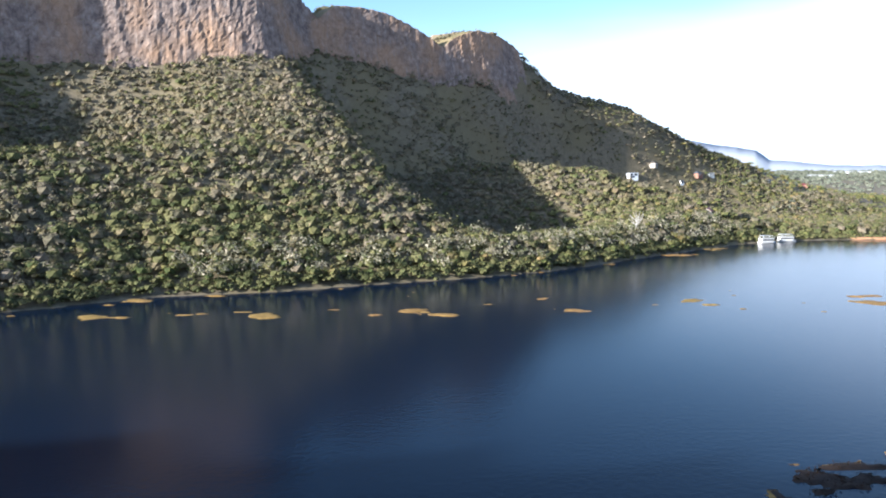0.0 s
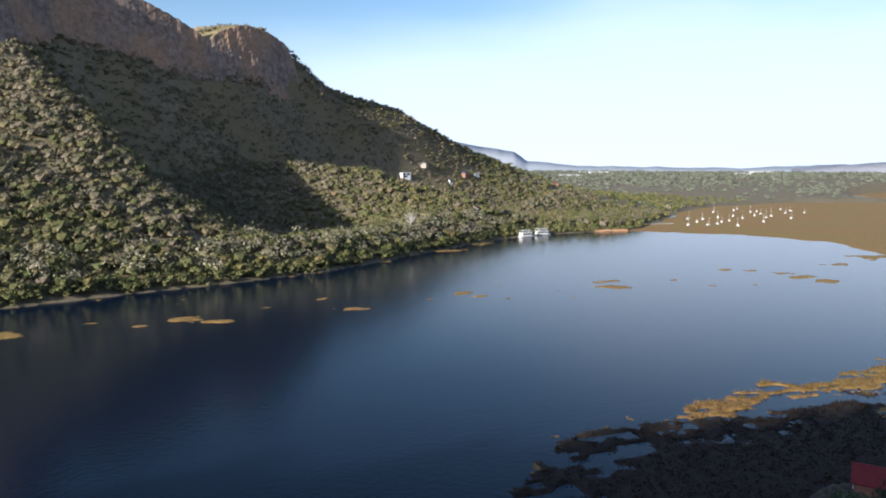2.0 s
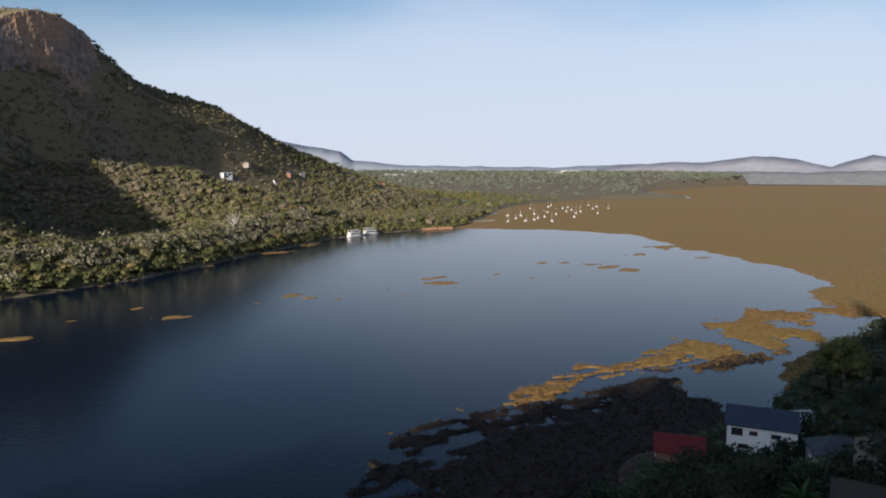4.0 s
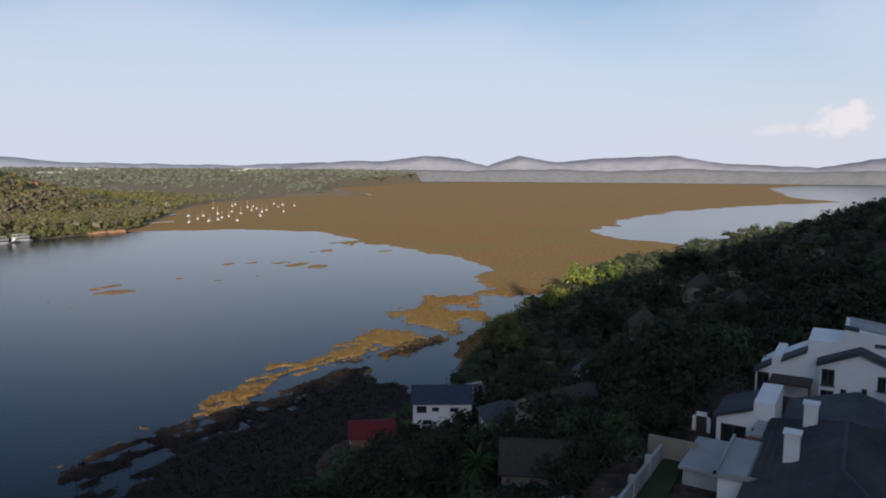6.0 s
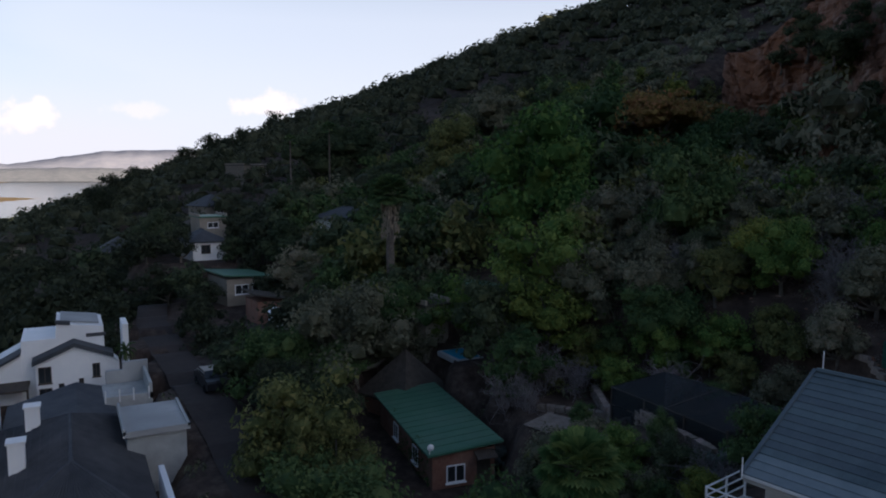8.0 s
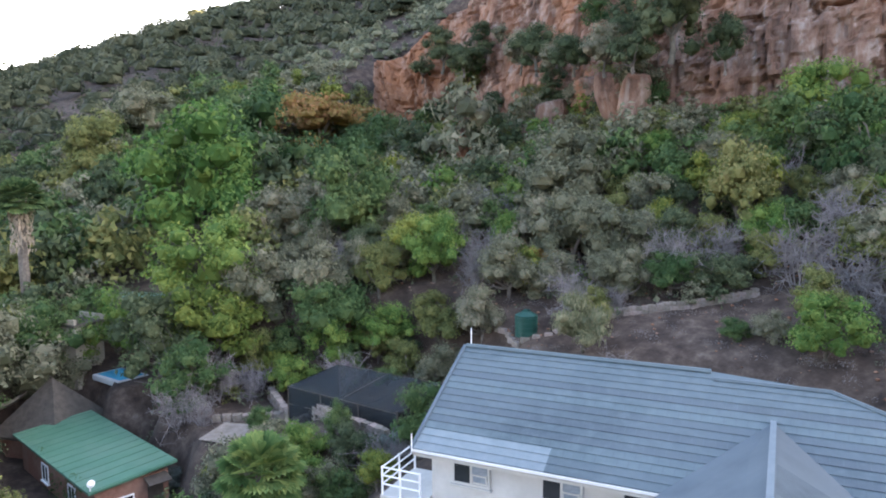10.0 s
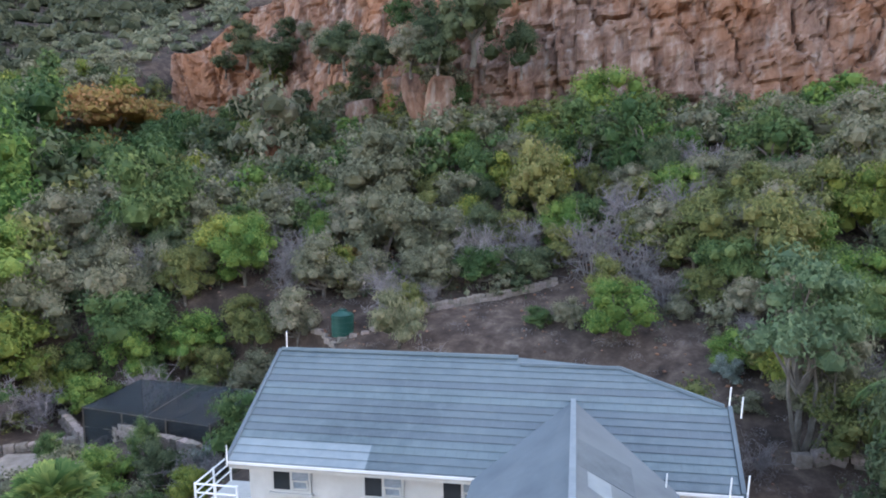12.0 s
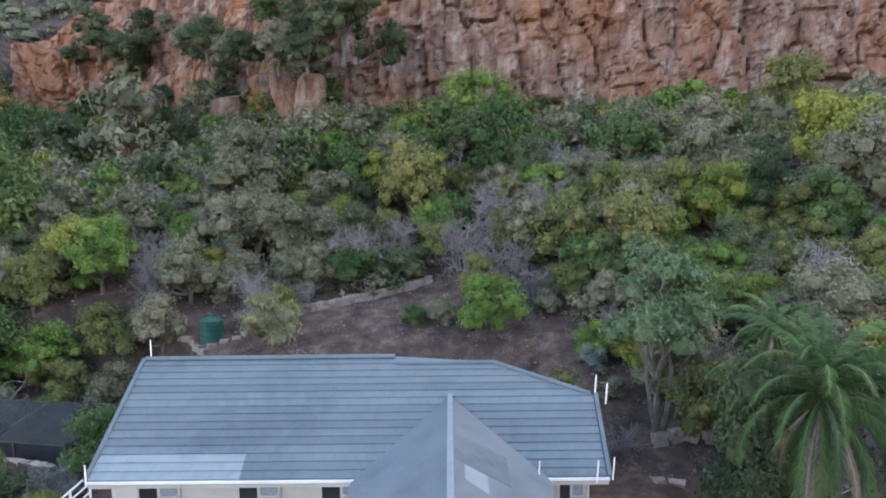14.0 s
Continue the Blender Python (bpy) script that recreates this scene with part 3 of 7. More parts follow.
rock_face("cliff", [(68, -78), (56, -80), (43, -74.5), (31, -69.5), (22.8, -66), (11.6, -66), (0, -68), (-12, -70), (-25, -70), (-60, -73)], [9, 22, 27, 27, 27, 27, 27, 26, 26], 0.3, 3,
          "weathered red and orange rock cliff with cracks and ledges", lean=0.16, depth=0.62)
for k, (u0, u1) in enumerate(((-215, 30), (20, 224), (214, 342), (332, 452))):
    uu = np.arange(u0, u1, 3.0)
    vv = np.arange(120, 330, 1.0)
    ug, vg = np.meshgrid(uu, vv)
    v0 = vv[np.argmax(rise_of(ug, vg)[2] > 0.752, axis=0)]
    v0 = np.clip(v0, 200, 290)
    v0 = np.convolve(np.pad(v0, 4, mode="edge"), np.ones(9) / 9, "valid")
    cx, cy = north_xy(uu, v0)
    tops = np.interp(uu, CREST_U, CREST_Z) * 0.985
    feet = land(cx + 0.489 * 1.5, cy - 0.872 * 1.5)
    rock_face("far_cliff", list(zip(cx.tolist(), cy.tolist())), np.maximum((tops - feet) * (sstep(u1 + 2, u1 - 26, uu) if k == 3 else 1.0), 0.5)[::2].tolist(), 1.8, 40 + k * 7, "sheer red rock buttress on the mountain top", lean=0.20, depth=0.55, low=-10, scale=2.0, mat="rock_far", tall=0.55)



def boulder(x, y, r, seed, squash=(1, 1, 0.8)):
    rng_ = np.random.default_rng(seed)
    bm = bmesh.new()
    bmesh.ops.create_icosphere(bm, subdivisions=3, radius=1.0)
    planes = np.concatenate([rng_.normal(size=(7, 3)), np.eye(3) + rng_.normal(size=(3, 3)) * 0.2, -np.eye(3) + rng_.normal(size=(3, 3)) * 0.2])
    planes /= np.linalg.norm(planes, axis=1, keepdims=True)
    for v in bm.verts:
        c = np.array(v.co)
        k = min(1.0, min((0.66 / max(1e-3, float(c @ p))) if c @ p > 0 else 9 for p in planes))
        v.co = Vector(c * k * np.array(squash) * r)
    me = bpy.data.meshes.new("boulder")
    bm.to_mesh(me)
    bm.free()
    me.materials.append(M["rock"])
    ob = new("boulder", me)
    ob.matrix_world = pose(x, y, ground_z(x, y) + r * 0.35 * squash[2], rng_.uniform(-12, 12), rng_.uniform(-12, 12), rng_.uniform(0, 360))
    return tagged(ob, "pale red rock boulder among the scrub", "boulder", "boulders on the slope")


for k, (x, y, r, q) in enumerate(((36.6, -68.6, 2.1, (0.8, 0.8, 1.7)), (33.9, -67.6, 2.5, (0.95, 0.8, 1.5)), (35.9, -66.2, 1.3, (0.8, 0.7, 1.2)), (42.0, -62.4, 3.1, (0.95, 0.8, 1.3)), (30.4, -69.0, 2.6, (1.1, 0.9, 1.9)), (26.6, -66.2, 2.4, (0.9, 0.8, 2.2)),
                                  (23.8, -64.6, 2.2, (0.9, 0.8, 2.3)), (38.4, -65.0, 1.2, (1, 1, 0.8)), (44.0, -60.6, 1.1, (1, 1, 0.8)))):
    boulder(x, y, r, 300 + k, q)

# ---- trees: a few built whole, then copied ----
def tube(path, radii, sides=5):
    """Vertices and faces of a tapered tube along a path."""
    vs, fs = [], []
    for i, (p, r) in enumerate(zip(path, radii)):
        d = (Vector(path[min(i + 1, len(path) - 1)]) - Vector(path[max(i - 1, 0)])).normalized()
        q = d.to_track_quat("Z", "Y")
        for k in range(sides):
            a = 2 * math.pi * k / sides
            vs.append(tuple(Vector(p) + q @ Vector((r * math.cos(a), r * math.sin(a), 0))))
        if i:
            b0, b1 = (i - 1) * sides, i * sides
            fs += [[b0 + k, b0 + (k + 1) % sides, b1 + (k + 1) % sides, b1 + k] for k in range(sides)]
    return vs, fs


def join_soups(soups):
    vs, fs = [], []
    for v, f in soups:
        o = len(vs)
        vs += [tuple(p) for p in v]
        fs += [[o + k for k in q] for q in f]
    return vs, fs


def bent(rng, a, b, sag=0.15, steps=4):
    a, b = np.array(a, float), np.array(b, float)
    off = rng.normal(size=3) * sag * np.linalg.norm(b - a)
    return [tuple(a + (b - a) * k / steps + off * math.sin(math.pi * k / steps)) for k in range(steps + 1)]


def crown_soup(rng, lobes, leaves, leaf, hang=0.0):
    """Leaf diamonds on the outside of a set of lobes (centre, radii); hang droops them."""
    vol = np.array([lo[1][0] * lo[1][1] for lo in lobes])
    pick = rng.choice(len(lobes), leaves, p=vol / vol.sum())
    c = np.array([lo[0] for lo in lobes])[pick]
    r = np.array([lo[1] for lo in lobes])[pick]
    d = rng.normal(size=(leaves, 3))
    d /= np.linalg.norm(d, axis=1, keepdims=True)
    d[:, 2] = np.where((d[:, 2] < -0.2), -d[:, 2], d[:, 2])
    clump = 1 + 0.22 * np.sin(d[:, :1] * 9 + pick[:, None]) * np.sin(d[:, 1:2] * 8) * np.sin(d[:, 2:] * 7 + 1)
    p = c + d * r * clump * rng.uniform(0.70, 1.12, (leaves, 1))
    nrm = d + rng.normal(size=(leaves, 3)) * 0.6 + np.array([0, 0, 0.3])
    nrm /= np.linalg.norm(nrm, axis=1, keepdims=True)
    t1 = np.cross(nrm, rng.normal(size=(leaves, 3)))
    t1 /= np.linalg.norm(t1, axis=1, keepdims=True)
    if hang:
        t1 = t1 * (1 - hang) + np.array([0, 0, -1]) * hang
    t2 = np.cross(nrm, t1)
    s = leaf * rng.uniform(0.6, 1.3, (leaves, 1))
    q = np.stack([p - t1 * s * 0.8 - t2 * s * 0.5, p + t1 * s * (1.1 + 2 * hang), p - t1 * s * 0.5 + t2 * s * 0.7], 1)
    return q.reshape(-1, 3), np.arange(leaves * 3).reshape(-1, 3)


def core_soup(rng, lobes, k=0.80, sub=1):
    """A faceted dark inside for each lobe."""
    out = []
    for c, r in lobes:
        bm = bmesh.new()
        bmesh.ops.create_icosphere(bm, subdivisions=sub, radius=1.0)
        vs = [tuple(np.array(c) + np.array(v.co) * np.array(r) * k * rng.uniform(0.8, 1.08)) for v in bm.verts]
        fs = [[v.index for v in f.verts] for f in bm.faces]
        bm.free()
        out.append((vs, fs))
    return join_soups(out)


def mesh_of(name, soup, materials, split=None):
    me = bpy.data.meshes.new(name)
    vs, fs = soup
    me.from_pydata([tuple(v) for v in vs], [], [list(f) for f in fs])
    for m in materials:
        me.materials.append(m)
    if split is not None:
        idx = np.zeros(len(me.polygons), dtype=np.int32)
        idx[split:] = 1
        me.polygons.foreach_set("material_index", idx)
    return me


def tree_meshes(key, seed, leaves, leaf, style="round"):
    """Trunk and crown of a tree whose crown is about 1 across its radius; its foot is at the origin."""
    rng = np.random.default_rng(seed)
    lobes, limbs = [], []
    if style == "tall":
        for k in range(9):
            a = 2 * math.pi * (k * 0.382 + rng.uniform(0, 0.1))
            rad = 0.30 * (1 - abs(k / 9 - 0.35) * 0.9)
            lobes.append(((rad * math.cos(a), rad * math.sin(a), 0.30 + 2.1 * k / 9), (0.38, 0.38, 0.46)))
    else:
        # boughs spread over a dome, each with a handful of leaf clumps of its own
        base, up, flat, boughs = {"round": (0.82, 0.60, 0.86, 10), "wide": (0.80, 0.20, 0.42, 12), "weep": (0.85, 0.5, 0.85, 7), "bush": (0.50, 0.42, 0.85, 8), "stem": (1.95, 0.66, 0.70, 10)}[style]
        lop = rng.uniform(-0.14, 0.14, 2)
        up = up * rng.uniform(0.8, 1.2)
        for k in range(boughs):
            a = 2 * math.pi * (k * 0.382 + rng.uniform(-0.06, 0.06))
            e = 1 - 1.75 * (k + 0.3) / boughs
            ring = math.sqrt(max(0.0, 1 - e * e)) * rng.uniform(0.5, 0.78) * (1.3 if style == "wide" else 1.0)
            b0 = np.array((ring * math.cos(a) + lop[0] * e, ring * math.sin(a) + lop[1] * e, base + e * up + rng.uniform(-0.12, 0.12)))
            limbs.append(tuple(b0))
            for q in range(int(rng.integers(2, 5))):
                rad = rng.uniform(0.22, 0.40)
                o = rng.normal(size=3) * np.array((0.17, 0.17, 0.14))
                lobes.append((tuple(b0 + (o if q else o * 0.2)), (rad * rng.uniform(0.9, 1.25), rad * rng.uniform(0.9, 1.25), rad * flat)))
        lobes.append(((lop[0] * 0.3, lop[1] * 0.3, base - 0.05), (0.58, 0.58, 0.58 * flat)))
    crown = crown_soup(rng, lobes, leaves, leaf, 0.55 if style == "weep" else 0.0)
    core = core_soup(rng, lobes, 0.60) if leaves > 2000 else core_soup(rng, lobes[::2] if leaves > 1000 else lobes[::4], 0.58)
    o = len(crown[0])
    cv = [tuple(v) for v in crown[0]] + core[0]
    cf = crown[1].tolist() + [[o + i for i in f] for f in core[1]]
    crown_me = mesh_of("crown", (cv, cf), [M[key], M[key]], split=len(crown[1]))
    fork = {"bush": 0.1, "tall": 0.15, "stem": 0.7, "wide": 0.35}.get(style, 0.3)
    top = (rng.uniform(-0.06, 0.06), rng.uniform(-0.06, 0.06), fork)
    soups = [tube(bent(rng, (0, 0, -0.25), top, 0.06), [0.085, 0.075, 0.068, 0.062, 0.055], 6)]
    if style == "stem":
        for k in range(4):
            soups.append(tube(bent(rng, (rng.uniform(-0.16, 0.16), rng.uniform(-0.16, 0.16), -0.2), (limbs[k * 2][0] * 0.8, limbs[k * 2][1] * 0.8, limbs[k * 2][2] - 0.1), 0.09), [0.045, 0.038, 0.032, 0.026, 0.018], 5))
        top = (0.0, 0.0, 0.9)
    for c in (limbs or [lo[0] for lo in lobes])[::1 if style == "stem" else 2] if leaves > 500 else []:
        soups.append(tube(bent(rng, top, (c[0] * 0.9, c[1] * 0.9, c[2]), 0.12), [0.05, 0.04, 0.03, 0.022, 0.012], 4))
    return mesh_of("trunk", join_soups(soups), [M["bark"]]), crown_me


def bare_meshes(seed):
    """A leafless shrub: many forking grey twigs."""
    rng = np.random.default_rng(seed)
    soups, twigs = [], []
    for k in range(9):
        a = 2 * math.pi * k / 9 + rng.uniform(-0.3, 0.3)
        tip = (0.55 * math.cos(a) * rng.uniform(0.4, 1), 0.55 * math.sin(a) * rng.uniform(0.4, 1), rng.uniform(0.6, 1.1))
        p = bent(rng, (0.05 * math.cos(a), 0.05 * math.sin(a), -0.2), tip, 0.15)
        soups.append(tube(p, [0.024, 0.021, 0.018, 0.014, 0.010], 4))
        for j in range(12):
            s0 = np.array(p[rng.integers(2, 5)])
            e0 = s0 + rng.normal(size=3) * 0.30 + np.array([0.22 * math.cos(a), 0.22 * math.sin(a), 0.14])
            q = bent(rng, s0, e0, 0.2, 3)
            twigs.append(tube(q, [0.012, 0.010, 0.008, 0.005], 3))
            for i in range(6):
                s1 = np.array(q[rng.integers(1, 4)])
                twigs.append(tube([tuple(s1), tuple(s1 + rng.normal(size=3) * 0.15 + np.array([0, 0, 0.05]))], [0.007, 0.004], 3))
    return mesh_of("stem", join_soups(soups), [M["twig"]]), mesh_of("canopy", join_soups(twigs), [M["twig"]])


def thing(name, label, category, m, group="", kind=""):
    ob = new(name)
    ob.empty_display_size = 0.2
    ob.matrix_world = m
    return tagged(ob, label, category, group, kind)


def two_part(name, label, meshes, names, category="tree", group=""):
    """A master thing of two meshes, kept at the origin until it is copied; returned for copying."""
    e = thing(name, label, category, pose(0, 0, 0), group)
    for me, nm in zip(meshes, names):
        p = new(nm, me)
        p.parent = e
    return e


LABELS = {"green": "leafy green tree on the wooded hillside", "bright": "bright green broad-leaved tree on the slope", "olive": "olive green bushy tree among scrub",
          "yellow": "yellow-green autumn tree among darker scrub", "grey": "grey-green thorn tree on the rocky slope", "dark": "dark green dense tree on the hillside",
          "rust": "rust-orange flat-topped tree among green trees", "pale": "pale green tree with several slender grey stems", "blue": "blue-grey leaved shrub beside the house",
          "weep": "drooping grey-green shrub by the terrace wall", "deep": "dense tree on the shaded slope, greens darkened for its shade", "bare": "leafless grey shrub of tangled twigs"}
STYLE = {"rust": "wide", "weep": "weep", "blue": "bush", "pale": "stem"}
MASTERS = {}


def master(key, variant, near):
    k = (key, variant, near)
    if k not in MASTERS:
        seed = sum(map(ord, key)) * 7 + variant * 13 + near
        if key == "bare":
            MASTERS[k] = (bare_meshes(seed), ("stem", "canopy"))
        else:
            MASTERS[k] = (tree_meshes(key, seed, (480, 1900, 4600)[near], (0.108, 0.060, 0.040)[near], STYLE.get(key, "bush" if variant == 2 and near == 2 else "round")), ("trunk", "crown"))
    return MASTERS[k]


def lod(x, y, r=0.0):
    d = math.hypot(x, y)
    return 2 if d < 62 or r / d > 0.030 else 1 if d < 130 else 0


def join_copies(name, items):
    """One mesh of many transformed copies: items are (mesh, matrix)."""
    vs, fs, mi, mats, o = [], [], [], [], 0
    for me, m in items:
        co = np.empty(len(me.vertices) * 3)
        me.vertices.foreach_get("co", co)
        m = np.array(m)
        co = co.reshape(-1, 3) @ m[:3, :3].T + m[:3, 3]
        vs.append(co)
        slot = []
        for k in me.materials:
            if k not in mats:
                mats.append(k)
            slot.append(mats.index(k))
        for p in me.polygons:
            fs.append([o + i for i in p.vertices])
            mi.append(slot[p.material_index])
        o += len(co)
    ob = link_mesh(name, np.concatenate(vs).tolist(), fs, mats)
    ob.data.polygons.foreach_set("material_index", np.array(mi, dtype=np.int32))
    return ob


def plant(x, y, r, key, seed, near=2, sink=0.06, z=None):
    rng = random.Random(seed)
    meshes, names = master(key, rng.randrange(4 if near else 3), near)
    z = ground_z(x, y) - sink * r if z is None else z
    s = r * rng.uniform(0.94, 1.06)
    wide = rng.uniform(0.88, 1.14)
    e = new("shrub" if key in ("bare", "blue", "weep") else "tree")
    e.empty_display_size = 0.2
    e.matrix_world = pose(x, y, z, 0, 0, rng.uniform(0, 360)) @ Matrix.Diagonal((s * wide, s / wide, s * rng.uniform(0.98, 1.3), 1))
    tagged(e, LABELS[key], "shrub" if key in ("bare", "blue", "weep") else "tree", "trees on the hillside")
    for me, nm in zip(meshes, names):
        p = new(nm, me)
        p.parent = e
    return e


# ---- building kit ----
M["white"] = ramp_mat("white_plaster", [(0.3, (0.85, 0.86, 0.87)), (0.7, (0.90, 0.90, 0.90))], scale=1.5, rough=0.85, bump=0.1, bump_scale=20, second=((0.76, 0.76, 0.76), 0.4), second_scale=0.35)
M["old_white"] = ramp_mat("weathered_white_wall", [(0.3, (0.43, 0.425, 0.41)), (0.7, (0.54, 0.535, 0.515))], scale=1.5, detail=8, rough=0.9, bump=0.15, bump_scale=18, second=((0.37, 0.365, 0.35), 0.5), second_scale=0.6)
M["blind"] = ramp_mat("pale_window_blind", [(0.35, (0.17, 0.21, 0.25)), (0.65, (0.30, 0.34, 0.38))], scale=2.5, rough=0.25, stretch=(1, 1, 4))
M["cream"] = ramp_mat("cream_plaster", [(0.3, (0.27, 0.235, 0.195)), (0.7, (0.36, 0.32, 0.27))], scale=1.5, rough=0.9, second=((0.22, 0.19, 0.155), 0.5), second_scale=0.3)
M["greywall"] = ramp_mat("grey_plaster", [(0.3, (0.34, 0.35, 0.34)), (0.7, (0.46, 0.47, 0.46))], scale=1.2, rough=0.9, second=((0.25, 0.25, 0.24), 0.5), second_scale=0.4)
M["tile_blue"] = ramp_mat("weathered_blue_tile", [(0.3, (0.049, 0.074, 0.089)), (0.55, (0.070, 0.099, 0.117)), (0.75, (0.096, 0.130, 0.150))], scale=2.2, detail=8, rough=0.62, bump=0.25, bump_scale=30, objrand=0.10, second=((0.108, 0.143, 0.163), 0.55), second_scale=0.22)
M["tile_new"] = ramp_mat("pale_new_tile", [(0.3, (0.125, 0.165, 0.19)), (0.7, (0.165, 0.205, 0.23))], scale=2.2, rough=0.6, bump=0.2, bump_scale=30, objrand=0.04)
M["tile_dark"] = ramp_mat("dark_roof_tile", [(0.3, (0.045, 0.05, 0.06)), (0.7, (0.075, 0.08, 0.09))], scale=1.5, rough=0.85, bump=0.3, bump_scale=12, second=((0.11, 0.115, 0.125), 0.4), second_scale=0.3)
M["navy"] = ramp_mat("navy_roof", [(0.3, (0.035, 0.045, 0.075)), (0.7, (0.06, 0.075, 0.11))], scale=1, rough=0.55, bump=0.2, bump_scale=8)
M["red"] = ramp_mat("red_roof", [(0.3, (0.13, 0.016, 0.018)), (0.7, (0.185, 0.026, 0.026))], scale=1, rough=0.55, bump=0.2, bump_scale=8)
M["green_roof"] = ramp_mat("green_sheet_roof", [(0.3, (0.045, 0.13, 0.085)), (0.7, (0.065, 0.17, 0.11))], scale=0.8, rough=0.5, second=((0.085, 0.16, 0.115), 0.6), second_scale=0.4)
M["thatch"] = ramp_mat("old_thatch", [(0.3, (0.048, 0.042, 0.037)), (0.7, (0.095, 0.082, 0.070))], scale=3, detail=8, rough=0.98, bump=0.8, bump_scale=14)
M["brick"] = ramp_mat("red_brick", [(0.3, (0.19, 0.085, 0.06)), (0.7, (0.29, 0.15, 0.11))], scale=5, detail=8, rough=0.9, bump=0.4, bump_scale=14, second=((0.30, 0.20, 0.16), 0.4), second_scale=0.8)
M["stone"] = ramp_mat("pale_stone", [(0.3, (0.149, 0.121, 0.103)), (0.7, (0.287, 0.241, 0.212))], scale=2, detail=8, rough=0.95, bump=0.7, bump_scale=6, objrand=0.25)
M["asphalt"] = ramp_mat("worn_road", [(0.3, (0.032, 0.027, 0.026)), (0.7, (0.052, 0.044, 0.042))], scale=2, rough=0.95, bump=0.3, bump_scale=20, second=((0.070, 0.052, 0.046), 0.5), second_scale=0.2)
M["glass"] = ramp_mat("window_glass", [(0.4, (0.02, 0.025, 0.03)), (0.6, (0.03, 0.035, 0.04))], scale=0.5, rough=0.08, spec=0.6)
M["darkwood"] = ramp_mat("dark_timber", [(0.3, (0.05, 0.04, 0.035)), (0.7, (0.09, 0.075, 0.06))], scale=4, rough=0.8)
M["concrete"] = ramp_mat("pale_concrete", [(0.3, (0.33, 0.34, 0.34)), (0.7, (0.45, 0.46, 0.46))], scale=1, rough=0.85, second=((0.26, 0.27, 0.27), 0.6), second_scale=0.5)
M["net"] = ramp_mat("black_shade_net", [(0.3, (0.008, 0.013, 0.017)), (0.7, (0.018, 0.028, 0.034))], scale=1.5, rough=0.95, bump=0.3)
n, l = M["net"].node_tree.nodes, M["net"].node_tree.links
net_tr, net_mx = n.new("ShaderNodeBsdfTransparent"), n.new("ShaderNodeMixShader")
net_mx.inputs[0].default_value = 0.22
l.new(n["Principled BSDF"].outputs[0], net_mx.inputs[1])
l.new(net_tr.outputs[0], net_mx.inputs[2])
l.new(net_mx.outputs[0], n["Material Output"].inputs["Surface"])
M["car_dark"] = ramp_mat("dark_car_paint", [(0.4, (0.012, 0.014, 0.018)), (0.6, (0.018, 0.02, 0.025))], scale=2, rough=0.3, spec=0.5)
M["tank"] = ramp_mat("green_plastic", [(0.3, (0.005, 0.048, 0.040)), (0.7, (0.008, 0.066, 0.052))], scale=1, rough=0.45)
M["steel"] = ramp_mat("white_painted_steel", [(0.3, (0.70, 0.70, 0.70)), (0.7, (0.80, 0.80, 0.80))], scale=4, rough=0.45)
M["dirty_white"] = ramp_mat("boat_white", [(0.3, (0.48, 0.48, 0.48)), (0.7, (0.64, 0.63, 0.62))], scale=0.8, rough=0.4)
M["poly"] = ramp_mat("grey_sheet_roof", [(0.3, (0.058, 0.080, 0.098)), (0.55, (0.076, 0.101, 0.121)), (0.7, (0.094, 0.121, 0.142))], scale=1.1, rough=0.55, second=((0.106, 0.135, 0.155), 0.45), second_scale=0.5)
M["grass"] = ramp_mat("lawn", [(0.3, (0.024, 0.040, 0.014)), (0.7, (0.048, 0.066, 0.026))], scale=3, detail=8, rough=0.95, bump=0.6, bump_scale=25)
M["pool"] = ramp_mat("pool_water", [(0.3, (0.03, 0.28, 0.42)), (0.7, (0.05, 0.36, 0.50))], scale=1, rough=0.1)


def part(name, bm, material, parent, label=""):
    me = bpy.data.meshes.new(name)
    bmesh.ops.recalc_face_normals(bm, faces=bm.faces)
    bm.to_mesh(me)
    bm.free()
    me.materials.append(material)
    ob = new(name, me)
    ob.parent = parent
    if label:
        tagged(ob, label)
    return ob


def block(*boxes, bevel=0.0):
    """A bmesh of boxes: (x0, y0, z0, x1, y1, z1)."""
    bm = bmesh.new()
    for x0, y0, z0, x1, y1, z1 in boxes:
        m = Matrix.Translation(((x0 + x1) / 2, (y0 + y1) / 2, (z0 + z1) / 2)) @ Matrix.Diagonal((x1 - x0, y1 - y0, z1 - z0, 1))
        bmesh.ops.create_cube(bm, size=1.0, matrix=m)
    if bevel:
        bmesh.ops.bevel(bm, geom=bm.edges[:], offset=bevel, segments=1, affect="EDGES")
    return bm


def slab(quads, thick):
    """Thick sheets from polygons of 3D points, the thickness going straight down."""
    bm = bmesh.new()
    for q in quads:
        a = [bm.verts.new(p) for p in q]
        b_ = [bm.verts.new((p[0], p[1], p[2] - thick)) for p in q]
        bm.faces.new(a)
        bm.faces.new(b_[::-1])
        for i in range(len(q)):
            j = (i + 1) % len(q)
            bm.faces.new((a[i], b_[i], b_[j], a[j]))
    return bm


def prism(outline, x0, x1):
    """An upright outline of (y, z) points drawn out from x0 to x1."""
    bm = bmesh.new()
    a = [bm.verts.new((x0, y, z)) for y, z in outline]
    b_ = [bm.verts.new((x1, y, z)) for y, z in outline]
    bm.faces.new(a)
    bm.faces.new(b_[::-1])
    for i in range(len(a)):
        j = (i + 1) % len(a)
        bm.faces.new((a[i], b_[i], b_[j], a[j]))
    return bm


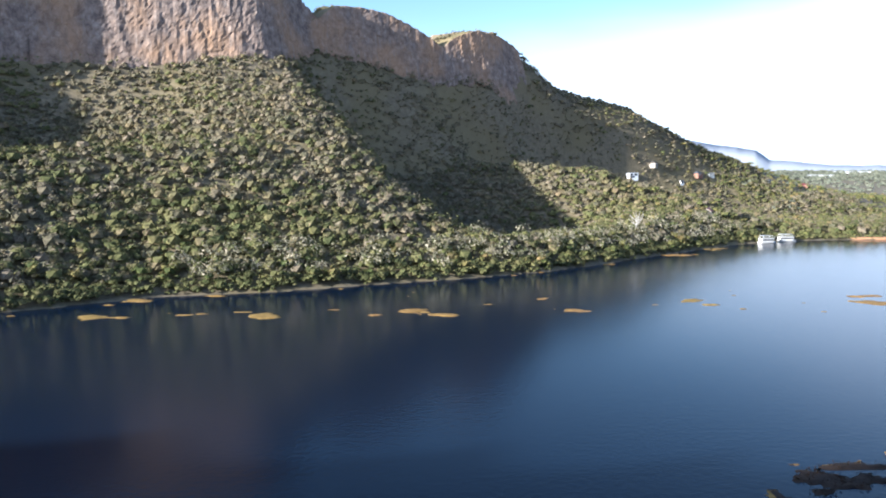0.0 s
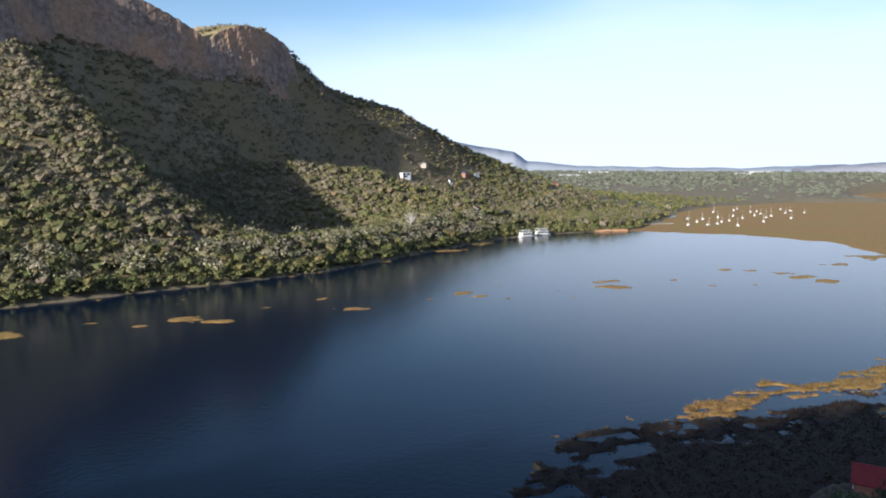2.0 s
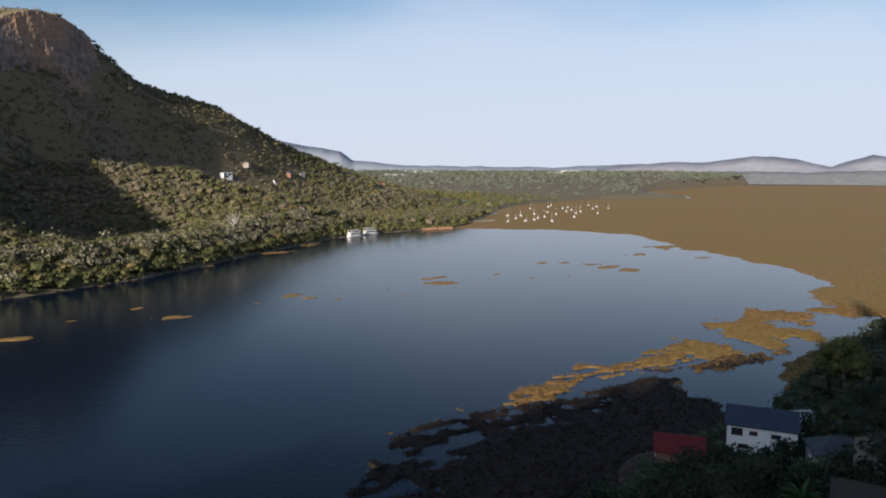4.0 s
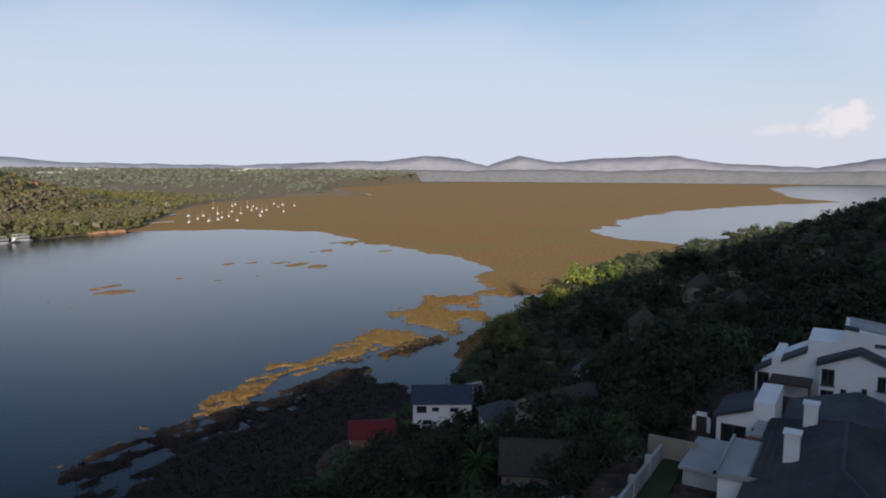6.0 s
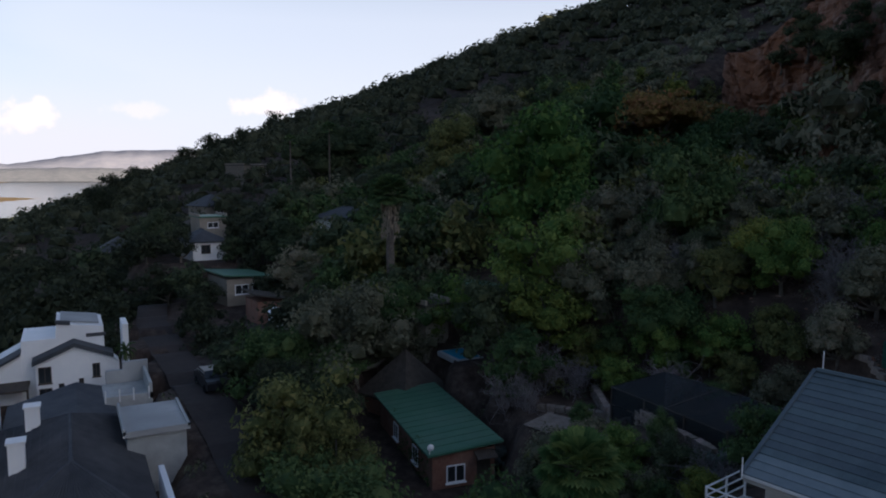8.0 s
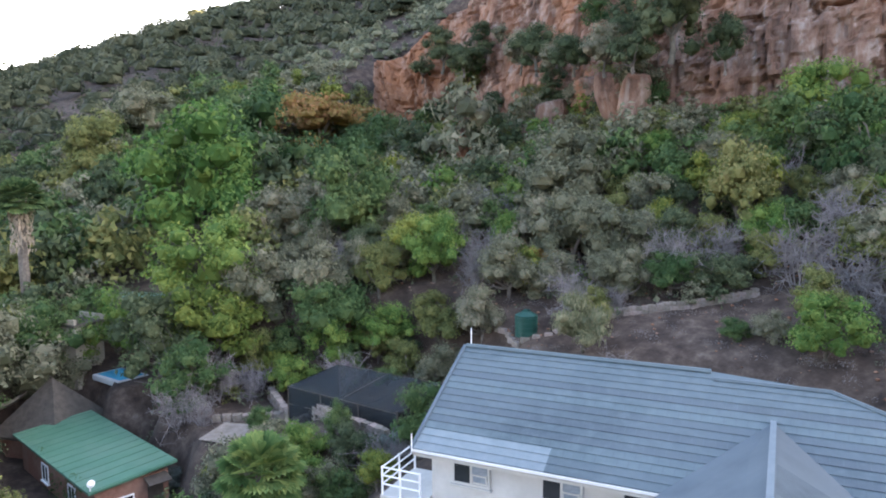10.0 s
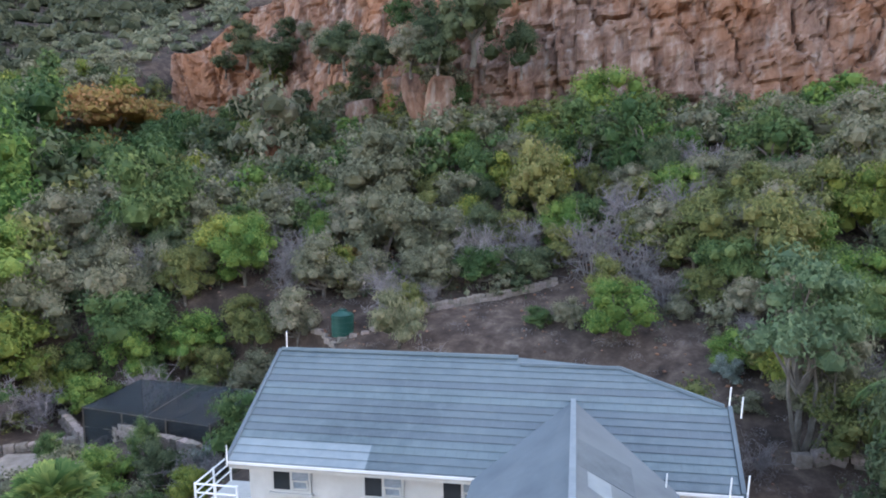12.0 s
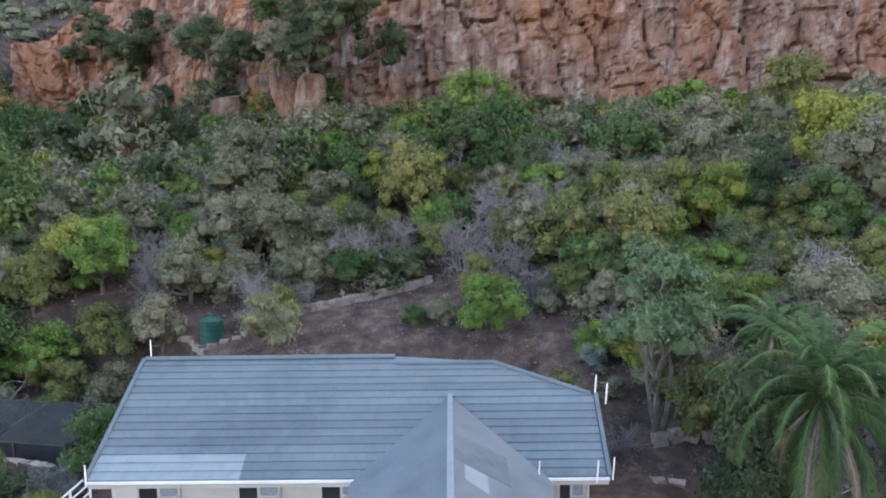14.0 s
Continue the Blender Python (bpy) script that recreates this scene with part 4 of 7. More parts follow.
def rod(path, r, sides=6):
    bm = bmesh.new()
    vs, fs = tube([tuple(p) for p in path], [r] * len(path), sides)
    bv = [bm.verts.new(v) for v in vs]
    for f in fs:
        bm.faces.new([bv[i] for i in f])
    bm.faces.new([bv[i] for i in range(sides)][::-1])
    bm.faces.new([bv[len(vs) - sides + i] for i in range(sides)])
    return bm


def window(parent, x, y, z, w, h, side, frame_mat=None, depth=0.10, pale=False):
    """A window centred on a wall face; side: 'x-', 'x+', 'y-' or 'y+', the way it looks."""
    s = 1 if side[1] == "+" else -1
    t = 0.07
    e = new("window")
    e.parent = parent
    e.matrix_local = pose(x, y, z, 0, 0, {"y-": 0, "x+": 90, "y+": 180, "x-": -90}[side])
    part("frame", block((-w / 2, -depth * 0.6, h / 2 - t, w / 2, 0.04, h / 2), (-w / 2, -depth * 0.6, -h / 2, w / 2, 0.04, -h / 2 + t), (-w / 2, -depth * 0.6, -h / 2 + t, -w / 2 + t, 0.04, h / 2 - t),
                        (w / 2 - t, -depth * 0.6, -h / 2 + t, w / 2, 0.04, h / 2 - t), (-t / 2, -depth * 0.5, -h / 2 + t, t / 2, 0.04, h / 2 - t)), frame_mat or M["white"], e)
    part("pane", block((-w / 2 + t, -depth * 0.3, -h / 2 + t, -t / 2, 0.03, h / 2 - t)), M["glass"], e)
    part("pane", block((t / 2, -depth * 0.3, -h / 2 + t, w / 2 - t, 0.03, h / 2 - t)), M["blind"] if pale else M["glass"], e)
    if pale:
        cs = part("casement", block((t / 2, -0.03, -h * 0.5 + t, w / 2 - t, 0.0, -h * 0.5 + t + 0.05), (t / 2, -0.03, -t, w / 2 - t, 0.0, -t + 0.05), (t / 2, -0.03, -h / 2 + t, t / 2 + 0.05, 0.0, 0), (w / 2 - t - 0.05, -0.03, -h / 2 + t, w / 2 - t, 0.0, 0)), frame_mat or M["white"], e)
        cs.matrix_local = pose(0, -0.12, 0.02, 14, 0, 0)
    part("sill", block((-w / 2 - 0.06, -depth * 1.4, -h / 2 - 0.07, w / 2 + 0.06, 0.02, -h / 2)), frame_mat or M["white"], e)
    return e


def house(label, x, y, z, turn, w, d, h, rise, wall, roof, style="gable", windows=(), chimney=None, over=0.4, name="house"):
    """A small house: w along its local x, d along y, eaves at h. windows: (side, offset, height, w, h)."""
    e = thing(name, label, "house", pose(x, y, z, 0, 0, turn))
    a, b_ = w / 2, d / 2
    bm = block((-a, -b_, -2.5, a, b_, h))
    if style == "gable":
        g = prism([(-b_, h), (b_, h), (0, h + rise)], -a, a)
        me = bpy.data.meshes.new("gable")
        g.to_mesh(me)
        g.free()
        bm.from_mesh(me)
        bpy.data.meshes.remove(me)
    part("wall", bm, wall, e)
    A, B, k = a + over, b_ + over, h - over * rise / b_
    top = h + rise + 0.14
    k += 0.14
    if style == "gable":
        part("roof", slab([[(-A, -B, k), (A, -B, k), (A, 0, top), (-A, 0, top)], [(A, B, k), (-A, B, k), (-A, 0, top), (A, 0, top)]], 0.16), roof, e)
        part("ridge_cap", rod([(-A, 0, top), (A, 0, top)], 0.10), roof, e)
    elif style == "hip":
        c = max(0.05, a - b_)
        part("roof", slab([[(-A, -B, k), (A, -B, k), (c, 0, top), (-c, 0, top)], [(A, B, k), (-A, B, k), (-c, 0, top), (c, 0, top)], [(A, -B, k), (A, B, k), (c, 0, top)], [(-A, B, k), (-A, -B, k), (-c, 0, top)]], 0.16), roof, e)
        part("ridge_cap", rod([(-c, 0, top), (c, 0, top)], 0.10), roof, e)
    elif style == "cone":
        bm = bmesh.new()
        bmesh.ops.create_cone(bm, cap_ends=True, segments=18, radius1=A, radius2=0.12, depth=rise + 0.4, matrix=Matrix.Translation((0, 0, h + rise / 2)))
        part("roof", bm, roof, e)
        part("finial", rod([(0, 0, h + rise), (0, 0, h + rise + 0.5)], 0.14), roof, e)
    elif style == "mono":
        part("roof", slab([[(-A, -B, h + 0.1), (A, -B, h + 0.1), (A, B, h + rise + 0.1), (-A, B, h + rise + 0.1)]], 0.16), roof, e)
    else:
        part("roof", block((-a - 0.15, -b_ - 0.15, h, a + 0.15, b_ + 0.15, h + 0.2)), roof, e)
        for y0 in (-b_ - 0.15, b_ - 0.05):
            part("parapet", block((-a - 0.15, y0, h + 0.2, a + 0.15, y0 + 0.2, h + 0.55)), wall, e)
    for side, off, zz, ww, hh in windows:
        px, py = {"y-": (off, -b_), "y+": (off, b_), "x-": (-a, off), "x+": (a, off)}[side]
        window(e, px, py, zz, ww, hh, side, M["darkwood"] if wall is M["white"] else None)
    if chimney:
        part("chimney", block((chimney[0] - 0.3, chimney[1] - 0.3, h * 0.5, chimney[0] + 0.3, chimney[1] + 0.3, h + rise + 0.7), (chimney[0] - 0.38, chimney[1] - 0.38, h + rise + 0.7, chimney[0] + 0.38, chimney[1] + 0.38, h + rise + 0.85)), wall, e)
    return e


# ---- the near house with the blue-grey tiled roof ----
# local x runs along the front eave, y goes up the hill; the front looks over the lake
NH_TURN = math.degrees(math.atan2(-0.168, -0.986)) + 180
near_house = thing("house", "white house with a blue-grey tiled roof and balcony", "house", pose(-1.07, -19.1, 39.5, 0, 0, NH_TURN) @ pose(0, 0, 0, 0, 0, 0))
# from the right corner (0, 0) the eave runs to (14.3, 0) at the left corner; up the hill is -y
EAVE_L, HALF, RISE = 14.3, 4.15, 2.30
sl = RISE / HALF


def roof_z(w):
    return w * sl


body = block((0.45, -8.0, -5.0, EAVE_L - 0.35, -0.5, -0.12))
g = prism([(-0.5, -0.12), (-7.9, -0.12), (-HALF, RISE - 0.22)], EAVE_L - 0.6, EAVE_L - 0.36)
me_g = bpy.data.meshes.new("g")
g.to_mesh(me_g)
g.free()
body.from_mesh(me_g)
part("wall", body, M["old_white"], near_house)
roof = new("roof")
roof.parent = near_house
tagged(roof, "blue-grey tiles laid in straight courses, some paler")
N_COURSE = 16
step_w = HALF / N_COURSE


def x_left(w):
    return EAVE_L + 0.05


def x_right(w):
    return 0.0 - 0.05 * w if w < 2.65 else (w - 2.65) / (HALF - step_w - 2.65) * 2.85 if w < HALF - step_w + 0.06 else 6.05


for k in range(N_COURSE):
    w0, w1 = k * step_w, (k + 1) * step_w + 0.05
    lift0, lift1 = 0.055, 0.012
    xa0, xb0, xa1, xb1 = x_right(w0), x_left(w0), x_right(min(w1, HALF)), x_left(w1)
    cuts = [xa0, xb0]
    if k < 3:
        cuts = [xa0, 10.15, xb0]
    for i in range(len(cuts) - 1):
        a0, b0 = cuts[i], cuts[i + 1]
        a1 = xa1 if i == 0 else a0
        top_z = roof_z(w1) + lift1
        q = [(a0, -w0, roof_z(w0) + lift0), (b0, -w0, roof_z(w0) + lift0), (b0, -w1, top_z), (a1, -w1, top_z)]
        bm = slab([q], 0.05)
        new_tiles = k < 3 and i == 1
        part("tile_course", bm, M["tile_new"] if new_tiles else M["tile_blue"], roof)
# side lips of the single tiles on each course are small ribs up the slope
ribs = []
for k in range(N_COURSE):
    w0, w1 = k * step_w + 0.01, (k + 1) * step_w
    for j in range(46):
        x = 0.15 + j * 0.31 + (0.155 if k % 2 else 0)
        if x_right(w1) + 0.1 < x < (EAVE_L - 0.1 if k > 2 else 10.1):
            ribs.append((x, w0, w1))
bm = bmesh.new()
for x, w0, w1 in ribs:
    p = [(x - 0.012, -w0, roof_z(w0) + 0.055), (x + 0.012, -w0, roof_z(w0) + 0.055), (x + 0.012, -w1, roof_z(w1) + 0.02), (x - 0.012, -w1, roof_z(w1) + 0.02)]
    v_ = [bm.verts.new((a, b_, c + 0.012)) for a, b_, c in p]
    bm.faces.new(v_)
rb = tagged(part("tile_ribs", bm, M["tile_blue"], roof), kind="stuff")
part("back_slope", slab([[(EAVE_L, -HALF, RISE), (6.05, -HALF, RISE), (6.05, -HALF + step_w, RISE - 0.26), (2.85, -HALF + step_w, RISE - 0.26), (-0.1, -2.65, roof_z(2.65)), (0.0, -8.2, 0.1), (EAVE_L, -8.2, 0.1)]], 0.1), M["tile_blue"], roof)
part("ridge_cap", rod([(EAVE_L + 0.05, -HALF, RISE + 0.05), (6.1, -HALF, RISE + 0.05)], 0.09), M["tile_blue"], roof)
part("ridge_cap", rod([(6.0, -HALF + step_w, roof_z(HALF - step_w) + 0.03), (2.85, -HALF + step_w, roof_z(HALF - step_w) + 0.03), (-0.05, -2.65, roof_z(2.65) + 0.04)], 0.08), M["tile_blue"], roof)
part("verge", slab([[(EAVE_L + 0.05, 0, 0.09), (EAVE_L + 0.17, 0, 0.09), (EAVE_L + 0.17, -HALF, RISE + 0.09), (EAVE_L + 0.05, -HALF, RISE + 0.09)]], 0.16), M["tile_blue"], roof)
part("verge", slab([[(-0.14, 0, 0.08), (-0.02, 0, 0.08), (-0.15, -2.65, roof_z(2.65) + 0.08), (-0.27, -2.65, roof_z(2.65) + 0.08)]], 0.16), M["tile_blue"], roof)
part("fascia", block((-0.05, -0.06, -0.2, EAVE_L + 0.05, 0.0, 0.0)), M["old_white"], near_house)
part("gutter", rod([(-0.05, 0.06, -0.03), (EAVE_L + 0.05, 0.06, -0.03)], 0.06), M["old_white"], near_house)
# the wing that comes forward under its own sheeted hip roof
PX, PW, PZ = 4.3, 2.6, roof_z(2.6) + 0.06
wing = new("wing")
wing.parent = near_house
part("wall", block((PX - 2.2, -0.5, -5.0, PX + 2.2, 6.4, -0.35)), M["old_white"], wing)
for sgn, q in ((1, 2.75), (-1, 2.75)):
    part("roof_sheet", slab([[(PX, -PW, PZ), (PX, 6.6, PZ), (PX + sgn * q, 6.9, -0.28), (PX + sgn * q, 0.0, -0.02)][:: sgn]], 0.05), M["poly"], wing)
part("ridge_cap", slab([[(PX - 0.08, -PW, PZ + 0.06), (PX + 0.08, -PW, PZ + 0.06), (PX + 0.08, 6.6, PZ + 0.06), (PX - 0.08, 6.6, PZ + 0.06)]], 0.05), M["tile_new"], wing)
part("dark_sheet", slab([[(PX - 1.5, 0.3, PZ * 0.46 + 0.02), (PX - 0.12, 0.3, PZ * 0.95 + 0.02), (PX - 0.12, 2.0, PZ * 0.95 + 0.01), (PX - 1.5, 2.0, PZ * 0.45 + 0.01)]], 0.03), M["tile_blue"], wing, "darker patch of roof sheet")
part("skylight", slab([[(PX - 0.9, 2.1, PZ * 0.67 + 0.02), (PX - 0.35, 2.1, PZ * 0.87 + 0.02), (PX - 0.35, 3.6, PZ * 0.86), (PX - 0.9, 3.6, PZ * 0.66)]], 0.05), M["tile_new"], wing, "pale replaced roof sheet")
for k, xw in enumerate((12.6, 9.75, 7.4)):
    window(near_house, xw, -0.5, -0.62, 1.25, 0.85, "y+", M["old_white"], pale=True)
window(near_house, 0.9, -0.5, -0.7, 0.8, 0.8, "y+", M["old_white"], pale=True)
part("downpipe", rod([(6.9, -0.05, -0.05), (6.95, -0.42, -0.4), (6.95, -0.42, -4.5)], 0.05), M["old_white"], near_house)
part("downpipe", rod([(0.35, -0.05, -0.05), (0.45, -0.40, -0.4), (0.45, -0.40, -4.5)], 0.05), M["old_white"], near_house)
# balcony at the left end
bal = new("balcony")
bal.parent = near_house
part("deck", block((14.0, -2.2, -1.85, 15.5, 0.1, -1.65)), M["old_white"], bal)
part("deck_wall", block((14.0, -2.1, -5.0, 15.4, 0.0, -1.85)), M["old_white"], bal)
for px, py in ((15.45, 0.05), (14.1, 0.05), (14.8, 0.05), (15.45, -1.05), (15.45, -2.15)):
    part("post", rod([(px, py, -1.65), (px, py, -0.72)], 0.04), M["steel"], bal)
for zz in (-0.75, -1.02, -1.30):
    part("rail", rod([(14.1, 0.05, zz), (15.45, 0.05, zz)], 0.028), M["steel"], bal)
    part("rail", rod([(15.45, 0.05, zz), (15.45, -2.15, zz)], 0.028), M["steel"], bal)
# electric fence posts on the roof edges
for px, py, pz in ((14.2, -4.2, 2.45), (14.35, 0.1, 0.0), (-0.2, -2.7, 1.55), (-0.45, -2.3, 1.4), (-0.15, 0.02, 0.05), (1.9, 0.1, 0.0), (0.3, 0.1, 0.0)):
    part("fence_post", rod([(px, py, pz - 0.1), (px - 0.03, py + 0.05, pz + 0.55)], 0.022, 5), M["steel"], near_house)

# water tank above the house
tank = thing("water_tank", "round dark green plastic water tank behind the wall", "tank", pose(19.3, -35.3, ground_z(19.3, -35.3) - 0.3) @ Matrix.Diagonal((0.88, 0.88, 0.92, 1)))
bm = bmesh.new()
bmesh.ops.create_cone(bm, cap_ends=True, segments=28, radius1=0.72, radius2=0.72, depth=1.35, matrix=Matrix.Translation((0, 0, 0.68)))
part("drum", bm, M["tank"], tank)
bm = bmesh.new()
bmesh.ops.create_cone(bm, cap_ends=True, segments=28, radius1=0.72, radius2=0.22, depth=0.25, matrix=Matrix.Translation((0, 0, 1.48)))
part("dome", bm, M["tank"], tank)
for zz in (0.3, 0.6, 0.9, 1.2):
    bm = bmesh.new()
    bmesh.ops.create_cone(bm, cap_ends=True, segments=28, radius1=0.75, radius2=0.75, depth=0.06, matrix=Matrix.Translation((0, 0, zz)))
    part("band", bm, M["tank"], tank)
part("lid", block((-0.2, -0.2, 1.6, 0.2, 0.2, 1.68)), M["tank"], tank)


def dry_wall(label, pts, height, thick=0.4, seed=0, mat="stone", name="stone_wall", size=0.42):
    """A wall of rough stones that follows the ground: one stone per piece."""
    rng_ = random.Random(seed)
    e = thing(name, label, "wall", pose(pts[0][0], pts[0][1], 0))
    meshes = []
    for k in range(5):
        bm = bmesh.new()
        bmesh.ops.create_cube(bm, size=1.0)
        for v in bm.verts:
            v.co += Vector((rng_.uniform(-0.13, 0.13), rng_.uniform(-0.1, 0.1), rng_.uniform(-0.12, 0.12)))
        me = bpy.data.meshes.new("stone")
        bm.to_mesh(me)
        bm.free()
        me.materials.append(M[mat])
        meshes.append(me)
    for (x0, y0), (x1, y1) in zip(pts[:-1], pts[1:]):
        ln = math.hypot(x1 - x0, y1 - y0)
        n_ = max(1, int(ln / size))
        for i in range(n_):
            t = (i + 0.5) / n_
            x, y = x0 + (x1 - x0) * t, y0 + (y1 - y0) * t
            z0 = ground_z(x, y) - 0.25
            for j in range(max(1, int((height + 0.25) / (size * 0.62)))):
                st = new("stone", rng_.choice(meshes))
                st.parent = e
                st.matrix_local = pose(x - pts[0][0] + rng_.uniform(-0.05, 0.05), y - pts[0][1], z0 + (j + 0.5) * size * 0.62, rng_.uniform(-6, 6), rng_.uniform(-6, 6), math.degrees(math.atan2(y1 - y0, x1 - x0)) + rng_.uniform(-8, 8)) @ Matrix.Diagonal((size * rng_.uniform(0.85, 1.15), thick, size * 0.66, 1))
    return e


dry_wall("long low terrace wall of grey stones across the slope", [(15.6, -37.4), (14.6, -37.9), (11.3, -39.6), (8.3, -42.0)], 0.5, thick=0.3, seed=4, size=0.36)
dry_wall("stone kerb round the green water tank", [(22.2, -36.2), (20.6, -35.4), (19.2, -34.4), (17.7, -35.6), (17.2, -36.6)], 0.35, seed=14, size=0.5)
dry_wall("dry stone terrace wall below the shade net", [(34.0, -29.0), (30.6, -27.0), (27.4, -25.8), (24.4, -24.9), (20.7, -24.5)], 0.95, seed=5, size=0.40)
dry_wall("low stone edging round the garden court", [(33.5, -24.2), (31.0, -26.5), (29.0, -27.5)], 0.5, seed=6, size=0.5)
dry_wall("rough stone terrace step beside the trees", [(-3.3, -28.3), (-4.6, -28.8), (-6.0, -28.6)], 0.45, seed=7, size=0.55)
dry_wall("rough stone terrace step beside the trees", [(-2.9, -25.6), (-3.6, -25.9), (-4.3, -25.8)], 0.4, seed=8, size=0.55)

# shade-net frame left of the house
net = thing("shade_net", "black shade-net enclosure on thin poles", "shade structure", pose(24.7, -27.7, 35.0, 0, 0, 3))
rng_n = np.random.default_rng(3)


def net_sheet(name, corners, sag, n_u=22, n_v=12):
    """A slack sheet of netting between four corners, with folds and a wavy edge."""
    a, b_, c, d = (np.array(q, float) for q in corners)
    s, t = np.meshgrid(np.linspace(0, 1, n_u), np.linspace(0, 1, n_v))
    s, t = s[..., None], t[..., None]
    p = (a * (1 - s) + b_ * s) * (1 - t) + (d * (1 - s) + c * s) * t
    nrm = np.cross(b_ - a, d - a)
    nrm /= np.linalg.norm(nrm)
    wave = 0.10 * fbm(s[..., 0] * 9, t[..., 0] * 5, 61) + 0.05 * np.sin(s[..., 0] * 30)
    p = p + nrm * wave[..., None]
    p[..., 2] -= sag * np.abs(np.sin(s[..., 0] * math.pi * 4)) * np.sin(t[..., 0] * math.pi)
    ob = link_mesh(name, p.reshape(-1, 3), grid_faces(n_v, n_u), M["net"], net, True)
    return ob


net_sheet("roof_net", ((-3.7, -1.7, 1.95), (3.6, -1.7, 2.0), (3.7, 2.3, 1.75), (-3.6, 2.3, 1.5)), 0.5)
for c0, c1, h0, h1 in (((-3.6, 2.3), (3.7, 2.3), 1.5, 1.75), ((3.7, 2.3), (3.6, -1.7), 1.75, 2.0), ((-3.6, 2.3), (-3.7, -1.7), 1.5, 1.95)):
    net_sheet("side_net", ((*c0, h0), (*c1, h1), (*c1, -0.15), (*c0, -0.15)), 0.0, 18, 7)
for c0, c1 in (((-3.6, 2.3, 1.5), (3.7, 2.3, 1.75)), ((-3.7, -1.7, 1.95), (3.6, -1.7, 2.0)), ((0, -1.7, 1.97), (0, 2.3, 1.62)), ((-3.6, 2.3, 0.7), (3.7, 2.3, 0.8))):
    part("beam", rod([c0, c1], 0.022, 5), M["darkwood"], net)
for px in (-3.6, -1.2, 1.3, 3.6):
    for py in (-1.75, 2.33):
        part("pole", rod([(px, py, -0.5), (px, py, 2.0 if py < 0 else 1.65)], 0.035, 5), M["darkwood"], net)
# garden court
court = link_mesh("garden_paving", [(28.9, -22.6, 34.12), (31.6, -21.9, 34.12), (32.6, -24.4, 34.12), (30.0, -25.4, 34.12)], [(3, 2, 1, 0)], M["stone"])
tagged(court, "grey paved garden court between stone edges", "paving", kind="structure")

# ---- brick cottage under a green sheet roof ----
cot = thing("cottage", "red brick cottage with a green sheet-metal roof", "house", pose(32.9, -16.9, 30.3, 0, 0, -8))
part("wall", block((0, -3.7, -1.5, 11.0, 0, 2.55)), M["brick"], cot)
part("roof", slab([[(-0.3, -4.1, 2.95), (11.4, -4.1, 2.95), (11.4, 0.35, 2.6), (-0.3, 0.35, 2.6)]], 0.12), M["green_roof"], cot)
for k in range(14):
    part("roof_rib", slab([[(-0.2 + k * 0.86, -4.1, 2.98), (-0.15 + k * 0.86, -4.1, 2.98), (-0.15 + k * 0.86, 0.35, 2.63), (-0.2 + k * 0.86, 0.35, 2.63)]], 0.03), M["green_roof"], cot)
window(cot, 0, -1.35, 1.3, 1.1, 1.0, "x-")
part("door", block((-0.05, -3.4, 0.0, 0.02, -2.6, 2.0)), M["darkwood"], cot)
part("door_hood", slab([[(-0.7, -3.6, 2.2), (0.0, -3.6, 2.45), (0.0, -2.4, 2.45), (-0.7, -2.4, 2.2)]], 0.06), M["darkwood"], cot)
window(cot, 3.0, 0, 1.4, 1.0, 1.0, "y+")
window(cot, 7.0, 0, 1.4, 1.0, 1.0, "y+")
for bx, bz in ((-0.3, 2.75),):
    bm = bmesh.new()
    bmesh.ops.create_uvsphere(bm, u_segments=16, v_segments=8, radius=0.28)
    bmesh.ops.delete(bm, geom=[v for v in bm.verts if v.co.z > -0.12], context="VERTS")
    for v in bm.verts:
        v.co = Vector((v.co.z * 0.8, v.co.y, v.co.x))
    dish = part("satellite_dish", bm, M["white"], cot)
    dish.location = (-0.1, 0.2, 3.05)
    part("dish_arm", rod([(-0.1, 0.2, 2.6), (-0.1, 0.2, 3.0), (-0.6, 0.2, 3.05)], 0.03), M["steel"], cot)
rng_v = np.random.default_rng(8)
ivy_p = np.stack([rng_v.uniform(0.1, 8.0, 420), np.full(420, 0.06), rng_v.uniform(-0.6, 2.7, 420)], -1)
ivy_p = ivy_p[vnoise(ivy_p[:, 0] / 1.3, ivy_p[:, 2] / 1.1, 5) > 0.42]
ivy = scatter_stuff("ivy", ivy_p, rng_v.uniform(0.10, 0.24, len(ivy_p)), M["green"], 8, size=0.5, core=0)
ivy.parent = cot
tagged(ivy, "green ivy climbing the brick wall")
house("small thatched lodge behind the brick cottage", 45.6, -21.2, 30.4, 20, 4.2, 4.2, 2.2, 2.6, M["brick"], M["thatch"], "hip")

# ---- white house group beside the road ----
wg = thing("house", "stepped white modern house with dark roof edges", "house", pose(0, 0, -0.55))
part("front_gable", prism([(2.7, 29.5), (2.7, 33.9), (0, 35.05), (-2.5, 34.0), (-3.2, 33.3), (-3.2, 29.5)], 62, 63.6), M["white"], wg)
part("tower", prism([(3.7, 29.5), (3.7, 35.3), (1.3, 35.3), (1.2, 36.5), (-2.2, 36.0), (-2.3, 29.5)], 63.6, 69), M["white"], wg)
part("roof_edge", slab([[(61.75, 2.95, 33.95), (63.55, 2.95, 33.95), (63.55, 0, 35.2), (61.75, 0, 35.2)], [(61.75, -2.8, 34.05), (63.55, -2.8, 34.05), (63.55, 0, 35.2), (61.75, 0, 35.2)]], 0.34), M["tile_dark"], wg)
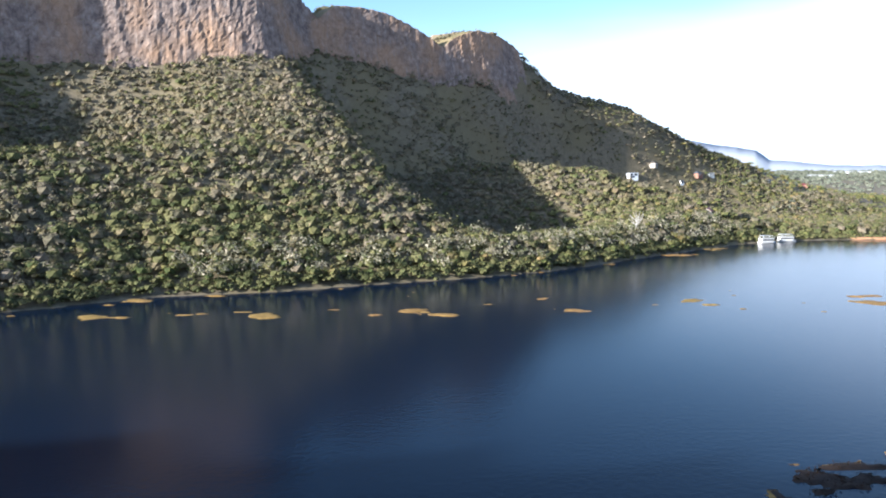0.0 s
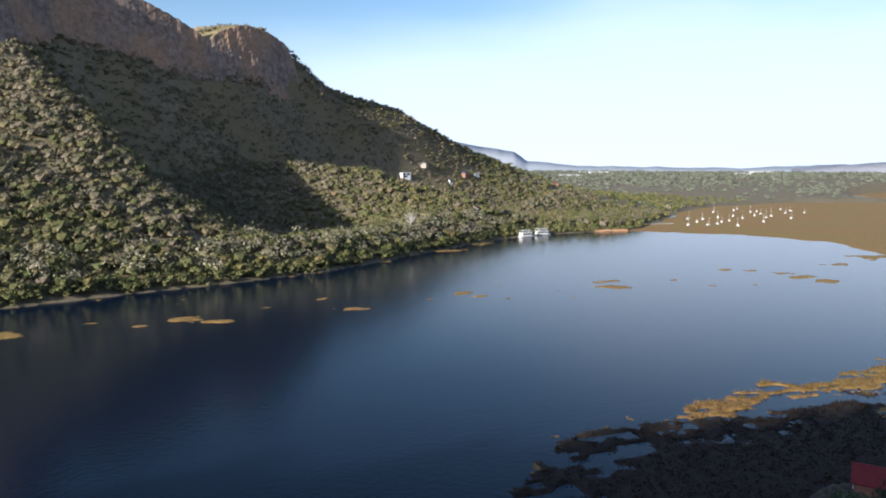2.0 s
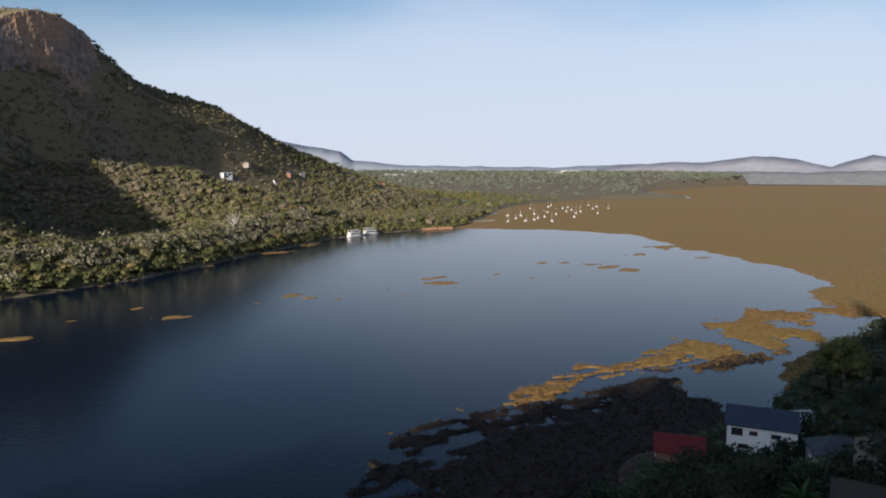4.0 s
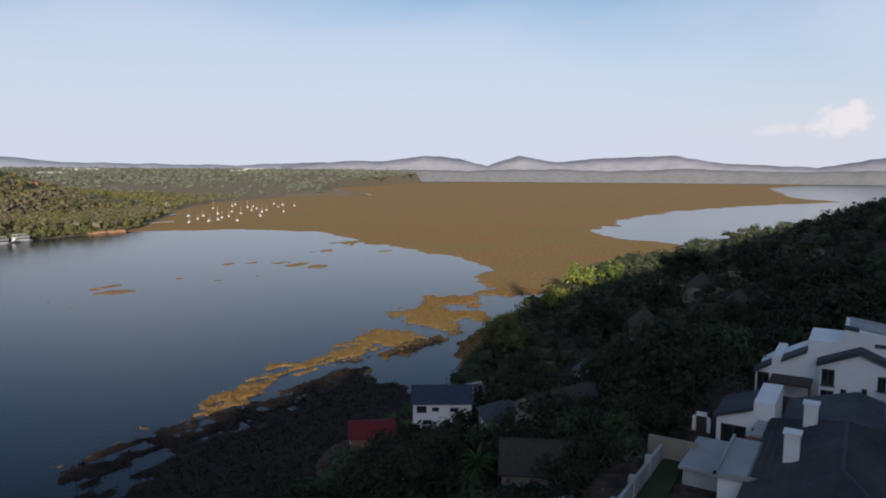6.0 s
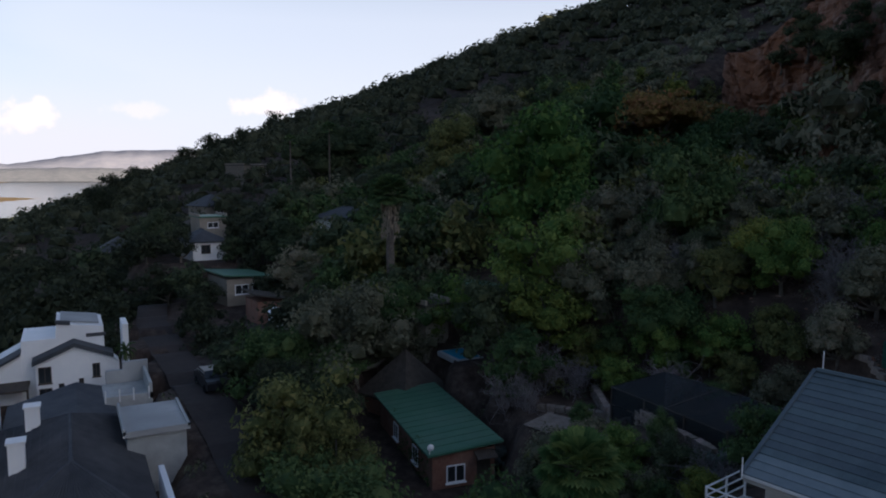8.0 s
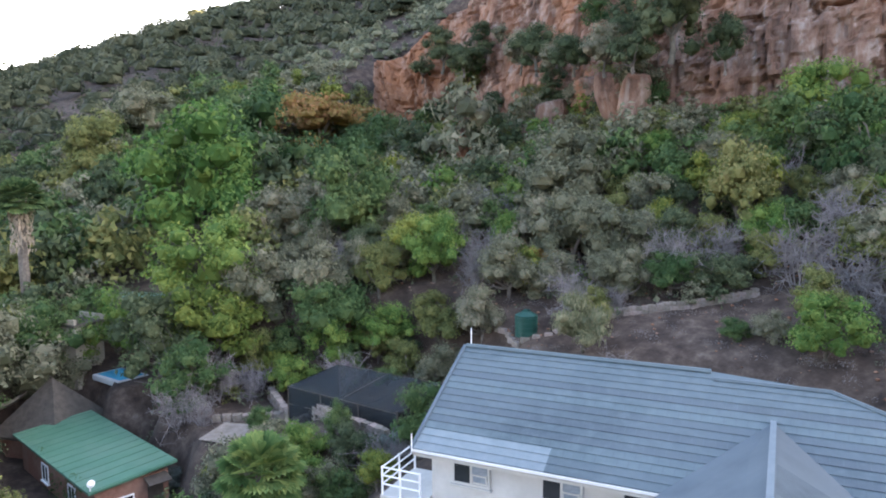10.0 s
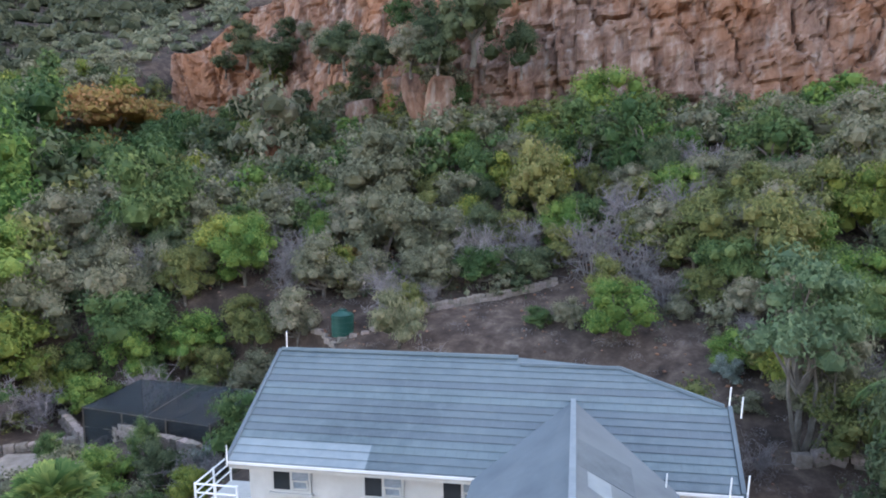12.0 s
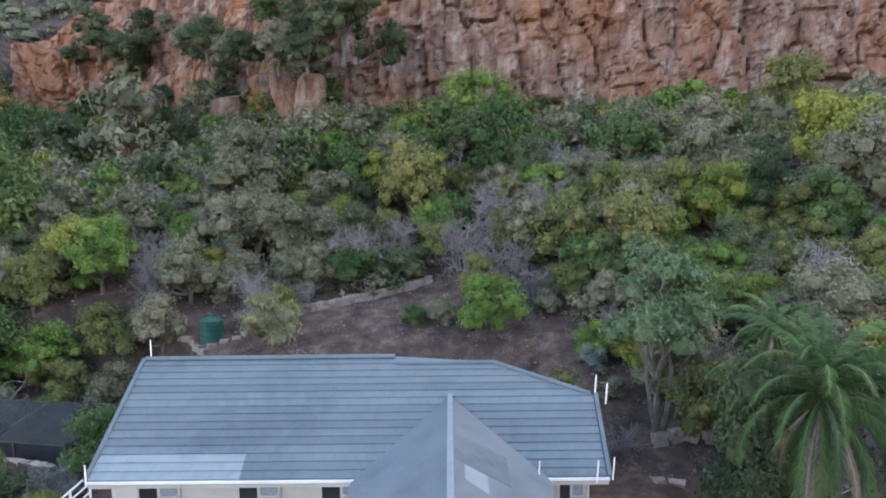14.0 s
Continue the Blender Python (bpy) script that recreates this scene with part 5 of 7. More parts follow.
part("tower_roof", slab([[(64.4, 0.9, 36.62), (68.6, 0.9, 36.62), (68.6, -1.9, 36.22), (64.4, -1.9, 36.22)]], 0.1), M["concrete"], wg)
part("tower_edge", slab([[(63.5, 1.25, 36.75), (63.9, 1.25, 36.75), (63.9, 0.2, 36.6), (63.5, 0.2, 36.6)]], 0.3), M["tile_dark"], wg)
part("rear_band", block((63.55, -2.35, 35.2, 63.62, -0.9, 35.5)), M["tile_dark"], wg)
part("side_wing", prism([(7.5, 29.2), (7.5, 32.2), (6.3, 33.0), (6.3, 33.6), (5.6, 33.6), (5.6, 33.3), (3.7, 34.3), (3.7, 29.2)], 63.5, 69), M["white"], wg)
part("wing_roof", slab([[(63.2, 7.7, 32.2), (65.5, 7.7, 32.2), (65.5, 6.3, 33.1), (63.2, 6.3, 33.1)], [(63.2, 5.6, 33.45), (65.5, 5.6, 33.45), (65.5, 3.75, 34.45), (63.2, 3.75, 34.45)]], 0.2), M["tile_dark"], wg)
part("fin_wall", block((62.5, -4.0, 32.4, 65.5, -3.55, 36.2)), M["white"], wg)
part("pergola", block((60.8, 3.2, 32.0, 63.5, 6.2, 32.15), (60.8, 3.2, 30.0, 60.95, 3.35, 32.0), (60.8, 6.05, 30.0, 60.95, 6.2, 32.0), (60.9, 3.3, 30.9, 61.0, 6.1, 31.0)), M["darkwood"], wg)
for y_, z_, w_, h_ in ((2.1, 32.8, 0.9, 1.3), (2.1, 31.3, 0.9, 0.9), (-1.5, 32.8, 0.55, 1.1), (-0.4, 31.9, 0.35, 0.7), (1.0, 31.6, 0.4, 0.8)):
    window(wg, 62.0, y_, z_, w_, h_, "x-", M["darkwood"])
window(wg, 63.5, 6.9, 31.4, 0.9, 1.5, "x-", M["darkwood"])
part("terrace", block((53, -4.8, 29.5, 58, -1.7, 32.6), (53, -4.8, 32.6, 53.2, -1.7, 33.0), (53, -4.8, 32.6, 58, -4.6, 33.7)), M["greywall"], wg)
part("terrace_opening", block((52.9, -4.4, 30.4, 53.05, -2.0, 32.1)), M["glass"], wg)
for y_ in (-4.6, -3.6, -2.7, -1.8):
    part("baluster", block((52.95, y_, 32.6, 53.0, y_ + 0.08, 33.5)), M["steel"], wg)
part("gate_wall", block((58.2, -5.0, 30, 58.6, -3.2, 34.1), (58.2, -3.2, 30, 58.6, -2.0, 33.5)), M["concrete"], wg)

lw = thing("house", "lower white house with a sloping dark roof", "house", pose(0, 0, 0))
part("wall", prism([(8.2, 28.5), (8.2, 31.7), (5.9, 32.5), (5.9, 33.0), (4.6, 33.0), (4.6, 28.5)], 50, 55), M["white"], lw)
part("roof", slab([[(49.7, 8.4, 31.75), (54.6, 8.4, 31.75), (54.6, 5.9, 32.65), (49.7, 5.9, 32.65)]], 0.22), M["tile_dark"], lw)
part("annexe", block((47, 3.9, 28.5, 50, 5.6, 31.8)), M["greywall"], lw)
window(lw, 50.0, 7.1, 30.5, 1.6, 1.3, "x-", M["darkwood"])
window(lw, 50.0, 5.6, 30.9, 0.7, 0.5, "x-", M["darkwood"])
part("door", block((46.85, 5.0, 29.5, 47.02, 5.9, 31.6)), M["brick"], lw)
gate = thing("gateway", "white framed gateway in a timber screen", "gate", pose(0, 0, 0))
part("gate_frame", block((51.8, 9.9, 28.0, 52.1, 10.15, 31.0), (51.8, 8.9, 28.0, 52.1, 9.15, 31.0), (51.8, 8.9, 30.75, 52.1, 10.15, 31.0)), M["white"], gate)
part("screen", block((51.95, 7.9, 28.0, 52.05, 8.9, 31.2), (51.95, 9.15, 28.0, 52.02, 9.9, 30.7)), M["darkwood"], gate)

tr = thing("house", "house with a big dark hipped tile roof and two white chimneys", "house", pose(0, 0, 0))
part("wall", block((34.2, -2.8, 28.0, 49.5, 4.4, 31.9)), M["white"], tr)
RZ = 33.8
hips = [[(33.6, -3.3, 31.9), (33.6, 4.9, 31.9), (38.2, 0.4, RZ)], [(33.6, 4.9, 31.9), (50.2, 4.9, 31.9), (46, 0.4, RZ), (38.2, 0.4, RZ)], [(50.2, -3.3, 31.9), (33.6, -3.3, 31.9), (38.2, 0.4, RZ), (46, 0.4, RZ)], [(50.2, 4.9, 31.9), (50.2, -3.3, 31.9), (46, 0.4, RZ)]]
part("roof", slab(hips, 0.16), M["tile_dark"], tr)
for p, q in (((38.2, 0.4, RZ), (46, 0.4, RZ)), ((33.6, -3.3, 31.9), (38.2, 0.4, RZ)), ((33.6, 4.9, 31.9), (38.2, 0.4, RZ)), ((50.2, -3.3, 31.9), (46, 0.4, RZ)), ((50.2, 4.9, 31.9), (46, 0.4, RZ))):
    part("ridge_cap", rod([p, q], 0.12), M["tile_dark"], tr)
for k in range(1, 9):
    t = k / 9.0
    for q in (hips[0], hips[1]):
        a0, a1 = Vector(q[0]), Vector(q[1])
        t0, t1 = Vector(q[-1]), Vector(q[2])
        p, r_ = a0.lerp(t0, t), a1.lerp(t1, t)
        part("tile_course", rod([p + Vector((0, 0, 0.02)), r_ + Vector((0, 0, 0.02))], 0.035, 4), M["tile_dark"], tr)
for q in (hips[0], hips[1], hips[2]):
    a0, a1, t0, t1 = Vector(q[0]), Vector(q[1]), Vector(q[-1]), Vector(q[2])
    n_r = int((a1 - a0).length / 0.34)
    for i in range(1, n_r):
        f = i / n_r
        lo_, up_ = a0.lerp(a1, f), t0.lerp(t1, f)
        part("tile_rib", rod([lo_ + Vector((0, 0, 0.03)), up_ + Vector((0, 0, 0.03))], 0.05, 4), M["tile_dark"], tr)
part("back_roof", slab([[(50.3, 4.4, 31.3), (58, 4.4, 31.3), (58, 0.0, 32.5), (50.3, 0.0, 32.5)], [(50.3, 0.0, 32.5), (58, 0.0, 32.5), (58, -2.4, 31.8), (50.3, -2.4, 31.8)]], 0.16), M["tile_dark"], tr)
part("back_wall", block((50.4, -2.0, 28, 57.6, 4.0, 31.2)), M["white"], tr)
for cx, cy, zt, zb in ((41, 2.85, 34.3, 31.9), (47, 2.35, 34.3, 31.5)):
    ch = part("chimney", block((cx - 0.38, cy - 0.38, zb, cx + 0.38, cy + 0.38, zt)), M["white"], tr)
    part("chimney_cap", block((cx - 0.46, cy - 0.46, zt, cx + 0.46, cy + 0.46, zt + 0.1)), M["white"], ch)
part("flat_roof", block((38.8, 3.0, 31.85, 45.2, 6.4, 32.0), (38.8, 6.25, 32.0, 45.2, 6.4, 32.2), (38.8, 3.0, 32.0, 38.95, 6.4, 32.2)), M["concrete"], tr)
part("flat_wall", block((39, 3.2, 28, 45, 6.2, 31.85)), M["white"], tr)
part("lower_flat_roof", block((40.5, 6.4, 31.2, 46, 8.6, 31.35)), M["concrete"], tr)
part("lower_wall", block((40.8, 6.4, 28, 45.8, 8.4, 31.2)), M["greywall"], tr)
gb = thing("garage", "grey flat-roofed garage block beside the road", "garage", pose(0, 0, 0))
part("wall", block((42.5, -5.6, 28.5, 47.5, -2.4, 33.1)), M["greywall"], gb)
part("flat_roof", block((42.3, -5.8, 33.1, 47.7, -2.2, 33.3)), M["concrete"], gb)
part("parapet", block((42.3, -5.8, 33.3, 42.45, -2.2, 33.45), (42.3, -5.8, 33.3, 47.7, -5.65, 33.45), (42.3, -2.35, 33.3, 47.7, -2.2, 33.6)), M["concrete"], gb)
part("low_wall", block((34, -4.1, 29, 40.6, -3.8, 31.9)), M["white"], gb)
bw = thing("boundary_wall", "pale plastered boundary wall round a small lawn", "wall", pose(0, 0, 0))
part("panel", block((43.8, 8.2, 28.5, 44.1, 11.2, 31.6)), M["cream"], bw)
part("panel", block((34.0, 10.25, 28.5, 44.1, 10.45, 31.2)), M["greywall"], bw)
for x_ in (34, 37.3, 40.6):
    part("pier", block((x_, 10.15, 28.5, x_ + 0.4, 10.55, 31.5)), M["greywall"], bw)
lawn = link_mesh("lawn", [(34.3, 8.6, 30.35), (43.7, 8.8, 30.35), (43.7, 10.15, 30.35), (34.3, 10.15, 30.35)], [(0, 1, 2, 3)], M["grass"])
tagged(lawn, "small dark lawn inside the boundary wall", "lawn", kind="structure")

# road past the white houses
rx = np.arange(33, 92, 1.5)
ry = np.interp(rx, [33, 45, 60, 76, 92], [-8.3, -8.2, -7.5, -7.0, -9.0])
rv, rf = [], []
for i, (a, b_) in enumerate(zip(rx, ry)):
    for k in (-1.5, 0, 1.5):
        rv.append((a, b_ + k, max(ground_z(a, b_ + q) for q in (-1.9, 0, 1.9)) + 0.10))
    if i:
        rf += [(3 * i - 3 + j, 3 * i + j, 3 * i + j + 1, 3 * i - 2 + j) for j in (0, 1)]
road = link_mesh("road", rv, rf, M["asphalt"])
tagged(road, "narrow worn grey road beside the white houses", "road", kind="structure")


def car(label, x, y, turn, paint, z=None):
    e = thing("car", label, "car", pose(x, y, (ground_z(x, y) if z is None else z) + 0.02, 0, 0, turn))
    o = [(-2.1, 0.35), (-2.1, 0.85), (-1.95, 1.0), (-1.35, 1.05), (-0.75, 1.5), (0.75, 1.5), (1.35, 1.05), (2.0, 0.95), (2.1, 0.7), (2.1, 0.35)]
    bm = bmesh.new()
    a = [bm.verts.new((p, -0.85 * (0.86 if q > 1.2 else 1), q)) for p, q in o]
    b_ = [bm.verts.new((p, 0.85 * (0.86 if q > 1.2 else 1), q)) for p, q in o]
    bm.faces.new(a)
    bm.faces.new(b_[::-1])
    for i in range(len(o)):
        bm.faces.new((a[i], b_[i], b_[(i + 1) % len(o)], a[(i + 1) % len(o)]))
    part("body", bm, paint, e)
    part("windscreen", slab([[(0.80, -0.68, 1.47), (1.30, -0.76, 1.10), (1.30, 0.76, 1.10), (0.80, 0.68, 1.47)]], 0.03), M["glass"], e)
    part("rear_window", slab([[(-0.80, -0.68, 1.47), (-1.30, -0.76, 1.10), (-1.30, 0.76, 1.10), (-0.80, 0.68, 1.47)]], 0.03), M["glass"], e)
    for sy in (-0.80, 0.80):
        part("side_window", block((-0.95, sy - 0.02, 1.08, 0.95, sy + 0.02, 1.36)), M["glass"], e)
        for wx_ in (-1.3, 1.3):
            bm = bmesh.new()
            bmesh.ops.create_cone(bm, cap_ends=True, segments=16, radius1=0.33, radius2=0.33, depth=0.2, matrix=pose(wx_, sy, 0.33, 90))
            part("wheel", bm, M["net"], e)
    return e


car("dark parked car on the road by the garage", 53, -8.9, 4, M["car_dark"])
car("silver parked car on the lower drive", 61, 22.6, 55, M["dirty_white"])

# ---- houses by the near shore and among the trees ----
house("white two-storey house with a navy roof by the shore", 105, 63.5, 3.8, -57, 10.2, 7.0, 4.6, 2.0, M["white"], M["navy"], "gable",
      [("x-", 0.3, 3.4, 1.0, 1.1), ("y-", -3.6, 3.5, 1.7, 1.1), ("y-", -1.2, 3.5, 1.2, 0.6), ("y-", 2.0, 3.4, 1.3, 0.6), ("y-", -2.6, 1.2, 1.6, 0.7), ("x-", -1.8, 3.4, 1.0, 1.1)], over=0.35)
house("brick boathouse with a bright red roof by the shore", 93, 70.0, 1.6, -52, 7.2, 5.5, 3.0, 1.7, M["brick"], M["red"], "gable", [("x-", 0, 1.6, 1.0, 1.0)])
house("grey hipped roof house among dark trees", 100, 48.5, 7.2, -50, 7.5, 6, 2.6, 1.8, M["cream"], M["tile_dark"], "hip", [("x-", 0, 1.5, 1.2, 1.0)])
house("long dark thatched roof house among trees", 74, 32.0, 12.2, -65, 7.5, 6.5, 2.2, 2.6, M["cream"], M["thatch"], "gable")
house("low grey roof house with a white gable", 117, 43.5, 8.3, -60, 8, 5, 2.2, 1.2, M["greywall"], M["tile_dark"], "gable", [("x-", 0, 1.4, 1.0, 1.0)])
house("small white gabled lodge", 121, 43.0, 10.2, 20, 3.4, 3.4, 2.2, 1.3, M["white"], M["tile_dark"], "gable")
house("grey shed with a pale roof by the water", 117, 66, 3.5, -25, 8, 5, 2.4, 1.0, M["cream"], M["concrete"], "gable")
house("dark low outbuilding under trees", 96, 38, 12.5, -25, 12, 5, 2.6, 1.2, M["cream"], M["thatch"], "gable")
for hx, hy, hs_, tw in ((165, 54, 7, 10), (172, 33, 7, 40), (176, 24, 6, 80), (150, 40, 6, 20), (205, 46, 8, 0), (140, 20, 6, 15), (190, 12, 7, 0)):
    house("round-roofed thatched cottage in the dark woods", hx, hy, ground_z(hx, hy), tw, hs_, hs_, 2.4, 3.2, M["cream"], M["thatch"], "cone" if hs_ == 7 else "hip")
house("white house with a slate grey roof on the slope", 99.5, -16.0, 36.5, 8, 6, 4.4, 2.6, 1.2, M["white"], M["tile_dark"], "hip", [("x-", 0.5, 1.5, 1.2, 1.1)])
house("cream upper storey with a flat roof", 104, -17.6, 38.8, 5, 5, 3.6, 3.0, 0, M["cream"], M["green_roof"], "flat", [("x-", 0, 2.0, 1.5, 0.8)])
house("low house with a green roof and open veranda", 83, -17.2, 33.2, 10, 6, 5, 3.0, 0.5, M["cream"], M["green_roof"], "mono", [("x-", 0.8, 1.8, 1.6, 1.1), ("x-", -1.2, 1.8, 1.6, 1.1)])
house("brick outhouse with a tan roof beside the yard", 73, -18.0, 32.6, 5, 4, 3.2, 2.4, 0.8, M["brick"], M["thatch"], "mono")
shed = thing("shed", "small white garden shed with grey double doors", "shed", pose(66.5, -17.9, 32.6, 0, 0, 8))
part("wall", block((0, -0.8, -0.5, 1.6, 0.8, 1.9)), M["white"], shed)
part("roof", slab([[(-0.2, -1.0, 1.95), (1.8, -1.0, 1.95), (1.8, 0, 2.35), (-0.2, 0, 2.35)], [(-0.2, 1.0, 1.95), (1.8, 1.0, 1.95), (1.8, 0, 2.35), (-0.2, 0, 2.35)]], 0.08), M["white"], shed)
for yy in (-0.32, 0.32):
    part("door", block((-0.04, yy - 0.3, 0.0, 0.0, yy + 0.3, 1.75)), M["greywall"], shed)
yard = link_mesh("yard", [(62.5, -14.5, 32.72), (72, -13.2, 32.72), (72, -19.5, 32.72), (63, -20.5, 32.72)], [(3, 2, 1, 0)], M["asphalt"])
tagged(yard, "pale paved yard in front of the sheds", "yard", kind="structure")
house("white veranda house with a dark roof above the garden", 88, -32.5, 39.5, 20, 7, 5, 2.8, 1.2, M["white"], M["tile_dark"], "hip", [("x-", 0, 1.4, 1.4, 1.2)])
house("green roofed lodge half hidden by trees", 50.6, -31.4, 36.2, 30, 4.6, 3.8, 2.3, 0.35, M["brick"], M["green_roof"], "mono")
house("beige stone house near the top of the wooded spur", 166, -37, ground_z(166, -37) - 0.5, 15, 9, 6, 4.5, 0, M["stone"], M["thatch"], "flat", [("x-", 0, 3, 1.5, 1.2), ("x-", -2, 3, 1, 1.2)])
for hx, hy, tw, rf_ in ((128, -20, 10, "thatch"), (140, -8, 0, "tile_dark"), (150, -26, 20, "tile_dark"), (118, 4, 30, "thatch")):
    house("dim house roof showing among hillside trees", hx, hy, ground_z(hx, hy), tw, 7, 6, 2.8, 2.0, M["cream"], M[rf_], "hip", [("x-", 0, 1.4, 1.4, 1.0)])
pool = thing("pool", "bright blue garden pool with a pale rim", "pool", pose(44.6, -25.2, ground_z(44.6, -25.2) + 0.06))
part("rim", block((-1.6, -1.1, -0.4, 1.6, 1.1, 0.0), bevel=0.05), M["concrete"], pool)
part("water_surface", block((-1.35, -0.85, 0.0, 1.35, 0.85, 0.03)), M["pool"], pool)
house("small open garden pavilion by the pool", 48.6, -24.6, ground_z(48.6, -24.6), 10, 2.2, 2.2, 1.8, 0, M["cream"], M["thatch"], "flat")

# ---- across the lake ----
VILLAS = [(222, 735), (251, 754), (312, 786), (332, 799), (287, 766), (211, 509), (419, 838), (496, 899), (498, 863), (471, 644), (621, 807)]
(vx, vy), rest_v = VILLAS[0], VILLAS[1:]
house("white modern two-storey villa on the mountain slope", vx, vy, ground_z(vx, vy) - 0.6, 25, 12, 8, 5.2, 0, M["white"], M["concrete"], "flat", [("y-", -3.2, 3.8, 4, 1.8), ("y-", 2.6, 3.8, 4, 1.8), ("y-", -2, 1.5, 6, 1.6)])
house("white wing of the villa with a wide terrace", vx + 9.5, vy - 4, ground_z(vx + 9.5, vy - 4) - 0.6, 25, 7, 6, 3.6, 0, M["white"], M["concrete"], "flat", [("y-", 0, 2.4, 5, 1.6)])
for (hx, hy), (w_, wall, rf_, st) in zip(rest_v, ((11, "cream", "thatch", "hip"), (12, "brick", "tile_dark", "hip"), (8, "greywall", "concrete", "flat"), (5, "white", "tile_dark", "gable"), (10, "cream", "red", "gable"),
                                                 (12, "cream", "tile_dark", "gable"), (20, "brick", "red", "hip"), (14, "cream", "thatch", "gable"), (12, "cream", "tile_dark", "gable"), (14, "cream", "tile_dark", "gable"))):
    house("house among trees on the far shore", hx, hy, ground_z(hx, hy) - 0.5, 20 + (hx * 7) % 40, w_, w_ * 0.65, 3.4, 1.9 if st != "flat" else 0, M[wall], M[rf_], st, [("y-", 0, 2.4, w_ * 0.3, 1.4), ("y-", -w_ * 0.33, 2.4, 1.6, 1.4)])
for k, (hx, hy, w_, h_) in enumerate(((3960, 1850, 190, 10), (1500, 2600, 150, 9), (2050, 3300, 260, 10), (1150, 2900, 90, 9), (2500, 2700, 120, 10), (1000, 3600, 130, 12), (1850, 2400, 60, 8), (2900, 3000, 200, 12), (760, 2500, 80, 9))):
    house("long pale shed far off on the plain", hx, hy, ground_z(hx, hy) + 1, -math.degrees(math.atan2(hx, hy)), w_ * 0.6, 30, h_ * 0.7, 3, M["greywall"], M["concrete"], "gable", name="far_shed")


def ferry(label, x, y, turn, ln):
    e = thing("boat", label, "boat", pose(x, y, 0, 0, 0, turn), "ferries at the jetty")
    bm = bmesh.new()
    sec = []
    for t, wd in ((-0.5, 0.85), (-0.3, 1), (0.2, 1), (0.4, 0.7), (0.5, 0.1)):
        sec.append([bm.verts.new((t * ln, s * wd * w_, z_)) for s, w_, z_ in ((-1, 1.6, -0.3), (-1, 2.3, 1.1), (1, 2.3, 1.1), (1, 1.6, -0.3))])
    for a, b_ in zip(sec[:-1], sec[1:]):
        for i in range(3):
            bm.faces.new((a[i], a[i + 1], b_[i + 1], b_[i]))
    bm.faces.new(sec[0])
    part("hull", bm, M["dirty_white"], e)
    part("cabin", block((-0.44 * ln, -1.9, 1.1, 0.26 * ln, 1.9, 3.3)), M["dirty_white"], e)
    part("window_band", block((-0.42 * ln, -1.95, 1.9, 0.24 * ln, 1.95, 2.8)), M["glass"], e)
    part("upper_deck", block((-0.46 * ln, -2.1, 3.3, 0.30 * ln, 2.1, 3.5)), M["dirty_white"], e)
    part("canopy", block((-0.40 * ln, -1.9, 5.2, 0.20 * ln, 1.9, 5.35)), M["dirty_white"], e)
    for px in (-0.38, -0.18, 0.0, 0.18):
        for py in (-1.8, 1.8):
            part("canopy_post", block((px * ln - 0.05, py - 0.05, 3.5, px * ln + 0.05, py + 0.05, 5.2)), M["steel"], e)
    part("rail", block((-0.46 * ln, -2.1, 4.3, 0.30 * ln, -2.05, 4.4), (-0.46 * ln, 2.05, 4.3, 0.30 * ln, 2.1, 4.4)), M["steel"], e)
    return e


ferry("white double-decked ferry moored at the shore", 244, 484, 15, 14)
ferry("white double-decked ferry moored at the shore", 264, 496, 10, 15)
quay = thing("quay", "orange-brown earth and brick quay wall", "quay", pose(0, 0, 0))
part("wall", block((290, 516, -1, 316, 522, 2.6)), M["quay"], quay)
part("step", block((322, 512, -1, 354, 519, 1.6)), M["quay"], quay)
jet = thing("jetty", "long low white jetty in the yacht bay", "jetty", pose(0, 0, 0))
part("deck", block((405, 575, 0.2, 450, 578, 0.6)), M["concrete"], jet)


def sailboat(x, y, turn, ln, mast):
    e = thing("sailboat", "white moored sailing boat with bare mast", "boat", pose(x, y, 0.05, 0, 0, turn), "boats in the bay")
    bm = bmesh.new()
    sec = []
    for t, wd in ((-0.5, 0.7), (-0.2, 1), (0.2, 0.8), (0.5, 0.06)):
        sec.append([bm.verts.new((t * ln, s * wd * w_, z_)) for s, w_, z_ in ((-1, 0.7, -0.2), (-1, 1.15, 1.0), (1, 1.15, 1.0), (1, 0.7, -0.2))])
    for a, b_ in zip(sec[:-1], sec[1:]):
        for i in range(3):
            bm.faces.new((a[i], a[i + 1], b_[i + 1], b_[i]))
    bm.faces.new(sec[0])
    part("hull", bm, M["dirty_white"], e)
    part("cabin", block((-0.2 * ln, -0.7, 1.0, 0.2 * ln, 0.7, 1.6), bevel=0.1), M["dirty_white"], e)
    part("mast", rod([(0.05 * ln, 0, 1.0), (0.05 * ln, 0, mast)], 0.06, 5), M["steel"], e)
    part("boom", rod([(0.05 * ln, 0, 2.0), (-0.42 * ln, 0, 2.1)], 0.22, 5), M["dirty_white"], e)
    return e


BOATS = [(449, 552), (487, 586), (471, 550), (639, 738), (514, 581), (534, 593), (491, 534), (581, 625), (634, 663), (559, 572), (648, 652), (788, 776), (769, 741), (638, 612), (755, 704), (710, 739), (688, 727), (618, 629), (523, 621), (489, 559), (636, 798), (734, 801), (512, 630), (670, 690), (600, 660), (560, 640), (720, 700), (700, 770)]
rb_ = random.Random(3)
for k, (x, y) in enumerate(BOATS):
    sailboat(x, y, rb_.uniform(20, 70), rb_.uniform(5.0, 7.5), 14.0 if k == 3 else rb_.uniform(6.5, 10))

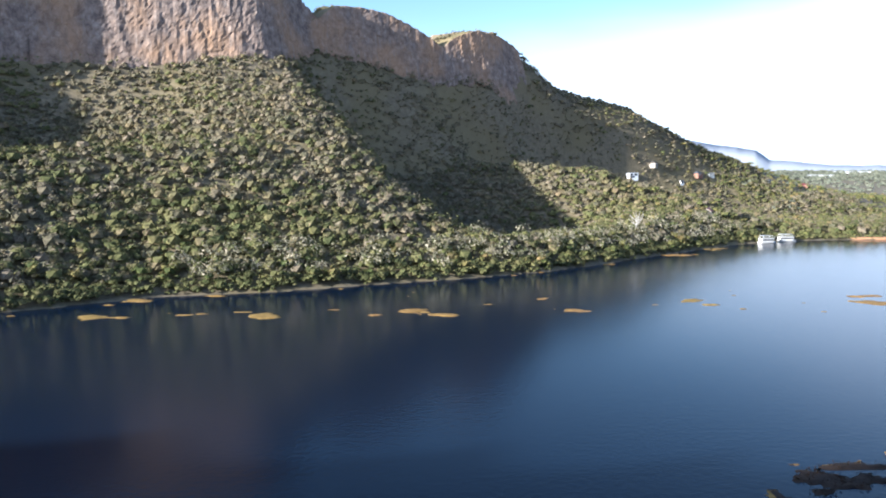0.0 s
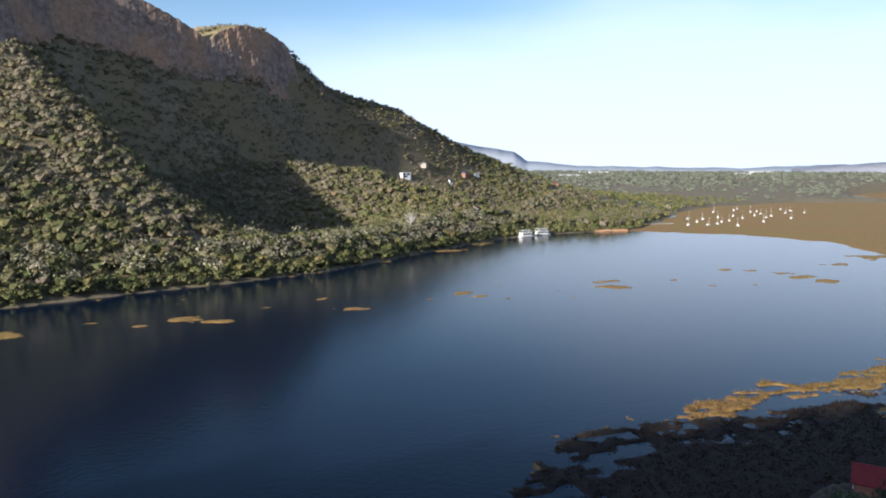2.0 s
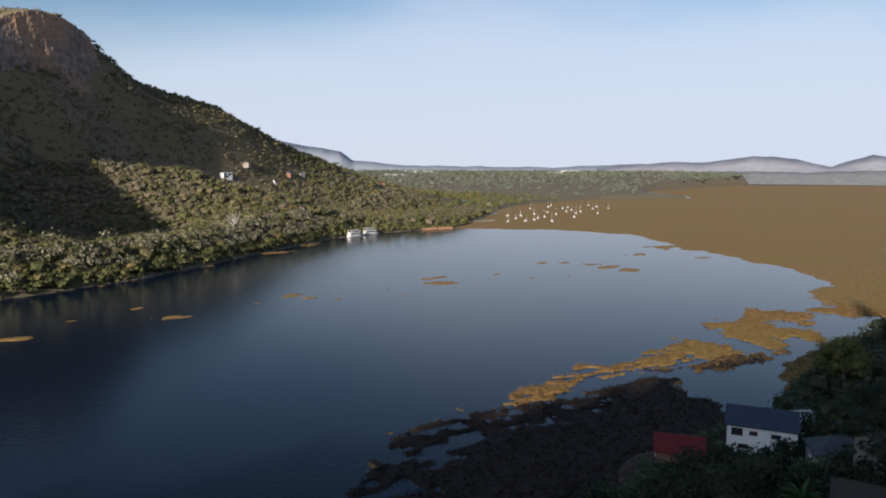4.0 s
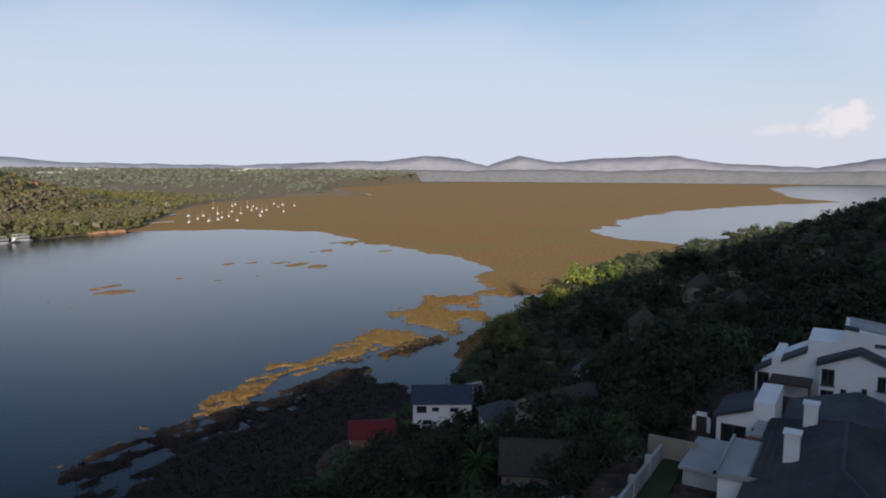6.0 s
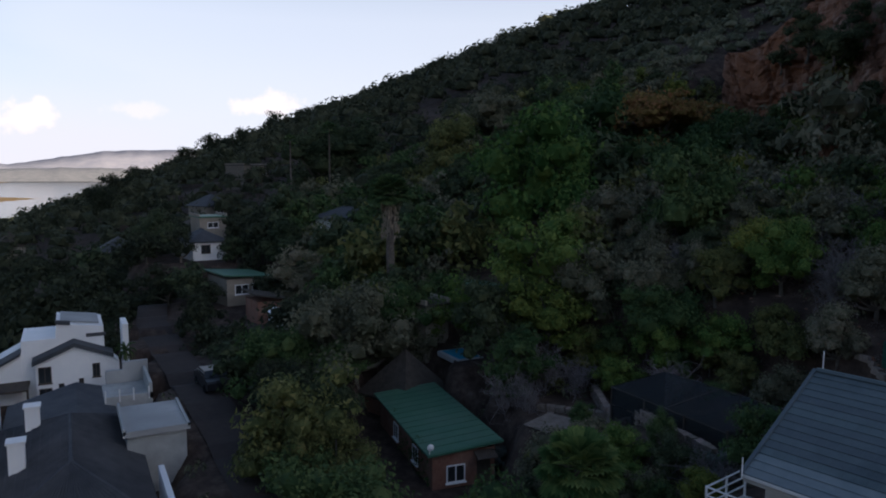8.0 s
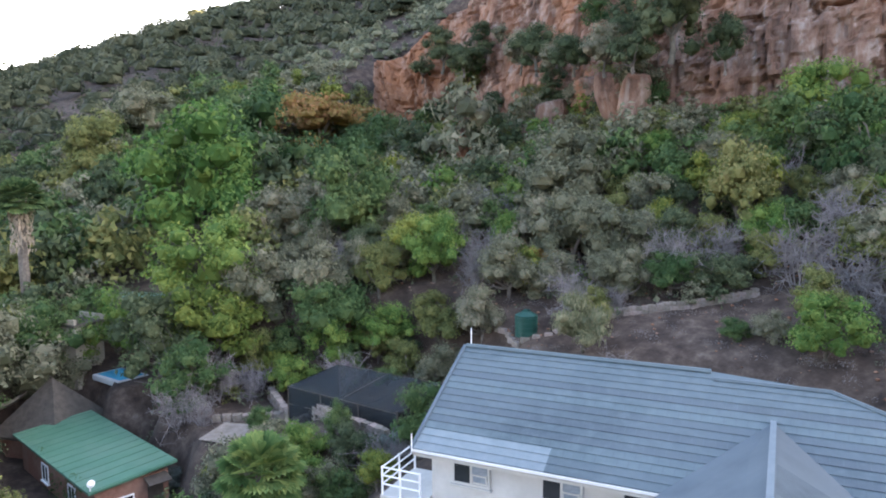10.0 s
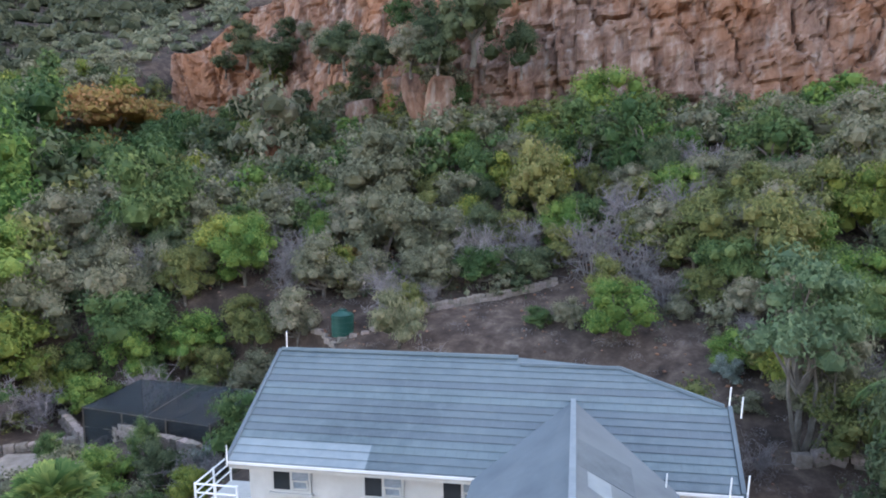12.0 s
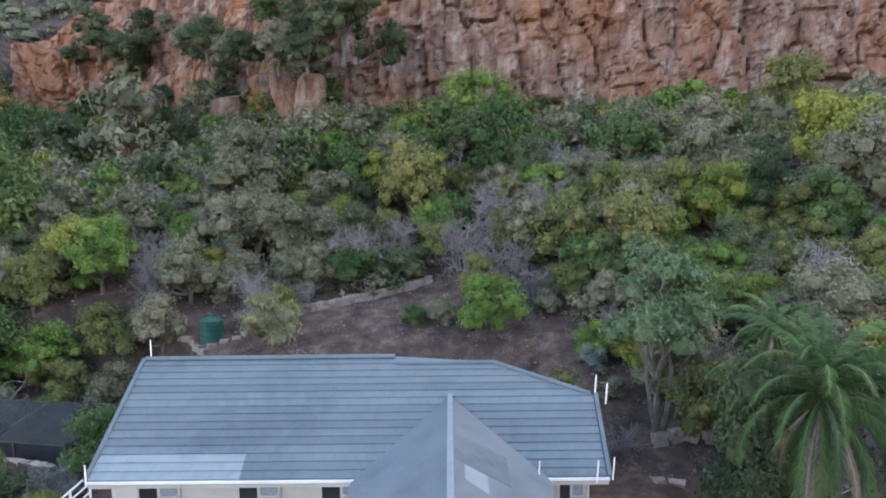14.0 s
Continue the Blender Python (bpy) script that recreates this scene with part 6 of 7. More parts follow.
# far hills that close the distance
def far_ridge(name, label, h0, h1, dist, tops, seed, mat):
    hs_ = np.radians(np.linspace(h0, h1, 220))
    tz = np.interp(np.linspace(h0, h1, 220), [a for a, _ in tops], [b_ for _, b_ in tops])
    base = EYE_Z + np.tan(np.radians(tz)) * dist + 14 * fbm(np.linspace(h0, h1, 220) * 0.9, hs_ * 0, seed, 4)
    vs = []
    for k, (q, dz) in enumerate(((dist - 420, 0.0), (dist - 280, 0.35), (dist - 150, 0.7), (dist, 1.0), (dist + 120, 0.5))):
        wob = 40 * fbm(np.linspace(h0, h1, 220) * 0.8, hs_ * 0 + k, seed + 5)
        vs.append(np.stack([(q + wob) * np.sin(hs_), (q + wob) * np.cos(hs_), np.maximum(base * dz + (1 - dz) * 2 + wob * 0.15 * (0 < dz < 1), -2)], -1))
    ob = link_mesh(name, np.array(vs).reshape(-1, 3), grid_faces(5, 220), mat, smooth=True)
    return tagged(ob, label, "hills", kind="structure")


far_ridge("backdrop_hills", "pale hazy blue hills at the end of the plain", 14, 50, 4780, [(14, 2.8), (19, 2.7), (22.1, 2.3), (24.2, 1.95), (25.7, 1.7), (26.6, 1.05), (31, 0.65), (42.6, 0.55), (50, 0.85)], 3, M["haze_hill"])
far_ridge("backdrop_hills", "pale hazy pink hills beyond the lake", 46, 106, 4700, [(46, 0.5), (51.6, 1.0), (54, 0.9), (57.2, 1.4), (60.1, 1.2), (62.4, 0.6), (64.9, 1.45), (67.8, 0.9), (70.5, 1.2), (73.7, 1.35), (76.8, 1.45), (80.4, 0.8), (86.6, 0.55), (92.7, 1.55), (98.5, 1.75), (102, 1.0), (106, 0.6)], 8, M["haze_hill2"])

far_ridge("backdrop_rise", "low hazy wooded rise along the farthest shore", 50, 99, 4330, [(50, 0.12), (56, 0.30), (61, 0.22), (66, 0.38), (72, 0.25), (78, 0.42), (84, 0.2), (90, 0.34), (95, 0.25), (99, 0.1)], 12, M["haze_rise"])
rb_ = random.Random(17)
for k in range(26):
    hd = radians(rb_.uniform(51, 96))
    dd = rb_.uniform(4105, 4150)
    house("pale low building far off on the lake shore", dd * math.sin(hd), dd * math.cos(hd), 3.5, -math.degrees(hd), rb_.uniform(18, 70), 20, rb_.uniform(6, 11), 2.5, M["concrete"] if k % 3 else M["white"], M["concrete"] if k % 2 else M["brick"], "gable", name="far_shed")

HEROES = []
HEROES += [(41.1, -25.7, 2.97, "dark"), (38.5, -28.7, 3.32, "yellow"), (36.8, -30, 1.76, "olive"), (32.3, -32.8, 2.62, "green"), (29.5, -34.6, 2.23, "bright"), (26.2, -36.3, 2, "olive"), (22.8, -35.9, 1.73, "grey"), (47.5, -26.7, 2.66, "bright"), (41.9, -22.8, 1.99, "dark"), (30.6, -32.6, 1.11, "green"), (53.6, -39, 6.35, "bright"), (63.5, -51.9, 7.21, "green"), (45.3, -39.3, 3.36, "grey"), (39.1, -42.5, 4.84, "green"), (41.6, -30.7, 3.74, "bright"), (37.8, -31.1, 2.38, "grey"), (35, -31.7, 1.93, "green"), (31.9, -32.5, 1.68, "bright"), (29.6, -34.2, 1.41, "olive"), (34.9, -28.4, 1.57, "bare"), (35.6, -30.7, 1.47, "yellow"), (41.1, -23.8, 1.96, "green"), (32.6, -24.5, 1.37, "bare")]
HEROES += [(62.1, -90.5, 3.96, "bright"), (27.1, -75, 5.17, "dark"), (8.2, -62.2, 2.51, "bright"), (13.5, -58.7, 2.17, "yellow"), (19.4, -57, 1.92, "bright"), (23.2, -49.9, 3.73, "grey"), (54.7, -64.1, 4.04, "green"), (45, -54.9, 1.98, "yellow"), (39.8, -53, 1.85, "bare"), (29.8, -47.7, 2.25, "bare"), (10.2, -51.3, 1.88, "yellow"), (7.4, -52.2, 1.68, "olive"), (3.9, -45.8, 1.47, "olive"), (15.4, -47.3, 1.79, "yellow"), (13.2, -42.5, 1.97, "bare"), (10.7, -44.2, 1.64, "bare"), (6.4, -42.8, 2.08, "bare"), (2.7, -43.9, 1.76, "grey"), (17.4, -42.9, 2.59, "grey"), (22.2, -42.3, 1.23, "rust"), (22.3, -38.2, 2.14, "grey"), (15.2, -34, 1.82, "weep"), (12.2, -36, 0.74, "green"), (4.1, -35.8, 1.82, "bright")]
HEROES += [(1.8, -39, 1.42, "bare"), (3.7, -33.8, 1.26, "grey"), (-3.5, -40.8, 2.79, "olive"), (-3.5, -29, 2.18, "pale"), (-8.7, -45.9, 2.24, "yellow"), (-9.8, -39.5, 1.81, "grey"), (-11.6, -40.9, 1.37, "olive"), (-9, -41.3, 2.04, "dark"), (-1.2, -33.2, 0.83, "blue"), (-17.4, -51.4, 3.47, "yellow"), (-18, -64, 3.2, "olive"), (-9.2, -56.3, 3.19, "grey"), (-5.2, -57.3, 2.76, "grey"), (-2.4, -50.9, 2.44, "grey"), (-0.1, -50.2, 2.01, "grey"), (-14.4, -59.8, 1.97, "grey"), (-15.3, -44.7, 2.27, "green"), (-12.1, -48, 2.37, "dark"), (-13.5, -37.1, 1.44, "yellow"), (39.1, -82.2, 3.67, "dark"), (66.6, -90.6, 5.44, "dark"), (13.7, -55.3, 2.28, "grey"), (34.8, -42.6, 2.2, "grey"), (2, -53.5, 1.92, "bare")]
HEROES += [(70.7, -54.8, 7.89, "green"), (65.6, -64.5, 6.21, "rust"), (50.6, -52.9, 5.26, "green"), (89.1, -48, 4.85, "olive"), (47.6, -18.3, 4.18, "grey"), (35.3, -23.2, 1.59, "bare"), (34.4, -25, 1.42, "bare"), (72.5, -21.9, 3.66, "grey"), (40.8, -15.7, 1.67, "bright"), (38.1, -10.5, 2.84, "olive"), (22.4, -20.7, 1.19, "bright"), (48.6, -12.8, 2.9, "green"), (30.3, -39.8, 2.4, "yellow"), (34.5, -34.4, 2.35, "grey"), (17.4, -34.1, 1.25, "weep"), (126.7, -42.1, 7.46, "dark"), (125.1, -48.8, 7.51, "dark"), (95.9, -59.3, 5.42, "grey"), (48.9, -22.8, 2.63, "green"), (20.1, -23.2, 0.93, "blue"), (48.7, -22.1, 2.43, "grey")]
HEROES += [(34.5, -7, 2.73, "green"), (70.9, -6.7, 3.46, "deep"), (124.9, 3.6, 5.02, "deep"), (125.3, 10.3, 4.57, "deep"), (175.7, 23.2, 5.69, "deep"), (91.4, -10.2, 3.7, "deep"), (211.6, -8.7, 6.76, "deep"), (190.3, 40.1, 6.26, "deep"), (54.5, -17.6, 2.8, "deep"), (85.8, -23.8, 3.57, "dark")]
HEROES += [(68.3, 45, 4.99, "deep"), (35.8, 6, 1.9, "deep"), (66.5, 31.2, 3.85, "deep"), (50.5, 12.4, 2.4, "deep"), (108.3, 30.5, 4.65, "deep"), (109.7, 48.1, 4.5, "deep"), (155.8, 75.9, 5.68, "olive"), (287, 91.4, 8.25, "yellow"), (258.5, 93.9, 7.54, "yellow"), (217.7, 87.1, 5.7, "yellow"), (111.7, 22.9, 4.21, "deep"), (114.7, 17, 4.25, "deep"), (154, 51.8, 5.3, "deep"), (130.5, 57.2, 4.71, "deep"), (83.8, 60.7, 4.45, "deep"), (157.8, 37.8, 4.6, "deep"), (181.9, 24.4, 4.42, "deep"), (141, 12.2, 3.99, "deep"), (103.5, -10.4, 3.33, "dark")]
# where nothing is planted: x, y, radius
CLEAR = [(10, -18, 5), (4.5, -18.5, 5), (0.5, -20, 4), (12, -22, 5), (14.5, -17, 4), (5, -24, 4), (4, -14, 4), (31, -15.5, 3.2), (27.5, -14.5, 2.6), (29.5, -21.5, 2.5), (36, -18.5, 4.6), (41, -19.5, 4.2), (60, 3, 6.5), (66, 1, 7), (54, 5, 5), (44, 1, 7), (37, 1, 6), (44, -5, 4),
         (39, 7, 5), (55, -3, 4), (48, 7, 5), (24, -28.4, 4.4), (27.5, -28, 2.5), (20.8, -28, 2.5), (-3, -23, 4.0), (-4.5, -19.5, 3.5), (-7.4, -22.6, 1.5), (76, -14.5, 3.2), (72, -13.5, 3.2), (63.5, -14.8, 3.2), (93, -14.5, 3), (31, -24.5, 3.6), (28, -28, 2.2), (19.3, -35.3, 1.8), (18.2, -33.3, 1.9), (17.2, -31.3, 1.8), (13.4, -36.6, 1.5), (10.4, -38.2, 1.6), (8, -40.4, 1.5), (23, -24, 2.2), (26.5, -25.5, 2), (14, -33.5, 1.2), (105, 63.5, 6.5), (93, 70, 5), (99, 49, 5), (71, 33, 6), (119, 46.5, 5), (61, 22.6, 3), (99, -15.5, 5), (104, -17.5, 4),
         (83, -17.2, 4.5), (73, -18, 3), (67, -17, 4.5), (88, -32.5, 5), (50.6, -31.4, 2.8), (44.6, -25.2, 2.4), (42.6, -24.2, 1.8), (48.6, -24.6, 1.8), (45.6, -21.2, 3), (10, -34, 2.5), (6, -32.5, 3), (1, -31.5, 2.5)]
ROAD_X, ROAD_Y = [33, 45, 60, 76, 92], [-8.3, -8.2, -7.5, -7.0, -9.0]


def clear_of(x, y, r):
    if 30 < x < 95 and abs(y - float(np.interp(x, ROAD_X, ROAD_Y))) < 2.0 + r:
        return False
    return all((x - a) ** 2 + (y - b_) ** 2 > (c + r) ** 2 for a, b_, c in CLEAR)


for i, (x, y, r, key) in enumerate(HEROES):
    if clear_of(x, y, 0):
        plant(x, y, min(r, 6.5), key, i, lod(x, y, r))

# garden shrubs between the court and the balcony
for i, (x, y, r, key) in enumerate(((23.1, -21.5, 1.35, "bright"), (22.9, -23.6, 0.85, "green"), (21.2, -22.6, 1.15, "dark"), (19.9, -23.9, 0.9, "blue"), (29.3, -21.0, 0.55, "yellow"), (38.7, -26.4, 2.2, "bare"), (36.2, -26.6, 1.9, "bare"), (33.6, -23.6, 1.1, "bare"), (27.3, -22.5, 0.7, "green"), (26.6, -31.6, 0.8, "green"), (33.8, -21.6, 0.9, "blue"))):
    plant(x, y, r, key, 900 + i, 2)
for i, (x, y, r) in enumerate(((262, -12, 4.5), (258, -22, 5.0), (250, -36, 4.2), (262, -47, 5.2), (248, -52, 4.6), (255, -66, 4.8), (240, -74, 4.2), (252, -83, 3.8), (238, -95, 3.2), (232, -108, 3.4), (222, -120, 2.8), (226, -132, 3.0))):
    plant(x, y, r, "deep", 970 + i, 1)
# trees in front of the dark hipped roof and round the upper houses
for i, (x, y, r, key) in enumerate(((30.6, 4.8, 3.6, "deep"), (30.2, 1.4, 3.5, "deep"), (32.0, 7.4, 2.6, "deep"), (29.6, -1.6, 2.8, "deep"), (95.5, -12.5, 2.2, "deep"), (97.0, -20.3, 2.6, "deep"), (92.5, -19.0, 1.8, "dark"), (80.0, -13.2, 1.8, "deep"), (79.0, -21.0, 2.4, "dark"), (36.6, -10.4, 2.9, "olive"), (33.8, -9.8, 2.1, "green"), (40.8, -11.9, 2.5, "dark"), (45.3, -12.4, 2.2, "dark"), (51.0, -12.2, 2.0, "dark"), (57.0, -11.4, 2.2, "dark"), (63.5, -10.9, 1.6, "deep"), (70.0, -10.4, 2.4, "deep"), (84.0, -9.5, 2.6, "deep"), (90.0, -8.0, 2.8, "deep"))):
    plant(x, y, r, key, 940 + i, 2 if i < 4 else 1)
# shrubs rooted on the ledges of the outcrop and the cliff foot
for i, (x, y, r, key, z) in enumerate(((19.5, -60.5, 3.4, "dark", 58.0), (22.5, -60.0, 2.4, "dark", 57.0), (15.5, -62.0, 2.2, "dark", 56.5), (25.5, -61.0, 2.2, "grey", 57.0), (29, -62, 2.3, "dark", 57.5), (31.5, -63.5, 1.8, "grey", 58.5), (24, -63, 1.7, "dark", 60.0), (35, -66, 2.4, "dark", 58.5), (38, -68, 2.0, "grey", 59.0), (50, -75, 2.6, "dark", 60.5), (54, -76, 2.8, "dark", 61.5),
                                        (27, -66.0, 1.1, "grey", 66.5), (9, -64.2, 0.8, "grey", 63.0), (-3, -66.2, 0.7, "olive", 65.5), (-14, -68.2, 0.8, "grey", 62.0), (13, -64.0, 0.7, "olive", 66.0))):
    plant(x, y, r, key, 700 + i, 2, z=z)

rng = np.random.default_rng(23)
for i in range(30):
    k = rng.uniform(0, 1)
    x = 20 + 40 * k
    y = float(np.interp(x, [20, 22.8, 31, 43, 56, 68], [-66, -66, -69.5, -74.5, -80, -78]))
    h = rng.uniform(-0.5, 5.0) if i % 3 else rng.uniform(5, 14)
    back = -0.16 * max(h, 0) + 1.3
    plant(x - 0.35 * back, y + 0.94 * back, rng.uniform(1.1, 2.3), ["dark", "grey", "dark", "olive", "green"][i % 5], 760 + i, 1, z=ground_z(x - 0.5, y + 2.4) + h)

# the rest of the wood close by, each tree a thing, where nothing else stands
rng = np.random.default_rng(11)
placed = [(x, y, r) for x, y, r, k in HEROES]
KINDS = ["grey", "grey", "olive", "green", "dark", "grey", "bare", "yellow", "olive", "bare", "grey", "green", "bright", "olive"]
cands = sorted([(rng.uniform(-45, 150), rng.uniform(-78, 95), min(4.2, 1.4 + rng.exponential(0.85))) for _ in range(16000)], key=lambda c: math.hypot(c[0], c[1]))
count, rest = 0, []
for x, y, r in cands:
    d = math.hypot(x, y)
    head = math.degrees(math.atan2(x, y)) % 360
    if d < 23 or d > 125 or not (15 < head < 212):
        continue
    s = float(shore_south(np.array([x]))[0]) - y
    if s < 6 or (x < 66 and s > float(np.interp(x, [-60, 0, 12, 23, 31, 43, 56, 66], [136, 133, 132, 133, 137, 143, 151, 150])) - 1):
        continue
    if x < 66 and s > float(np.interp(x, [-60, 0, 12, 23, 31, 43, 56, 66], [136, 133, 132, 133, 137, 143, 151, 150])) - 9:
        r *= 0.6
    open_ground = -4 < x < 17 and -39 < y < -28
    if open_ground:
        r *= 0.55
        if rng.uniform() < 0.5:
            continue
    if d < 30 and head < 140:
        r *= 0.6
    if not clear_of(x, y, r * 0.6) or any((x - a) ** 2 + (y - b_) ** 2 < ((0.47 if head > 126 or head < 104 else 0.52) * (r + c)) ** 2 for a, b_, c in placed):
        continue
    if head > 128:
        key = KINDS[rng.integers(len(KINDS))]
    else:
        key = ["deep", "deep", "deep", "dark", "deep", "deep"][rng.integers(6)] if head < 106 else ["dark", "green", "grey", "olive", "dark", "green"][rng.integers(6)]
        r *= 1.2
    placed.append((x, y, r))
    if count < 225 and head > 104:
        plant(x, y, min(r, 1.9) if key == "bare" else r, key, 1000 + count, 2 if d < 52 else 1)
        count += 1
    else:
        meshes, names = master("grey" if key == "bare" and (d > 55 or r > 2) else key, int(rng.integers(3)), 1 if d < 46 else 0)
        m = pose(x, y, ground_z(x, y) - 0.06 * r, 0, 0, rng.uniform(0, 360)) @ Matrix.Diagonal((r, r, r * rng.uniform(1.0, 1.3), 1))
        rest += [(me, m) for me in meshes]
# small shrubs that fill the gaps between them
for x, y, r in [(rng.uniform(-35, 75), rng.uniform(-70, -4), rng.uniform(0.6, 1.25)) for _ in range(4200)]:
    d = math.hypot(x, y)
    head = math.degrees(math.atan2(x, y)) % 360
    if d < 25 or d > 72 or not (102 < head < 206) or (-3 < x < 16 and -38 < y < -28 and rng.uniform() < 0.7):
        continue
    if not clear_of(x, y, r * 0.4) or any((x - a) ** 2 + (y - b_) ** 2 < (0.55 * (r + c)) ** 2 for a, b_, c in placed):
        continue
    placed.append((x, y, r))
    key = KINDS[rng.integers(len(KINDS))]
    meshes, names = master("grey" if key == "bare" and d > 40 else key, int(rng.integers(3)), 1 if d < 34 else 0)
    m = pose(x, y, ground_z(x, y) - 0.35 * r, 0, 0, rng.uniform(0, 360)) @ Matrix.Diagonal((r, r, r, 1))
    rest += [(meshes[1], m)]
rest_ob = join_copies("hillside_trees", rest)
tagged(rest_ob, "mixed green and grey trees crowding the near hillside", "trees", kind="stuff")
# low undergrowth and loose stones on the open ground between them
x, y = rng.uniform(-30, 75, 9000), rng.uniform(-76, 20, 9000)
d = np.hypot(x, y)
keep = (d > 21) & (d < 85)
keep &= np.array([clear_of(a, b_, 0.3) if q else False for a, b_, q in zip(x, y, keep)])
keep &= ~((x > -5) & (x < 17) & (y > -39) & (y < -27) & (rng.uniform(size=len(x)) < 0.8))
x, y = x[keep], y[keep]
r = rng.uniform(0.25, 0.75, len(x))
ug = scatter_stuff("undergrowth", np.stack([x, y, land(x, y) + r * 0.2], -1), r, M["leaf_hill"], 15, size=0.36, core=0)
tagged(ug, "low grey-green undergrowth between the trees", "undergrowth", kind="stuff")
x, y = rng.uniform(-10, 34, 750), rng.uniform(-42, -22, 750)
keep = np.array([clear_of(a, b_, -1.5) for a, b_ in zip(x, y)]) & (np.hypot(x, y) > 26)
x, y = x[keep], y[keep]
r = rng.uniform(0.2, 0.55, len(x))
dry = scatter_stuff("dry_brush", np.stack([x, y, land(x, y) + r * 0.3], -1), r, M["twig"], 60, size=0.11, core=0)
tagged(dry, "dry grey brush on the bare terraces", "brush", kind="stuff")
x, y = rng.uniform(-4, 32, 620), rng.uniform(-46, -26, 620)
keep = np.array([clear_of(a, b_, -1.2) for a, b_ in zip(x, y)]) & (np.hypot(x, y) > 24)
x, y = x[keep], y[keep]
r = rng.uniform(0.05, 0.17, len(x))
st = scatter_stuff("loose_stones", np.stack([x, y, land(x, y) + r * 0.3], -1), r, M["rock"], 1, size=0.3)
tagged(st, "loose pale stones on the bare slope", "stones", kind="stuff")

# bushes along the near bank
x = rng.uniform(55, 420, 2600)
y = shore_south(x) - rng.uniform(0.3, 15, 2600)
keep = np.array([clear_of(a, b_, 0.2) for a, b_ in zip(x, y)])
x, y = x[keep], y[keep]
r = rng.uniform(0.7, 2.0, len(x))
bank = scatter_stuff("bank_bushes", np.stack([x, y, land(x, y) + r * 0.4], -1), r, M["dark"], 26, size=0.32)
tagged(bank, "dark bushes and reeds along the near bank", "bushes", kind="stuff")
# woods farther off, past counting
x, y = rng.uniform(90, 900, 30000), rng.uniform(-260, 118, 30000)
s = shore_south(x) - y
d = np.hypot(x, y)
far_s = np.interp(x, [246, 350, 500, 900], [300, 245, 190, 140])
keep = (s > 4) & (d > 112) & (s < far_s) & (rng.uniform(size=len(x)) < np.where(d < 270, 0.62, np.clip(200 / d, 0.15, 1.0) * 0.42))
keep &= np.array([clear_of(a, b_, 1.5) if q else False for a, b_, q in zip(x, y, keep)])
x, y = x[keep], y[keep]
r = rng.uniform(1.6, 3.9, len(x)) * np.clip(np.hypot(x, y) / 200, 0.85, 1.2)
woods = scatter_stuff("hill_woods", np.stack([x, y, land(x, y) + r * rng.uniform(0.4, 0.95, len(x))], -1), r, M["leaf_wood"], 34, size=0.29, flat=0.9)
tagged(woods, "green woods covering the near hillside, colour darkened for shade", "woods", kind="stuff")
# scrub on the open slope above the near cliff and behind it
x, y = rng.uniform(-110, 180, 15000), rng.uniform(-320, -50, 15000)
s = shore_south(x) - y
keep = (s < 320) & ((x > 44) | (s > 142)) & (np.hypot(x, y) > 78) & ((np.hypot(x, y) > 112) | (s > 142) | (y < -74)) & (x < 118)
x, y = x[keep], y[keep]
r = rng.uniform(0.9, 2.0, len(x))
hs = scatter_stuff("hilltop_scrub", np.stack([x, y, land(x, y) + r * 0.4], -1), r, M["leaf_hill"], 26, size=0.27, flat=0.85, core=0.7)
tagged(hs, "grey-green scrub on the steep upper hillside", "scrub", kind="stuff")

def open_to_lake(x, y):
    """Gardens: no trees on the houses or close below them."""
    ok = np.ones(np.shape(x), bool)
    for i, (hx, hy) in enumerate(VILLAS):
        k = math.hypot(hx, hy)
        along = (x * hx + y * hy) / k - k
        across = (x * hy - y * hx) / k
        ok &= ~((np.abs(across) < (9 if i == 0 else 5)) & (along > (-18 if i == 0 else -3)) & (along < 7))
    return ok


def bushes(name, x, y, r, material, leaves, seed, lift=0.30, lobes=3, size=0.36, flat=0.85, core=0.7):
    """Bushes of several rounded lobes each, the largest in the middle, joined into one mesh."""
    rg = np.random.default_rng(seed)
    z = np.maximum(land(x, y), 0.05)
    px, py, pz, pr = [x], [y], [z + lift * r], [r * (0.8 if lobes > 1 else 1.0)]
    for _ in range(lobes - 1):
        a_ = rg.uniform(0, 2 * math.pi, len(x))
        o_ = r * rg.uniform(0.45, 0.75, len(x))
        px.append(x + o_ * np.cos(a_))
        py.append(y + o_ * np.sin(a_))
        pr.append(r * rg.uniform(0.38, 0.62, len(x)))
        pz.append(z + r * rg.uniform(0.1, 0.9 * lift + 0.35, len(x)))
    return scatter_stuff(name, np.stack([np.concatenate(px), np.concatenate(py), np.concatenate(pz)], -1), np.concatenate(pr), material, leaves, size=size, flat=flat, seed=seed, core=core)


